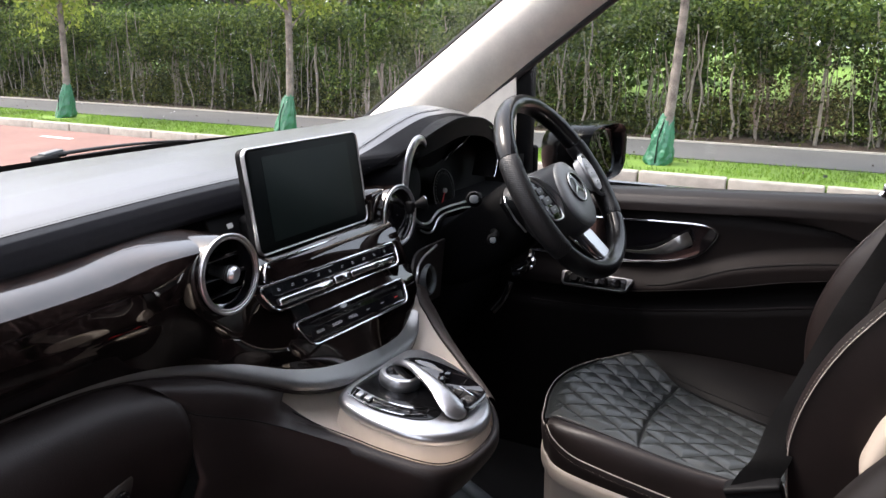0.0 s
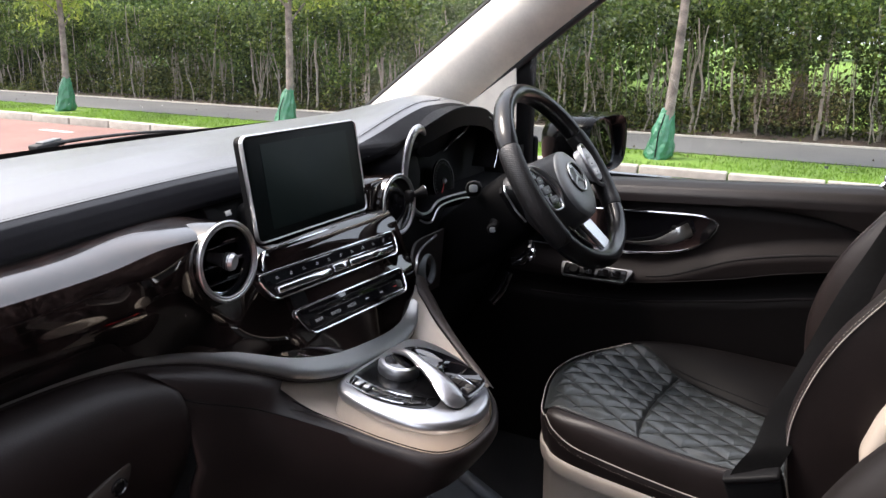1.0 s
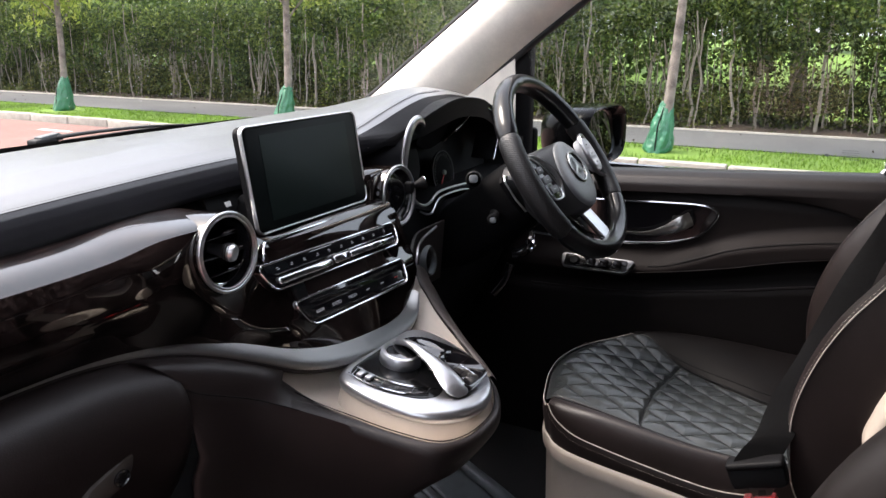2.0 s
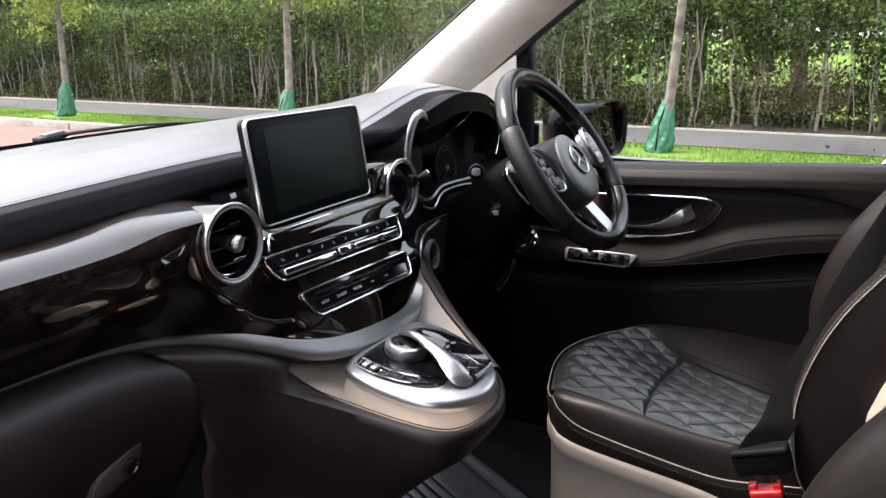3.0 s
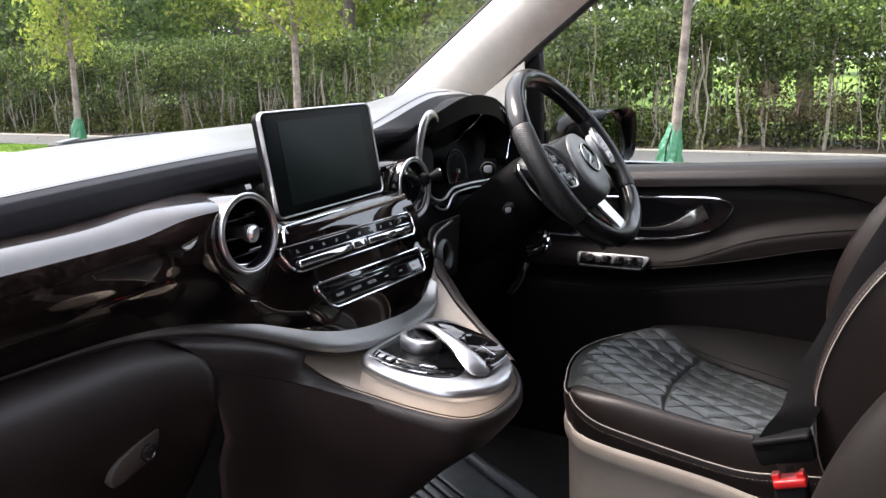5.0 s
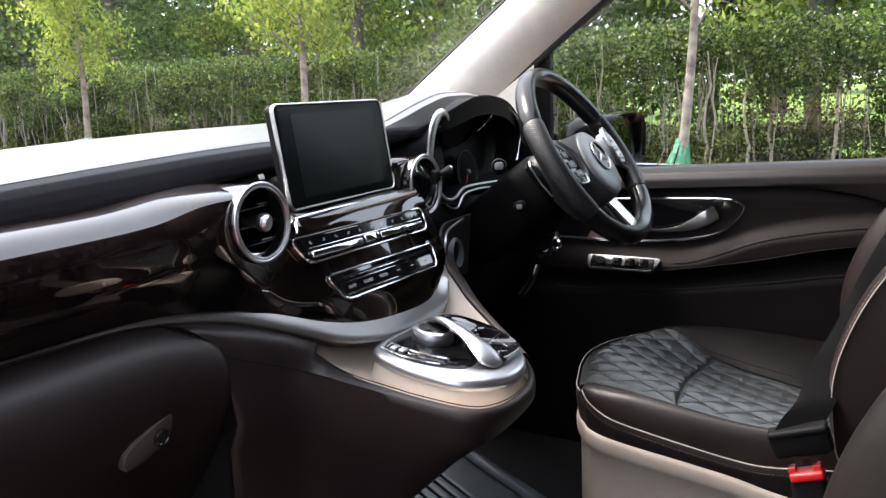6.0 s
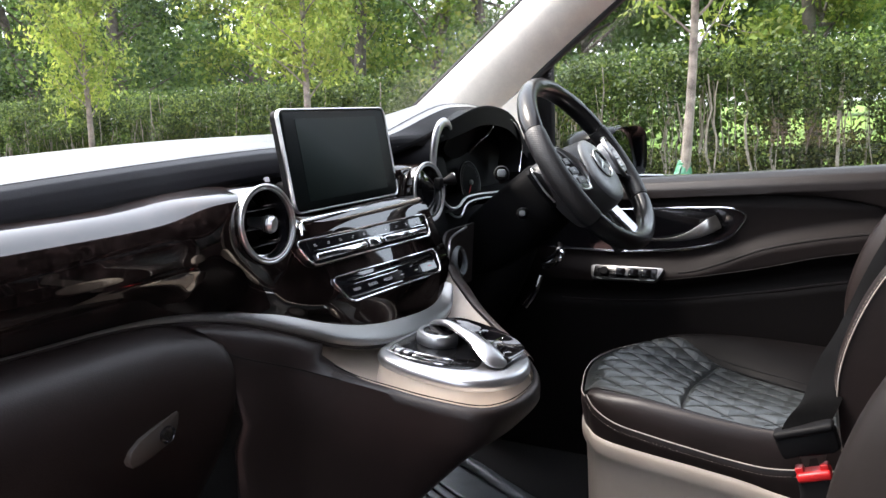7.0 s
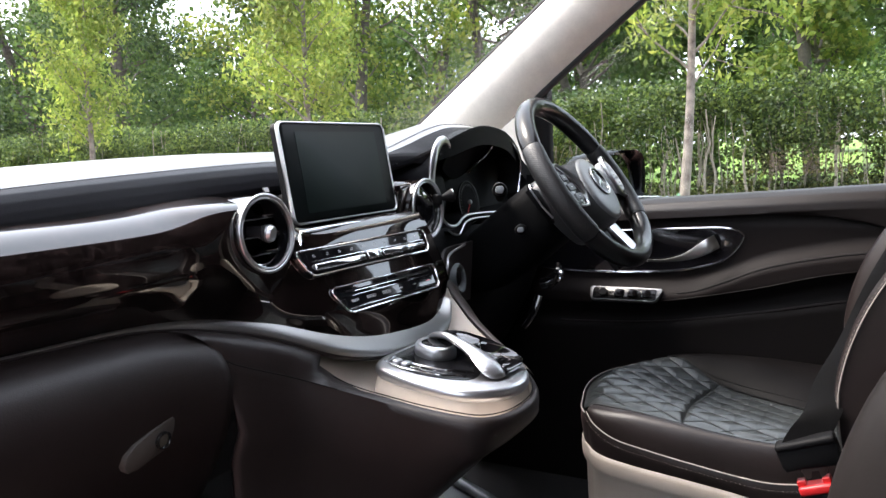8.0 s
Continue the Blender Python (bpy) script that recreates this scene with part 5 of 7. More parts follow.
HUB = [(0.000, 0.056), (0.040, 0.058), (0.078, 0.054), (0.098, 0.036), (0.094, 0.006), (0.078, -0.026), (0.060, -0.052), (0.036, -0.072), (0.0, -0.078)]
HUB = HUB + [(-x, y) for x, y in HUB[-2:0:-1]]
hub_poly = [(p.x, p.y) for p in smooth_path([(x, y, 0) for x, y in HUB], 56, closed=True)]
EGG = [(0.059 * math.cos(a), 0.062 * math.sin(a) - 0.009) for a in (math.pi / 2 - 2 * math.pi * k / 56 for k in range(56))]
rings = []
for k, h in ((0.0, -0.045), (0.0, -0.018), (0.06, -0.006), (0.25, 0.008), (0.55, 0.020), (0.85, 0.027), (1.0, 0.030)):
    rings.append([WH @ Vector((x + (ex - x) * k, y + (ey - y) * k, h)) for (x, y), (ex, ey) in zip(hub_poly, EGG)])
part("hub_cover", loft(rings, caps=False), HUBCOVER, wheel, "grey-black hub cover", smooth=60)
rings = []
for k, h in ((0.99, 0.026), (1.0, 0.030), (0.975, 0.0335), (0.90, 0.0360), (0.70, 0.0380), (0.4, 0.0390), (0.03, 0.0390)):
    rings.append([WH @ Vector((x * k, (y + 0.009) * k - 0.009, h)) for x, y in EGG])
part("hub_pad", loft(rings, caps=False), HUBGREY, wheel, "soft dark centre pad, paled as by sky sheen", smooth=60)
em = part("emblem", lathe([(0.0285, 0.0), (0.0285, 0.0035), (0.0265, 0.0045), (0.0245, 0.0035), (0.0240, 0.0015), (0.001, 0.001)], WH @ Matrix.Translation((0, 0, 0.0375)), n=48), GLOSS, wheel, "round badge in chrome ring")
part("ring", tube([WH @ Vector((0.0268 * math.cos(a), 0.0268 * math.sin(a), 0.0412)) for a in span(0, 2 * math.pi, 49)[:-1]], 0.0014, n=8, closed=True, up=(0, -1, .6)), SATIN, em)
for k in range(3):
    a = radians(90 + 120 * k)
    part("bar", tube([WH @ Vector((0.0, 0, 0.0415)), WH @ Vector((0.0245 * math.cos(a), 0.0245 * math.sin(a), 0.0410))], 0.0036, 0.0015, n=6, up=(0, -1, .6), taper=[1, .25]), SATIN, em)
part("print", rbox((0.014, 0.0022, 0.0004), 0, WH @ Matrix.Translation((0.014, -0.046, 0.0372)) @ pose(0, 0, 0, 6, 0, 0)), MARK, wheel, "small grey print")

for sd in (-1, 1):
    # side spoke: dark arm, silver bow, key pad
    arm = []
    for k in range(9):
        u = k / 8
        x = sd * (0.052 + 0.104 * u)
        yc = 0.004 - 0.006 * u
        h = 0.032 - 0.010 * math.sin(math.pi * u) + 0.002 * u
        arm.append([WK @ Vector((x, yc + h * math.sin(b), -0.014 + 0.008 * u + 0.013 * math.cos(b))) for b in (2 * math.pi * j / 16 for j in range(16))])
    part("spoke", loft(arm), BLACK_SOFT, wheel, "black side spoke", smooth=60)
    left_bow = [(-0.152, 0.044, 0.006), (-0.128, 0.036, 0.012), (-0.106, 0.016, 0.016), (-0.092, -0.012, 0.016), (-0.092, -0.040, 0.008)]
    bow = smooth_path(left_bow if sd < 0 else [(sd * 0.152, 0.036, 0.004), (sd * 0.120, 0.045, 0.012), (sd * 0.094, 0.040, 0.016), (sd * 0.084, 0.018, 0.018), (sd * 0.088, -0.010, 0.016), (sd * 0.110, -0.030, 0.010), (sd * 0.148, -0.040, 0.004)], 40)
    part("bow", tube([WK @ p for p in bow], 0.0028, 0.0040, n=8, up=(0, -1, .6)), SILVER, wheel, "satin silver bow round the keys")
    wedge = [(sd * x, y) for x, y in ((0.090, 0.030), (0.112, 0.040), (0.140, 0.036), (0.149, 0.016), (0.147, -0.014), (0.136, -0.028), (0.108, -0.022), (0.092, 0.0))]
    if sd < 0:
        wedge = [(-0.150, 0.036), (-0.128, 0.028), (-0.108, 0.008), (-0.096, -0.016), (-0.097, -0.036), (-0.116, -0.040), (-0.140, -0.034), (-0.150, -0.008)]
    wedge = [(p.x, p.y) for p in smooth_path([(x, y, 0) for x, y in (wedge if sd < 0 else wedge[::-1])], 32, closed=True)]
    pad = part("key_pad", prism(wedge, 0.012, WK @ Matrix.Translation((0, 0, 0.012)), 0.003), KEYGREY if sd > 0 else FIELD, wheel, "pale grey key pad" if sd > 0 else "black key pad")
    for x_, y_, w_, h_ in ((0.135, 0.014, 0.022, 0.012), (0.127, -0.004, 0.030, 0.013), (0.119, -0.022, 0.030, 0.012)) if sd < 0 else ((0.116, 0.024, 0.030, 0.013), (0.120, 0.006, 0.036, 0.014), (0.124, -0.012, 0.030, 0.013)):
        part("key", rbox((w_, h_, 0.003), 0.0012, WK @ Matrix.Translation((sd * x_, y_, 0.0125))), KEYGREY if sd > 0 else HUBCOVER, pad)
        part("symbol", rbox((0.007, 0.0013, 0.0003), 0, WK @ Matrix.Translation((sd * x_, y_, 0.0141))), GLOSS if sd > 0 else MARK, pad)
    if sd < 0:
        part("pad_frame", tube([WK @ Vector((x, y, 0.0122)) for x, y in wedge], 0.0017, n=8, closed=True, up=(0, -1, .6)), SILVER, pad, "bright silver frame")
    # shift paddle behind the rim
    pd = [(sd * x, y) for x, y in ((0.130, 0.020), (0.160, 0.032), (0.171, 0.024), (0.167, -0.010), (0.155, -0.036), (0.146, -0.040), (0.132, -0.015))]
    part("paddle", prism(pd if sd > 0 else pd[::-1], 0.005, WM @ Matrix.Translation((0, 0, -0.036)), 0.0015), COLUMN, wheel, "black shift paddle")
    part("paddle_edge", tube([WM @ Vector((sd * x, y, -0.0325)) for x, y in ((0.150, 0.027), (0.160, 0.0305), (0.1685, 0.023), (0.1655, -0.010), (0.154, -0.034))], 0.0016, n=8), SILVER, wheel, "thin silver paddle edge")
# lower spoke: a broad polished plate on one arm, a dark arm with a bright edge on the other
low = []
for k in range(24):
    u = k / 23
    y, h = -0.076 - 0.082 * u, -0.015 + 0.010 * u
    xl, xr = -0.010 + 0.026 * u, 0.036 + 0.022 * u
    low.append([WM @ Vector(q) for q in ((xl, y, h), (xl + 0.003, y, h + 0.004), ((xl + xr) / 2, y, h + 0.0055), (xr - 0.003, y, h + 0.005), (xr, y, h + 0.001), (xr - 0.002, y, h - 0.004), (xl + 0.002, y, h - 0.004))])
part("lower_spoke", loft(low), SILVER, wheel, "polished silver lower spoke plate", smooth=50)
part("spoke_edge", tube([WM @ p for p in smooth_path([(-.048, -.074, -.018), (-.030, -.106, -.012), (.000, -.132, -.008), (.028, -.149, -.005), (.045, -.157, -.004)], 24)], 0.0020, n=8), CHROME, wheel, "thin bright spoke edge")
part("spoke_base", prism([(x, y) for x, y in ((-0.040, -0.06), (0.034, -0.06), (0.030, -0.155), (-0.030, -0.155))], 0.010, WM @ pose(0, 0, -0.028, 0, 0, 0), 0.002), BLACK_SOFT, wheel)
part("wheel_boss", lathe([(0.055, -0.085), (0.060, -0.06), (0.052, -0.04)], WM, n=36), BLACK_SOFT, wheel)

# ---- steering column with stalks ----
col = thing("steering_column", (0.381, 0.12, 1.12), "black plastic steering column cover with stalks", "steering column")
rings = []
for d, w_, h_, dz in ((-0.070, 0.060, 0.050, 0), (-0.085, 0.072, 0.060, 0), (-0.16, 0.070, 0.062, -0.006), (-0.24, 0.064, 0.058, -0.008), (-0.30, 0.055, 0.05, 0)):
    rings.append([WM @ Vector((w_ * math.copysign(abs(math.cos(b)) ** 0.6, math.cos(b)), dz + h_ * math.copysign(abs(math.sin(b)) ** 0.6, math.sin(b)), d)) for b in (2 * math.pi * j / 32 for j in range(32))])
part("shroud", loft(rings), COLUMN, col, smooth=50)


def stalk(tip, root, r, lab):
    t, q = Vector(tip), Vector(root)
    d = (t - q).normalized()
    s = part("stalk", tube(smooth_path([q, q.lerp(t, 0.5) + Vector((0, -0.006, 0.003)), t - d * 0.012], 12), r * 0.6, n=12), BLACK_SOFT, col, lab)
    m = (Matrix.Translation(t) @ d.to_track_quat("Z", "Y").to_matrix().to_4x4())
    part("head", lathe([(r * 0.62, -0.030), (r * 0.9, -0.020), (r, -0.008), (r * 0.95, 0.0), (r * 0.8, 0.003)], m, n=20), BLACK_SOFT, s)
    part("cap", prism(rounded(r * 1.10, r * 0.95, r * 0.3), 0.004, m @ Matrix.Translation((0, 0, 0.0040)), 0.0015), MATRUBBER, s, "grey end cap")


stalk((.224, .117, 1.195), (.335, .168, 1.175), 0.0130, "black switch stalk with silver cap")
stalk((.237, .088, 1.129), (.335, .132, 1.118), 0.0095, "short black stalk with silver cap")

# ---- centre console ----
con = thing("centre_console", (CX, 0.06, 0.45), "brown and beige leather console with silver control plate", "console")
EDGE = [(-.178, .197, 1.010), (-.166, .145, .978), (-.160, .090, .966), (-.158, .040, .960), (-.147, -.012, .954), (-.120, -.033, .951), (-.080, -.040, .950), (-.033, -.036, .951),
        (.018, -.012, .954), (.060, .030, .962), (.096, .080, .978), (.127, .130, 1.000), (.151, .172, 1.030), (.160, .200, 1.045), (.02, .222, 1.015), (-.10, .222, 1.010)]
OUT = [(-.306, .214, 1.043), (-.232, .172, 1.003), (-.188, .100, .974), (-.174, .038, .959), (-.159, -.019, .949), (-.126, -.041, .946), (-.082, -.049, .944), (-.031, -.045, .945),
       (.022, -.019, .948), (.067, .025, .957), (.105, .076, .973), (.141, .127, .995), (.170, .171, 1.025), (.184, .208, 1.042), (.02, .240, 1.015), (-.12, .245, 1.010)]
PLATE = [(-.122, .136), (-.133, .108), (-.136, .062), (-.129, .017), (-.108, -.011), (-.078, -.027), (-.042, -.031), (-.008, -.022), (.022, .000), (.050, .036), (.068, .080), (.074, .118),
         (.066, .136), (.040, .146), (-.030, .150), (-.095, .148)]


def plate_z(y):
    return 0.9704 + 0.147 * y


E_ = smooth_path(EDGE, 96, closed=True)
O_ = smooth_path(OUT, 96, closed=True)
P_ = [Vector((p.x, p.y, plate_z(p.y))) for p in smooth_path([(x, y, 0) for x, y in PLATE], 96, closed=True)]
pc = Vector((-0.03, 0.06, 0))


def grow(p, k, z):
    return Vector((pc.x + (p.x - pc.x) * k, pc.y + (p.y - pc.y) * k, z))


base = [grow(p, 1.035, min(plate_z(p.y) - 0.004, e.z - 0.004 + 0.006)) for p, e in zip(P_, E_)]
low_ = [Vector((b.x, b.y, min(b.z, plate_z(b.y) - 0.032))) for b in base]
flo = [e.lerp(l, 0.55) - Vector((0, 0, 0.004)) for e, l in zip(E_, low_)]
part("tray", loft([[tuple(p - Vector((0, 0, 0.002))) for p in E_], flo, low_, [grow(p, 1.01, plate_z(p.y) - 0.020) for p in P_], [grow(p, 0.985, plate_z(p.y) - 0.009) for p in P_]], caps=False),
     BEIGE, con, "beige leather console top", smooth=60)
mid = [e.lerp(o, 0.5) + Vector((0, 0, 0.004)) for e, o in zip(E_, O_)]


def under(o, z, kx):
    """The body draws back to the dash below its nose."""
    y0 = -0.052 + 1.05 * max(0.0, 0.935 - z)
    g = 0.03
    y = 0.5 * (o.y + y0 + math.sqrt((o.y - y0) ** 2 + g * g)) - 0.5 * g * (z > 0.9)
    kx += (1 - kx) * step(-0.19, -0.27, o.x)
    return Vector((pc.x + (o.x - pc.x) * kx, y, z + 0.5 * max(0, o.z - 0.95) * (z > 0.7)))


downs = [[o + Vector((0, 0, -0.010)) for o in O_]] + [[under(o, z, kx) for o in O_] for z, kx in ((0.915, 0.985), (0.88, 0.96), (0.82, 0.92), (0.74, 0.88), (0.64, 0.84), (0.50, 0.80))]
inner = [e + Vector((0, 0, -0.012)) for e in E_]
part("body", loft([inner, E_, mid, O_] + downs, caps=False), BROWN, con, "espresso leather console body", smooth=75)
# edge strip coloured pale, as brown leather catching the light
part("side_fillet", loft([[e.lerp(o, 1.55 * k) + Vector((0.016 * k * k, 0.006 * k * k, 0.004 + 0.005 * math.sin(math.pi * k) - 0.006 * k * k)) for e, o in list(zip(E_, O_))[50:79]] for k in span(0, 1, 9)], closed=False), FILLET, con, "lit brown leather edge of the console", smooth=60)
hem = [Vector(band(x, 1)) + Vector((0, 0.004, -0.001)) for x in span(-0.350, -0.180, 7)] + [E_[2] + Vector((0, 0, 0.004)), E_[4] + Vector((0, 0, 0.002)), E_[7]]
part("top_strip", loft([[a.lerp(o, k) + Vector((-0.003, -0.008, 0.010)) * (math.sin(math.pi * k) * (1 - step(4.5, 9, i))) for i, (a, o) in enumerate(zip(hem, O_[:10]))] for k in span(0, 1, 9)], closed=False), BROWN, con, "espresso leather below the silver band", smooth=70)
part("seam", tube([o + Vector((-0.001, -0.0015, 0.0005)) for o in O_[:10]], 0.0008, n=6), BLACK_SOFT, con)
lip = [e.lerp(o, 0.10) + Vector((0, 0, 0.0035)) for e, o in zip(E_, O_)][:84]
part("seam", tube(lip, 0.0007, n=6), BLACK_SOFT, con)

# silver plate with black key field, knob, touch pad and its arched rest
pl = part("control_plate", loft([[grow(p, k, plate_z(pc.y + (p.y - pc.y) * k) + h) for p in P_] for k, h in ((0.99, -0.010), (1.012, -0.006), (1.012, -0.001), (0.985, 0.0035), (0.93, 0.005), (0.6, 0.005))]), PLATE_S, con, "satin silver control plate", smooth=50)


def on_plate(x, y, lift=0.0):
    return pose(x, y, plate_z(y) + 0.005 + lift, math.degrees(math.atan(0.147)), 0, 0)


field = [(p.x, p.y) for p in smooth_path([(-.112, .122, 0), (-.118, .085, 0), (-.112, .055, 0), (-.100, .030, 0), (-.078, .018, 0), (-.04, .03, 0), (.010, .070, 0), (.030, .110, 0), (.012, .134, 0), (-.05, .138, 0), (-.095, .136, 0)], 60, closed=True)]
om = on_plate(0, 0)
part("key_field", prism([(x, y / math.cos(math.atan(0.147))) for x, y in field], 0.004, om @ Matrix.Translation((0, 0, 0.0012)), 0.001), FIELD, pl, "piano black key field")
kk = smooth_path([(-.102, .128, 0), (-.107, .100, 0), (-.105, .074, 0), (-.098, .050, 0), (-.084, .030, 0)], 6)
for a, b in zip(kk, kk[1:]):
    c = (a + b) / 2
    ang = math.degrees(math.atan2((b - a).y, (b - a).x))
    km = om @ Matrix.Translation((c.x, c.y, 0.0026)) @ pose(0, 0, 0, 0, 0, ang)
    key = part("key", rbox(((b - a).length - 0.001, 0.0165, 0.002), 0.0004, km @ Matrix.Translation((0, 0, -0.0019))), FIELD, pl)
    part("symbol", rbox((0.0045, 0.0016, 0.0003), 0, km @ Matrix.Translation((0, 0, -0.0007))), STITCH_D, key)
for dx_, r_ in ((0.0115, 0.0013), (-0.0095, 0.0010)):
    part("key_edge", tube([om @ Vector((p.x + dx_, p.y + 0.002, 0.003)) for p in smooth_path([(-.102, .132, 0), (-.107, .100, 0), (-.105, .074, 0), (-.098, .050, 0), (-.080, .026, 0)], 24)], r_, n=6), CHROME, pl)
for q in kk:
    part("key_edge", tube([om @ Vector((q.x - 0.009, q.y, 0.0024)), om @ Vector((q.x + 0.011, q.y + 0.004, 0.0024))], 0.0006, n=6), CHROME, pl)
for dy_ in (0.0, 0.0125):
    part("rocker", rbox((0.013, 0.0085, 0.005), 0.0015, om @ Matrix.Translation((-.104, .106 + dy_, 0.004))), PLATE_S, pl, "small silver rocker")
knob = part("rotary_knob", lathe([(0.0275, 0.0), (0.0290, 0.004), (0.0285, 0.013), (0.0265, 0.0165), (0.022, 0.0175), (0.021, 0.0160), (0.001, 0.0160)], on_plate(-0.038, 0.098), n=48), PLATE_S, pl, "ribbed satin silver rotary knob")
part("knob_face", lathe([(0.0208, 0), (0.0208, 0.0166), (0.018, 0.0172), (0.001, 0.0172)], on_plate(-0.038, 0.098), n=36), GLOSS, knob, "black face")
arch = smooth_path([(-0.020, .122, 0.012), (-0.025, .110, 0.022), (-0.032, .090, 0.0275), (-0.040, .068, 0.0265), (-0.048, .045, 0.0235), (-0.056, .024, 0.0180), (-0.063, .006, 0.0105), (-0.068, -0.008, 0.003)], 36)
ring_a = []
for k, q in enumerate(arch):
    u = k / 35
    w_ = (0.0065 + 0.0105 * step(0.25, 0.9, u)) * math.sqrt(max(0.02, 1 - (max(0.0, u - 0.86) / 0.145) ** 2))
    th = 0.0048 * math.sqrt(max(0.02, 1 - (max(0.0, u - 0.86) / 0.145) ** 2))
    ring_a.append([om @ (q + Vector((w_ * math.cos(b) * 0.83, w_ * math.cos(b) * -0.55, th * math.sin(b)))) for b in (2 * math.pi * j / 14 for j in range(14))])
part("arch", loft(ring_a), PLATE_S, pl, "arched satin silver hand rest frame", smooth=70)
padp = [(-.020, .108), (-.008, .100), (.004, .072), (.010, .040), (.010, .010), (.004, -.008), (-.012, -.013), (-.034, -.013), (-.052, -.010), (-.055, .006), (-.047, .034), (-.036, .066), (-.027, .092)]
pp = [(p.x, p.y) for p in smooth_path([(x, y, 0) for x, y in padp], 60, closed=True)]


PAD_TOP = curve_of([-.02, -.004, .025, .06, .09, .11], [.0095, .0130, .0205, .0260, .0290, .0265])


tp = part("touch_pad", loft([[om @ Vector((-0.018 + (x + 0.018) * k, 0.045 + (y - 0.045) * k, PAD_TOP(y) * h)) for x, y in pp]
                             for k, h in ((0.90, 0.0), (0.98, 0.35), (1.0, 0.75), (1.0, 0.90), (0.975, 0.98), (0.93, 1.0), (0.5, 1.0), (0.05, 1.0))]), GLOSS, pl, "glossy black touch pad", smooth=45)
part("pad_line", tube([om @ Vector((x, y, PAD_TOP(y) + 0.0004)) for x, y in ((-.044, .020), (-.020, .020), (.006, .020))], 0.0006, n=6), CHROME, tp)
part("pad_line", tube([om @ Vector((-.022, y, PAD_TOP(y) + 0.0004)) for y in (.019, .008, -.002)], 0.0005, n=6), CHROME, tp)

# ---- floor mat ----
fm = thing("floor_mat", (0.30, 0.20, 0.50), "ribbed dark grey rubber floor mat with raised border", "floor mat")
outline = smooth_path([(.10, .52, 0), (.45, .56, 0), (.57, .47, 0), (.535, .355, 0), (.470, .240, 0), (.405, .125, 0), (.330, .02, 0), (.22, -.04, 0), (.06, -.06, 0), (-.02, .10, 0), (.0, .40, 0)], 80, closed=True)
part("sheet", prism([(p.x, p.y) for p in outline], 0.010, pose(0, 0, 0.512), 0.003), MATRUBBER, fm)
part("border", tube([(p.x, p.y, 0.516) for p in outline], 0.018, 0.009, n=8, closed=True), MATRUBBER, fm, "raised grey rim")
for k in range(17):
    s_ = -0.10 - k * 0.024
    part("rib", rbox((0.012, 0.34 - 0.008 * k, 0.006), 0.0025, pose(0.47 + s_ * 0.87, 0.235 - s_ * 0.49, 0.514, 0, 0, -29.5)), MATRUBBER, fm)


# ---- driver's seat ----
SX = 0.395
seat = thing("driver_seat", (SX, -0.25, 0.50), "dark leather driver seat with quilted insert and pale piping", "seat")


FRONT_Y = curve_of([.196, .215, .258, .31, .368, .42, .459, .508, .546, .585, .62], [-.032, -.020, -.007, .006, .012, .008, .000, -.019, -.042, -.070, -.11])
LEFT_X = curve_of([-.55, -.30, -.17, -.088, -.036, 0.02], [.178, .182, .196, .208, .218, .222])
RIGHT_X = curve_of([-.55, -.325, -.269, -.174, -.12, -.079, -.05, 0.02], [.440, .452, .478, .520, .552, .574, .584, .590])


def seat_z(x, y):
    """Height of the sitting surface: rolled front edge, shallow hollow behind it."""
    d = FRONT_Y(x) - y
    roll = -0.012 * max(0.0, 1 - d / 0.030) ** 2
    hollow = -0.016 * step(0.03, 0.26, d) - 0.012 * step(0.3, 0.5, d)
    return 0.861 + roll + hollow


def dip(s, x, y):
    """The cushion sags towards the door-side bolster."""
    d = step(0.015, 0.16, FRONT_Y(x) - y)
    return 0.034 * step(0.10, 1.0, s) * d + 0.011 * step(0.35, 0.85, s) * (1 - d)


def sitting(s, v):
    """s: 0 at the console-side seam to 1 at the door-side seam; v: 0 front to 1 rear."""
    y0 = -0.50 * v
    x = LEFT_X(y0) + (RIGHT_X(y0) - LEFT_X(y0)) * s
    y = y0 + FRONT_Y(x) * (1 - v) ** 3
    return Vector((x, y, seat_z(x, y) - dip(s, x, y)))


def quilt(s, v, v0, v1):
    p = sitting(s, v)
    a, b = (p.x - SX) / 0.054, (p.y + 0.6) / 0.066
    near = min(0.5 - abs((a + b) % 1 - 0.5), 0.5 - abs((a - b) % 1 - 0.5))
    puff = 0.0042 * (1 - (1 - min(1, near / 0.42)) ** 2.0)
    edge = max(0.0, min(1.0, (s - 0.02) / 0.04, (0.98 - s) / 0.04, (v - v0 - (0.02 if v0 < 0.1 else 0.0)) / (0.04 if v0 < 0.1 else 0.015), (v1 - v) / 0.015))
    low = max(0.0, 1 - min(s, 1 - s) / 0.025, 1 - (v1 - v) / 0.01)
    return p + Vector((0, 0, puff * edge - 0.0025 * low * low))


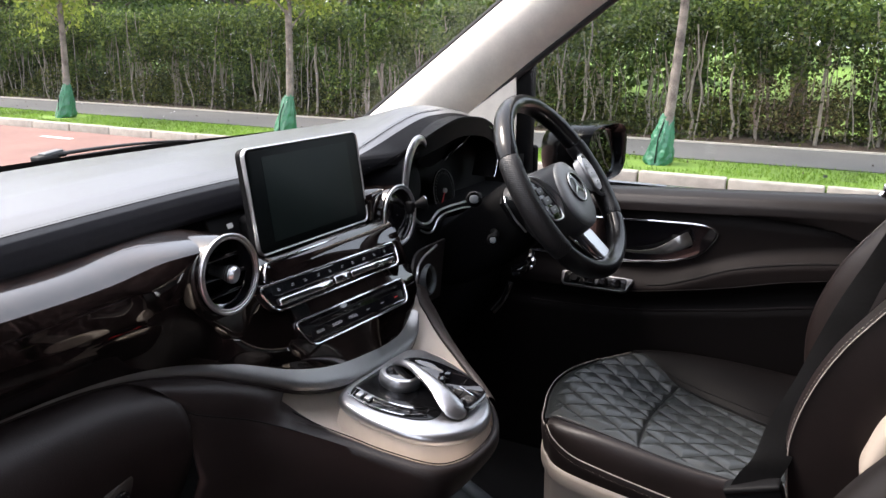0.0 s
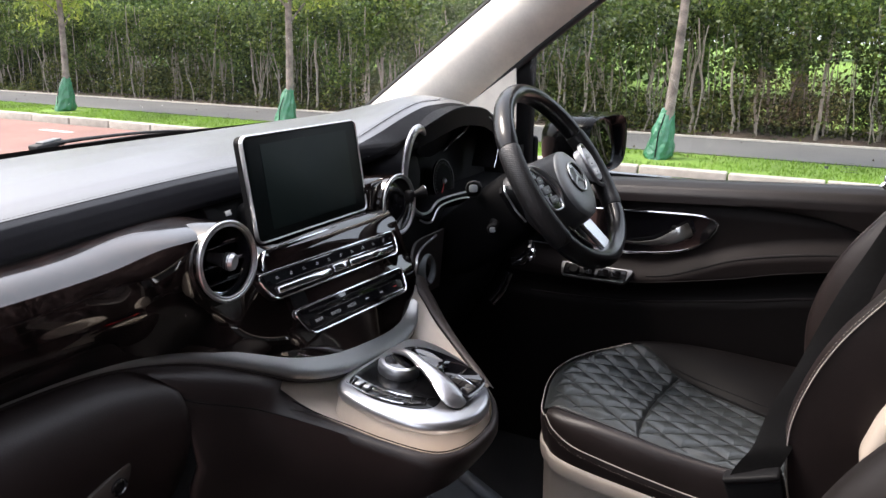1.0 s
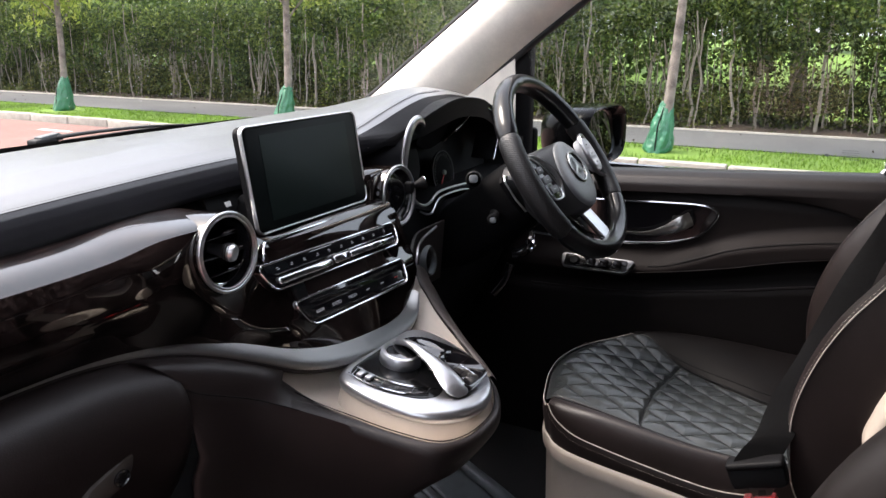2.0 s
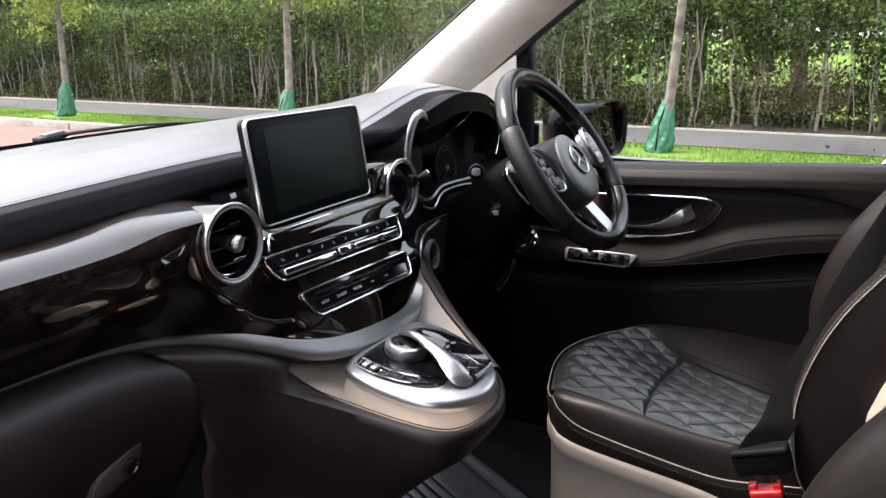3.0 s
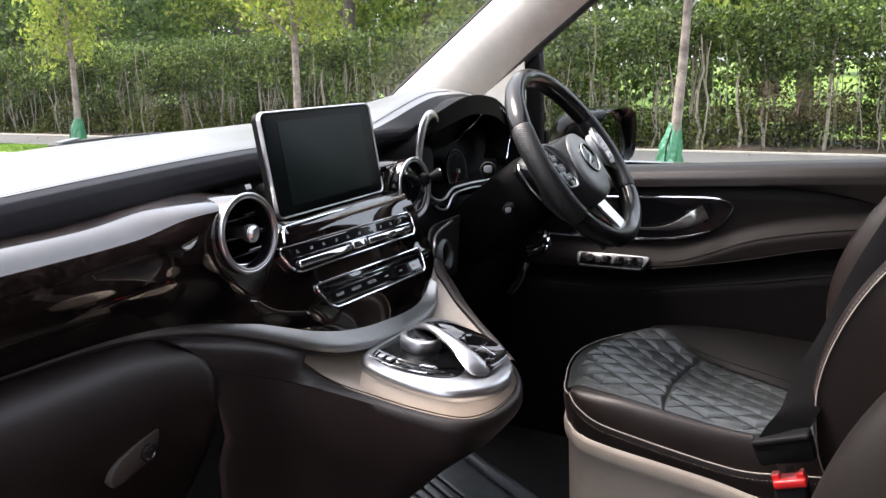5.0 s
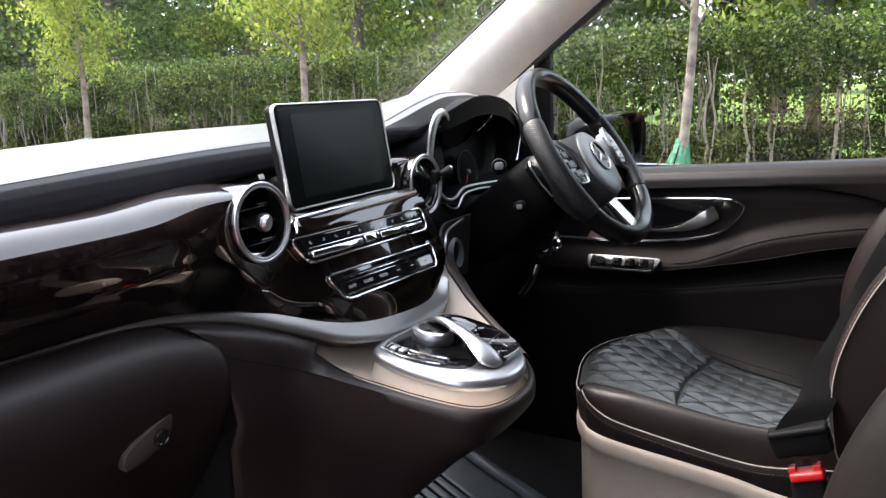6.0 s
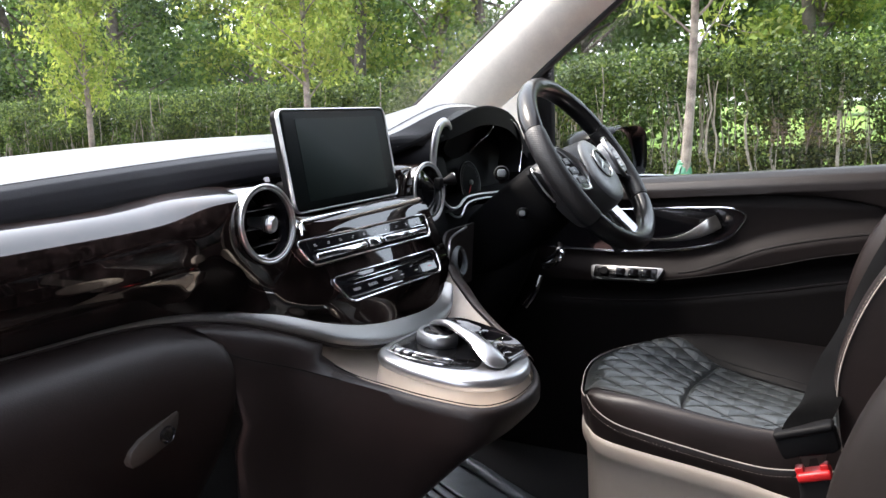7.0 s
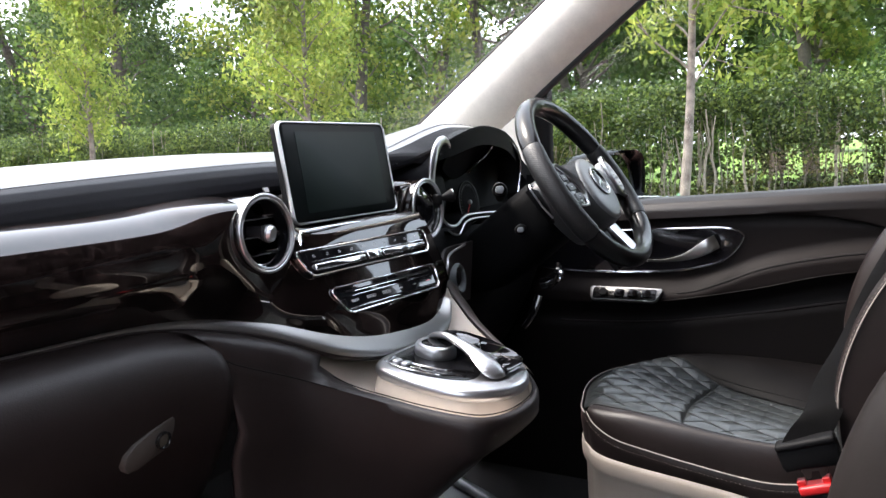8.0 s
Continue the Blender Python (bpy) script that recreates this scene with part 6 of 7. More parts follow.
def seams(v0, v1):
    """The sewn lines of the diamonds."""
    bm = bmesh.new()
    for sign in (1, -1):
        for k in range(-26, 36):
            run = []
            for i in range(260):
                v = v0 + (0.035 if v0 < 0.1 else 0.006) + (v1 - v0 - (0.042 if v0 < 0.1 else 0.012)) * i / 259
                y = -0.50 * v
                for _ in range(5):
                    x = SX + 0.054 * (k - sign * (y + 0.6) / 0.066)
                    y = -0.50 * v + FRONT_Y(x) * (1 - v) ** 3
                lo, hi = LEFT_X(-0.5 * v), RIGHT_X(-0.5 * v)
                s = (x - lo) / (hi - lo)
                if 0.035 < s < 0.965:
                    run.append(sitting(s, v) + Vector((0, 0, 0.0004)))
                else:
                    if len(run) > 3:
                        tube(run, 0.0005, n=4, bm=bm)
                    run = []
            if len(run) > 3:
                tube(run, 0.0005, n=4, bm=bm)
    return bm


for v0, v1, nm in ((0.004, 0.334, "front_insert"), (0.338, 0.98, "rear_insert")):
    part(nm, sheet(lambda v, s: quilt(s, v, v0, v1), span(v0, v1, 170 if v1 < 0.5 else 300), span(0, 1, 280)), QUILT, seat, "diamond-quilted perforated black leather", smooth=70)
for v0, v1 in ((0.004, 0.334), (0.338, 0.98)):
    part("quilt_seams", seams(v0, v1), SEAM, seat)
part("cross_seam", tube([sitting(s, 0.336) + Vector((0, 0, -0.003)) for s in span(0.01, 0.99, 30)], 0.0022, n=6), BLACK_SOFT, seat)

# piping: one run round the nose, one along each bolster
SIDE_PIPE = smooth_path([(.200, -.031, .852), (.186, -.048, .838), (.174, -.083, .824), (.168, -.135, .816), (.165, -.195, .808), (.164, -.25, .801), (.164, -.295, .798), (.165, -.34, .803), (.168, -.42, .815), (.175, -.52, .83)], 70)
FRONT_PIPE = [Vector((x, FRONT_Y(x) + 0.001, 0.8505 - 0.010 * step(0.36, 0.56, x))) for x in span(.200, .590, 60)]
FAR_PIPE = smooth_path([(.590, -.073, .8405), (.606, -.10, .832), (.620, -.15, .822), (.626, -.23, .812), (.627, -.34, .812), (.62, -.52, .83)], 50)


def bolster(p, t):
    """Console-side bolster: flat by the insert, rolling down to its piping."""
    ix = LEFT_X(p.y)
    iz = seat_z(ix, p.y)
    a = t * math.pi / 2
    x = ix + (p.x - ix) * math.sin(a) ** 0.85
    z = p.z + (iz - p.z) * math.cos(a) ** 0.75 + 0.009 * math.sin(math.pi * t) * step(-.03, -.12, p.y)
    return (x, p.y, z)


part("bolster", loft([[bolster(p, t) for t in span(0, 1, 22)] for p in SIDE_PIPE], closed=False), SEATBROWN, seat, "dark brown leather bolster", smooth=70)
part("bolster_seam", tube([Vector(bolster(p, 0.13)) + Vector((0, 0, 0.0002)) for p in SIDE_PIPE[3:]], 0.0009, n=6), BLACK_SOFT, seat)
CREST = curve_of([-.55, -.42, -.355, -.297, -.228, -.166, -.102, -.075, -.05], [.848, .848, .849, .852, .855, .855, .853, .851, .849])


def far_bolster(p, t):
    y = p.y + 0.0
    ix = RIGHT_X(y) - 0.003
    iz, c = seat_z(ix, y) - dip(1, ix, y) - 0.005, CREST(y)
    k = min(1.0, t / 0.62)
    if t < 0.62:
        return (ix + (p.x - 0.030 - ix) * k, y, iz + (c - iz) * math.sin(k * math.pi / 2) ** 0.9)
    a = (t - 0.62) / 0.38 * math.pi / 2
    return (p.x - 0.030 + 0.030 * math.sin(a), y, p.z + (c - p.z) * math.cos(a))


# brown bolster like the other, its shade put into the darker colour
part("bolster", loft([[far_bolster(p, t) for t in span(0, 1, 26)] for p in FAR_PIPE], closed=False), SEATSHADE, seat, "dark brown leather bolster", smooth=70)
part("bolster_seam", tube([Vector(far_bolster(p, 0.03)) + Vector((0, 0, 0.001)) for p in FAR_PIPE], 0.0020, n=6), BLACK_SOFT, seat)
part("bolster_seam", tube([Vector(far_bolster(p, 0.10)) + Vector((0, 0, 0.0003)) for p in FAR_PIPE[2:]], 0.0007, n=6), BLACK_SOFT, seat)
rim_path = SIDE_PIPE[::-1] + FRONT_PIPE[1:-1] + FAR_PIPE
PLINTH_Z = curve_of([-.52, -.308, -.269, -.187, -.1, -.041, -.026, .02], [.735, .764, .773, .783, .790, .796, .802, .804])


def out_of(p, k):
    """Moves a point of the seat's outline outwards, level."""
    d = Vector((p.x - SX, (p.y + 0.20) * 0.9, 0))
    if p.y < -0.12:
        d.y *= 0.2
    return p + d.normalized() * k


part("side_band", loft([rim_path, [out_of(p, 0.002) - Vector((0, 0, 0.004)) for p in rim_path], [out_of(p, 0.003) - Vector((0, 0, 0.016)) for p in rim_path],
                        [Vector((q.x, q.y, PLINTH_Z(q.y) - 0.004)) for q in (out_of(p, -0.002) for p in rim_path)]], closed=False), SEATBROWN, seat, smooth=70)
for run in (SIDE_PIPE, FRONT_PIPE, FAR_PIPE):
    part("piping", tube([out_of(p, 0.0020) for p in run], 0.0009, n=8), STITCH, seat, "pale piping")
part("stitching", dashes([out_of(p, 0.0034) - Vector((0, 0, 0.0095)) for p in SIDE_PIPE], 0.0026, 0.0034, 0.00017), STITCH, seat, "pale stitches")
# beige plinth with a soft raised border
rings = []
for k, dz in ((-0.03, 0.0), (-0.004, 0.0), (0.001, -0.003), (0.002, -0.010), (0.001, -0.024), (-0.001, -0.030), (-0.0065, -0.038)):
    rings.append([Vector((q.x, q.y, PLINTH_Z(q.y) + dz)) for q in (out_of(p, k) for p in rim_path)])
for k, z in ((-0.0085, 0.69), (-0.010, 0.62), (-0.014, 0.54), (-0.016, 0.50)):
    rings.append([Vector((q.x, q.y, z)) for q in (out_of(p, k) for p in rim_path)])
part("plinth", loft(rings, closed=False), SEATBEIGE, seat, "beige plastic seat base", smooth=60)


wing_y = curve_of([.80, .83, .885, .943, 1.018, 1.075, 1.124, 1.20, 1.30, 1.44], [-.400, -.385, -.375, -.373, -.391, -.417, -.450, -.505, -.585, -.70])


def rest(u, v, depth):
    """The backrest: u across, v up; depth 0 front, 1 back shell."""
    half = 0.232 + 0.018 * math.sin(math.pi * min(1, v * 1.1)) - 0.07 * step(0.7, 1.0, v)
    a = abs(u)
    lean = -0.24 * v - 0.10 * v * v
    z = 0.800 + 0.635 * v - 0.03 * v * a
    k = step(0.42, 0.86, a)
    y = (-0.475 + lean) * (1 - k) + wing_y(z) * k - 0.006 * max(0, (a - 0.88) / 0.12) ** 2
    if depth:
        y = -0.475 + lean - 0.115 + 0.03 * a * a
    return Vector((SX + half * u, y, z))


part("backrest", sheet(lambda v, u: rest(u, v, 0), span(0, 1, 50), span(-1, 1, 60)), SEATBROWN, seat, "dark brown leather backrest", smooth=60)
part("back_insert", sheet(lambda v, u: rest(u * 0.50, 0.06 + 0.84 * v, 0) + Vector((0, 0.004 + 0.004 * (1 - math.exp(-9 * min(0.5 - abs(((u * 0.116) / 0.066 + (v * 0.52) / 0.052) % 1 - 0.5), 0.5 - abs(((u * 0.116) / 0.066 - (v * 0.52) / 0.052) % 1 - 0.5)))), 0)),
                        span(0, 1, 110), span(-1, 1, 70)), QUILT, seat, "diamond-quilted perforated black leather", smooth=60)
for sd in (-1, 1):
    ed = [rest(sd, v, 0) for v in span(0, 1, 50)]
    bk = [rest(sd, v, 1) for v in span(0, 1, 50)]
    mid_ = [a.lerp(b, 0.35) + Vector((sd * 0.012, 0, 0)) for a, b in zip(ed, bk)]
    mid2 = [a.lerp(b, 0.70) + Vector((sd * 0.012, 0, 0)) for a, b in zip(ed, bk)]
    part("side_panel", loft([ed, mid_, [a.lerp(b, 0.62) + Vector((sd * 0.013, 0, 0)) for a, b in zip(ed, bk)]], closed=False), SEATBROWN, seat, smooth=60)
    part("back_shell", loft([[a.lerp(b, 0.60) + Vector((sd * 0.015, 0, 0)) for a, b in zip(ed, bk)], mid2, bk], closed=False), SEATBEIGE, seat, "beige backrest shell", smooth=60)
    part("piping", tube([p + Vector((sd * 0.001, 0.001, 0)) for p in ed], 0.0009, n=8), STITCH, seat, "pale piping")
    part("stitching", dashes([p + Vector((-sd * 0.008, 0.0035, 0)) for p in ed], 0.0036, 0.003, 0.0003), STITCH, seat, "pale stitches")
part("back_shell", sheet(lambda v, u: rest(u, v, 1), span(0, 1, 20), span(-1, 1, 16)), SEATBEIGE, seat, "beige backrest shell", smooth=60)
part("top_roll", loft([[rest(u, 1, 0) for u in span(-1, 1, 24)], [rest(u, 1, 0).lerp(rest(u, 1, 1), 0.5) + Vector((0, 0, 0.03)) for u in span(-1, 1, 24)], [rest(u, 1, 1) for u in span(-1, 1, 24)]], closed=False), SEATBROWN, seat, smooth=60)

# beige armrest folded against the console side of the backrest
rest_m = Matrix(((0, 0, -1, 0.100), (-1, 0, 0, 0), (0, 1, 0, 0), (0, 0, 0, 1)))
rest_o = smooth_path([(.459, .930, 0), (.464, .970, 0), (.480, 1.012, 0), (.515, 1.050, 0), (.575, 1.075, 0), (.640, 1.060, 0), (.660, .990, 0), (.625, .915, 0), (.560, .880, 0), (.490, .885, 0)], 48, closed=True)
part("armrest", prism([(p.x, p.y) for p in rest_o], 0.055, rest_m, 0.016, 5), SEATBEIGE, seat, "beige leather armrest", smooth=60)

# ---- seat belt ----
belt = thing("seat_belt", (0.12, -0.36, 0.72), "black seat belt fastened in a red buckle", "seat belt")
web = smooth_path([(.122, -.348, .880), (.145, -.362, .912), (.195, -.372, .934), (.280, -.395, .975), (.380, -.427, 1.034), (.480, -.464, 1.103), (.600, -.56, 1.25), (.700, -.76, 1.46)], 50)
wdir = Vector((0.25, -0.93, 0.18)).normalized()
bm = loft([[p - wdir * (0.0235 + 0.006 * step(0.12, 0.0, k / 49)) + Vector((0, 0.004, 0.004 * math.sin(k * 0.5))), p + Vector((0, 0.006, 0.004)), p + wdir * 0.0235] for k, p in enumerate(web)], closed=False)
bmesh.ops.solidify(bm, geom=bm.faces[:], thickness=0.0016)
part("webbing", bm, BELT, belt, "black woven webbing", smooth=60)
tm_ = Matrix(((0, 0, -1, 0.108), (-1, 0, 0, 0), (0, 1, 0, 0), (0, 0, 0, 1)))
part("tongue", prism([(.310, .861), (.311, .868), (.372, .890), (.378, .887), (.385, .864), (.380, .858), (.364, .852), (.340, .845), (.322, .838), (.317, .844)], 0.018, tm_, 0.004, 3), BLACK_SOFT, belt, "black plastic tongue")
part("tongue_bar", rbox((0.026, 0.072, 0.010), 0.004, pose(.118, -.342, .879, -20, 0, 0)), BLACK_SOFT, belt)
part("tongue_plate", prism([(.339, .840), (.343, .850), (.366, .858), (.370, .852), (.367, .840), (.362, .836), (.360, .845), (.350, .842), (.350, .833), (.345, .830)], 0.004, tm_ @ Matrix.Translation((0, 0, -0.008)), 0.001), TAUPE, belt, "grey tongue plate")
bk = part("buckle", rbox((0.028, 0.042, 0.100), 0.008, pose(.122, -.366, .772, -10, 0, 0)), BLACK_SOFT, belt, "black buckle body")
part("release", rbox((0.025, 0.041, 0.012), 0.0035, pose(.118, -.357, .822, -19, 0, 0)), REDPLASTIC, bk, "red release button")
for dy in (-0.015, 0.015):
    part("guide", rbox((0.014, 0.010, 0.009), 0.0015, pose(.118, -.356, .824, -19) @ Matrix.Translation((0, dy, 0.006))), REDPLASTIC, bk)

# ---- passenger's seat ----
ps = thing("passenger_seat", (-0.449, -0.3, 0.50), "brown leather passenger seat", "seat")
PX = -0.449


def prest(u, v, depth=0):
    p = rest(u, v, depth)
    return Vector((PX + 0.004 + (p.x - SX), p.y - 0.005, p.z))


part("backrest", sheet(lambda v, u: prest(u, v), span(0, 1, 40), span(-1, 1, 50)), TAUPE_L, ps, "brown leather backrest", smooth=60)
part("back_shell", loft([[prest(u, v, 1) for u in span(-1, 1, 16)] for v in span(0, 1, 16)], closed=False), SEATBEIGE, ps, smooth=60)
for sd in (-1, 1):
    part("side_panel", loft([[prest(sd, v).lerp(prest(sd, v, 1), k) + Vector((sd * 0.012 * math.sin(math.pi * k), 0, 0)) for v in span(0, 1, 30)] for k in (0, 0.3, 0.6, 1)], closed=False), TAUPE_L, ps, smooth=60)
part("cushion", rbox((0.47, 0.50, 0.10), 0.035, pose(PX, -0.26, 0.79)), SEATBROWN, ps, "dark brown leather cushion")
part("plinth", rbox((0.44, 0.48, 0.25), 0.02, pose(PX, -0.27, 0.625)), SEATBEIGE, ps, "beige plastic seat base")

# ---- driver's door ----
door = thing("car_door", (0.80, -0.25, 0.45), "dark brown leather car door panel with silver trims", "car door")
Y0, Y1 = 0.46, -1.00


def sill_z(y):
    return 1.1405 - 0.056 * y if y < 0.05 else 1.1377


arm_z = curve_of([-1.0, -.55, -.432, -.319, -.218, -.150, -.09, 0.0, 0.15, 0.45], [1.053, 1.053, 1.045, 1.028, 1.003, .974, .953, .946, .944, .944])
arm_low = curve_of([-1.0, -.55, -.409, -.323, -.223, -.12, -.033, 0.1, 0.45], [1.020, 1.020, 1.010, .995, .969, .947, .932, .920, .918])
pocket_z = curve_of([-1.0, -.405, -.226, .001, .45], [.956, .950, .916, .880, .868])
POCK = smooth_path([(.30, 1.060, 0), (.18, 1.071, 0), (.055, 1.077, 0), (-.08, 1.083, 0), (-.155, 1.084, 0), (-.186, 1.073, 0), (-.180, 1.050, 0), (-.152, 1.020, 0), (-.10, 1.001, 0), (-.01, .989, 0), (.12, .985, 0), (.25, .992, 0), (.32, 1.02, 0)], 110, closed=True)


def door_x(y, z):
    x = 0.722
    a, l = arm_z(y), arm_low(y)
    swell = step(0.10, -0.05, y - 0.10) * 0.5 + 0.5
    x -= 0.024 * swell * step(a + 0.030, a - 0.012, z) * (1 - step(l + 0.004, l - 0.030, z))
    x -= 0.010 * step(pocket_z(y) + 0.004, pocket_z(y) - 0.006, z)
    x += 0.006 * step(1.085, 1.108, z)
    return x


def inside(y, z):
    hit, n = False, len(POCK)
    for i in range(n):
        a, b = POCK[i], POCK[i - 1]
        if (a.y > z) != (b.y > z) and y < (b.x - a.x) * (z - a.y) / (b.y - a.y) + a.x:
            hit = not hit
    return hit


seam_z = curve_of([-1.0, -.60, -.50, -.437, -.35, -.209, .014, .45], [.96, .98, 1.04, 1.082, 1.106, 1.113, 1.106, 1.10])
bm = sheet(lambda y, k: (door_x(y, arm_low(y) + (1.112 - arm_low(y)) * k), y, arm_low(y) + (1.112 - arm_low(y)) * k), span(Y0, Y1, 300), span(0, 1, 60))
bmesh.ops.delete(bm, geom=[f for f in bm.faces if inside(f.calc_center_median().y, f.calc_center_median().z)], context="FACES")
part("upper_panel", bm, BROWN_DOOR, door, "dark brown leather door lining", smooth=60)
# below the armrest the lining's colour carries the shade
part("lower_panel", sheet(lambda y, k: (door_x(y, arm_low(y) * k + 0.50 * (1 - k)), y, arm_low(y) * k + 0.50 * (1 - k)), span(Y0, Y1, 160), span(0, 1, 60)), DOORLOW, door, "lower door lining, darkened as shade", smooth=60)
# padded capping under the window, with a folded seam below it


def cap(y, a):
    pts = [(0.772, 0.0), (0.752, 0.004), (0.732, 0.002), (0.716, -0.008), (0.707, -0.022), (0.706, -0.038)]
    n = len(pts)
    zs_, zb = sill_z(y), seam_z(y)
    if a <= 0.6:
        s = a / 0.6 * (n - 1)
        i = min(int(s), n - 2)
        x = pts[i][0] + (pts[i + 1][0] - pts[i][0]) * (s - i)
        z = zs_ + pts[i][1] + (pts[i + 1][1] - pts[i][1]) * (s - i)
    else:
        k = (a - 0.6) / 0.4
        x = 0.706 + 0.006 * k + (0.012 * step(0.85, 1.0, k))
        z = zs_ - 0.038 + (zb - (zs_ - 0.038)) * k
    return (x, y, z)


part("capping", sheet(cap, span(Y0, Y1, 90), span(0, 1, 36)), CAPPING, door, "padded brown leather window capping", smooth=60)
part("arm_seam", tube([(door_x(y, arm_z(y)) - 0.001, y, arm_z(y)) for y in span(-0.06, -0.98, 70)], 0.0011, n=6), BLACK_SOFT, door)
part("arm_stitching", dashes([(door_x(y, arm_z(y) + 0.003) - 0.0012, y, arm_z(y) + 0.003) for y in span(-0.10, -0.98, 70)], 0.003, 0.002, 0.00022), STITCH_D, door, "fine stitches")
part("arm_edge", tube([(door_x(y, arm_low(y)) - 0.001, y, arm_low(y)) for y in span(0.0, -0.98, 80)], 0.0006, n=6), TAUPE_L, door)
part("pocket_edge", tube([(door_x(y, pocket_z(y)) - 0.001, y, pocket_z(y)) for y in span(0.2, -0.98, 80)], 0.003, n=6), BROWN_DOOR, door)
# handle recess: glossy dish, chrome edge, pull lever
dish = [[(0.722 + d, q.x + (pcy - q.x) * k, q.y + (1.035 - q.y) * k) for q in POCK] for pcy in (0.06,) for d, k in ((0.0, -0.01), (0.014, 0.03), (0.030, 0.12), (0.034, 0.4), (0.034, 0.9))]
part("handle_recess", loft(dish), GLOSS, door, "glossy black handle recess", smooth=50)
part("recess_trim", tube([(0.7205, q.x, q.y) for q in POCK], 0.0026, n=8, closed=True, up=(1, 0, 0)), CHROME, door, "thin chrome edge")
lv = smooth_path([(.722, .02, 1.013), (.704, -.03, 1.016), (.694, -.07, 1.024), (.690, -.10, 1.036), (.692, -.124, 1.050), (.706, -.138, 1.058)], 30)
part("pull_lever", tube(lv, 0.0034, 0.0125, n=14, up=(0, .35, 1), taper=[0.22 + 0.95 * step(0.15, 0.85, k / 29) for k in range(30)]), SATIN, door, "satin silver pull lever")
part("lever_back", rbox((0.016, 0.045, 0.026), 0.006, pose(.725, -.120, 1.046)), BLACK_SOFT, door)
# window switches
sx = Matrix.Translation((0.690, 0.047, 0.944)) @ pose(0, 0, 0, 0, -52, 0) @ pose(0, 0, 0, 0, 0, 0)
plate = [(x, y) for x, y in rounded(0.032, 0.150, 0.008)]
plate = [(x, y - 0.010 * (x / 0.02) * (1 if y < 0 else -0.4)) for x, y in plate]
sp = part("switch_plate", prism(plate, 0.010, sx, 0.002), DIMSILVER, door, "satin silver window switch plate")
part("switch_bed", prism(rounded(0.027, 0.136, 0.005), 0.002, sx @ Matrix.Translation((0, 0, 0.0012)), 0.0005), FIELD, sp)
for k, yy in enumerate((0.045, 0.010, -0.018, -0.046)):
    if k == 0:
        part("mirror_knob", lathe([(0.0095, 0), (0.0100, 0.003), (0.0085, 0.006), (0.001, 0.006)], sx @ Matrix.Translation((0, yy, 0.001)), n=24), BLACK_SOFT, sp, "round mirror switch")
    else:
        part("switch", rbox((0.018, 0.020, 0.008), 0.0025, sx @ Matrix.Translation((0, yy, 0.003)) @ pose(0, 0, 0, 14)), FIELD, sp)
        part("switch_edge", rbox((0.016, 0.0025, 0.002), 0.0008, sx @ Matrix.Translation((0, yy + 0.006, 0.0075))), CHROME, sp)
# lock pin at the rear of the capping
part("lock_pin", lathe([(0.012, 0.0), (0.0125, 0.004), (0.008, 0.009), (0.0055, 0.011), (0.0055, 0.022), (0.004, 0.025), (0.001, 0.025)], pose(.745, -.468, sill_z(-.468) + 0.002), n=28), CHROME, door, "chrome lock pin in black collar")
# glass, frame and outer skin
wn2 = part("window_glass", sheet(lambda y, z: (0.775 - 0.10 * (z - 1.15), y, z), span(0.24, -0.64, 6), span(1.13, 1.80, 6)), SIDE, door, "clear side window")
wn2.visible_shadow = False
q2 = part("quarter_glass", sheet(lambda y, z: (0.780 - 0.06 * (z - 1.15), y, z), span(0.50, 0.28, 4), span(1.13, 1.50, 4)), SIDE, door, "small fixed quarter glass")
q2.visible_shadow = False
for k in range(5):
    part("glass_print", rbox((0.0004, 0.030 - 0.004 * (k % 3), 0.0007), 0, pose(0.772, -0.405, 1.188 + 0.0042 * k)), MATRUBBER, door, "small faint print")
part("glass_print", rbox((0.0004, 0.007, 0.005), 0, pose(0.772, -0.365, 1.194)), MATRUBBER, door, "small faint print")
part("glass_seal", tube([(0.767, y, sill_z(y) - 0.003) for y in span(0.44, -0.98, 30)], 0.005, n=8), RUBBER, door, "black glass seal")
part("outer_skin", sheet(lambda y, z: (0.80 + 0.06 * step(1.17, 0.9, z) - 0.05 * step(0.7, 0.42, z), y, z), span(0.50, -1.0, 8), span(0.40, 1.145, 14), 0.01), BODY, door, "black painted outer skin")
part("front_edge", sheet(lambda u, z: (0.72 + 0.10 * u, 0.462, z), span(0, 1, 3), span(0.45, 1.13, 4), 0.01), BODY, door)
part("speaker_panel", sheet(lambda u, v: (0.700 + 0.03 * math.sin(math.pi * v), 0.36 + 0.10 * u, 1.08 + 0.14 * v * (1 - 0.55 * u)), span(0, 1, 8), span(0, 1, 8), 0.004), BROWN_DOOR, door)

# ---- door mirror ----
wm = thing("wing_mirror", (0.93, 0.20, 1.12), "black wing mirror on the driver's door", "wing mirror")
mm = Matrix.Translation((1.0, 0.165, 1.178)) @ pose(0, 0, 0, 0, 0, -6)


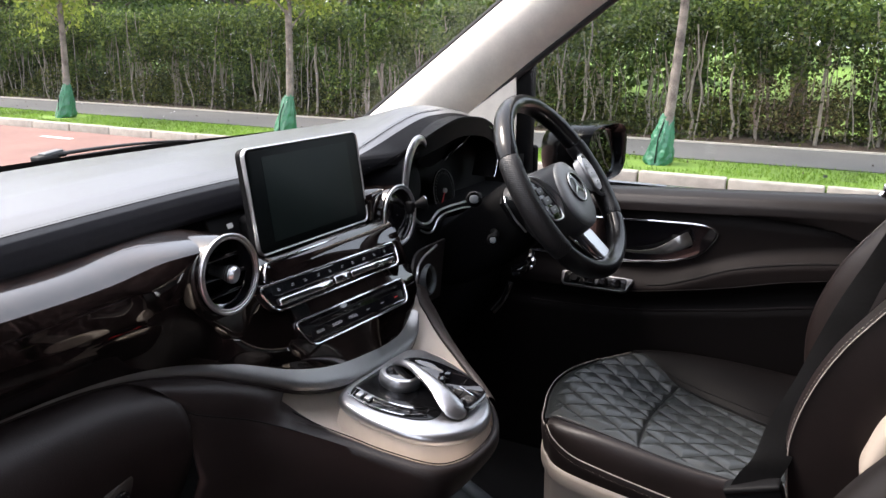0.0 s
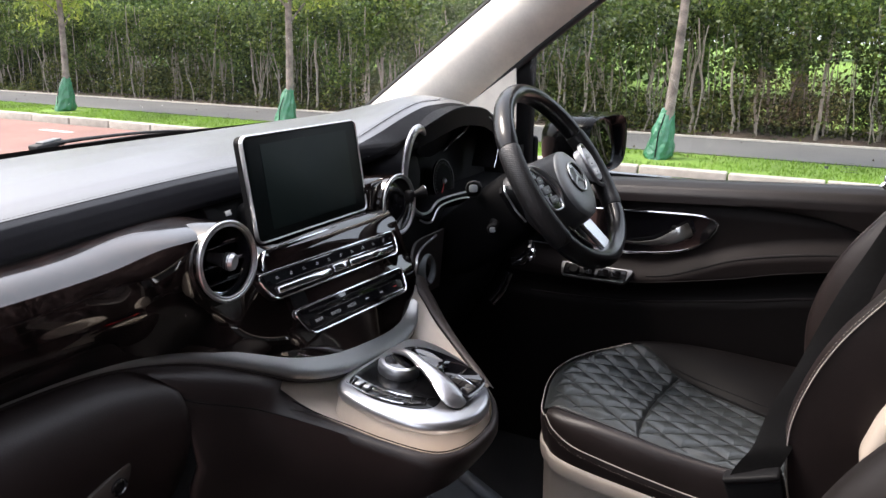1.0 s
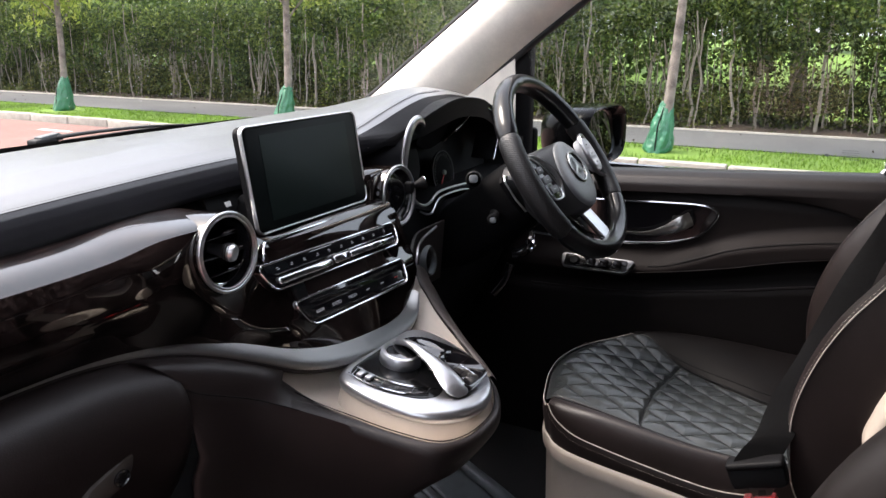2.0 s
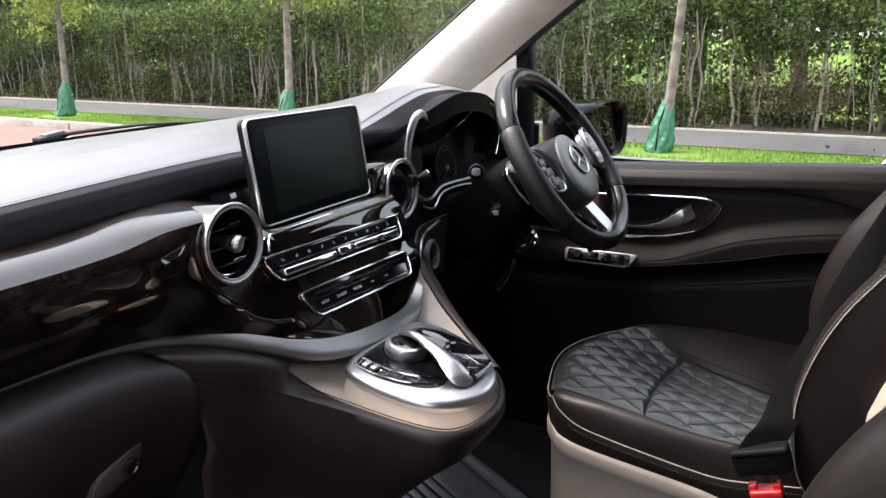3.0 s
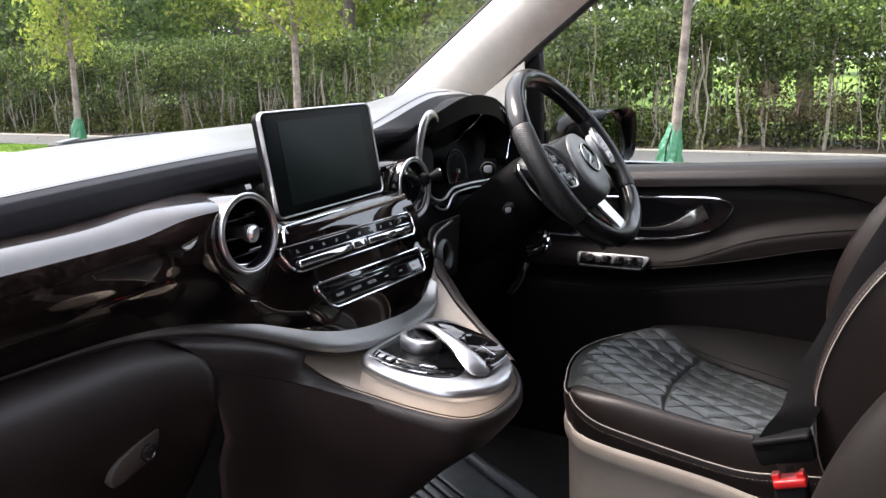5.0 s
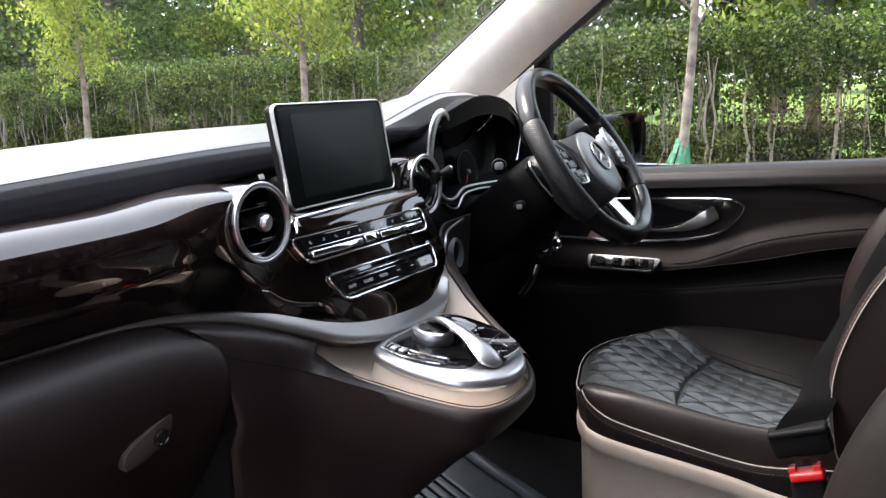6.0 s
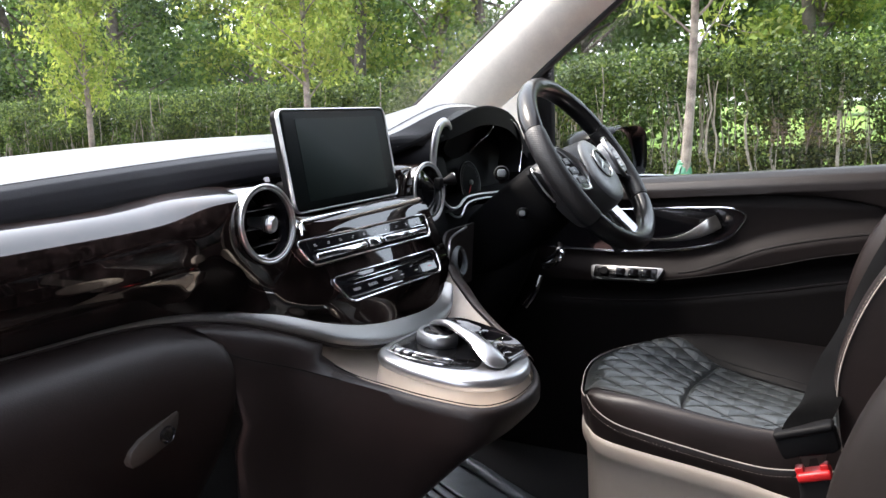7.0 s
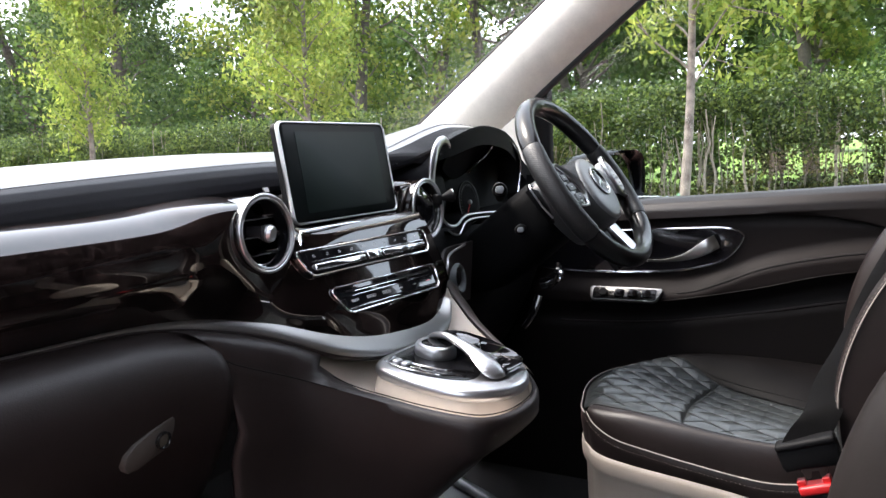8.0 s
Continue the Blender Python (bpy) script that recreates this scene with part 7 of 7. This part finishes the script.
def oval(k, s, yy, dx=0.0):
    return [mm @ Vector((dx + 0.128 * s * math.copysign(abs(math.cos(b)) ** 0.55, math.cos(b)), yy, 0.072 * s * math.copysign(abs(math.sin(b)) ** 0.6, math.sin(b)))) for b in (2 * math.pi * j / 56 for j in range(56))]


rings = [oval(0, s, yy, dx) for s, yy, dx in ((0.80, -0.020, -0.012), (0.84, -0.036, -0.010), (0.95, -0.046, -0.004), (1.0, -0.040, 0), (1.01, -0.02, 0), (0.99, 0.02, 0.004), (0.93, 0.06, 0.010), (0.78, 0.095, 0.018), (0.50, 0.118, 0.024), (0.05, 0.125, 0.026))]
part("housing", loft(rings, caps=False), SHELL, wm, "black painted housing", smooth=60)
part("mirror_glass", loft([[mm @ (q + Vector((0, 0.10 * q.z, 0))) for q in (mm.inverted() @ p for p in oval(0, s, -0.024, -0.012))] for s in (0.83, 0.02)], caps=False), MIRROR, wm, "mirror glass")
part("arm", rbox((0.12, 0.06, 0.035), 0.012, pose(0.87, 0.20, 1.115)), BLACK_SOFT, wm, "black arm")
part("sail", rbox((0.02, 0.14, 0.10), 0.008, pose(0.80, 0.30, 1.16)), BLACK_SOFT, wm, "black mounting triangle")


# ---- kerb stones ----
def kerb_stone():
    b = rbox((0.13, 0.895, 0.24), 0.018, seg=3)
    for v in b.verts:
        v.co += Vector((noise.noise(v.co * 9), 0, noise.noise(v.co * 7 + Vector((4, 0, 0))))) * 0.006
    me = bpy.data.meshes.new("kerb_stone")
    b.to_mesh(me)
    b.free()
    finish(me, KERB, 40)
    return me


kerb = thing("kerb", (KX - 0.05, 10, 0.0), "pale weathered kerb stones along the road", "kerb", kind="structure")
km = kerb_stone()
for k in range(36):
    o = new("kerb_stone", km)
    o.parent = kerb
    o.location = (rw.uniform(-0.006, 0.006), -15.3 + k * 0.915, rw.uniform(-0.004, 0.004))
    o.rotation_euler = (rw.uniform(-0.004, 0.004), 0.02 + rw.uniform(-0.01, 0.01), rw.uniform(-0.004, 0.004))
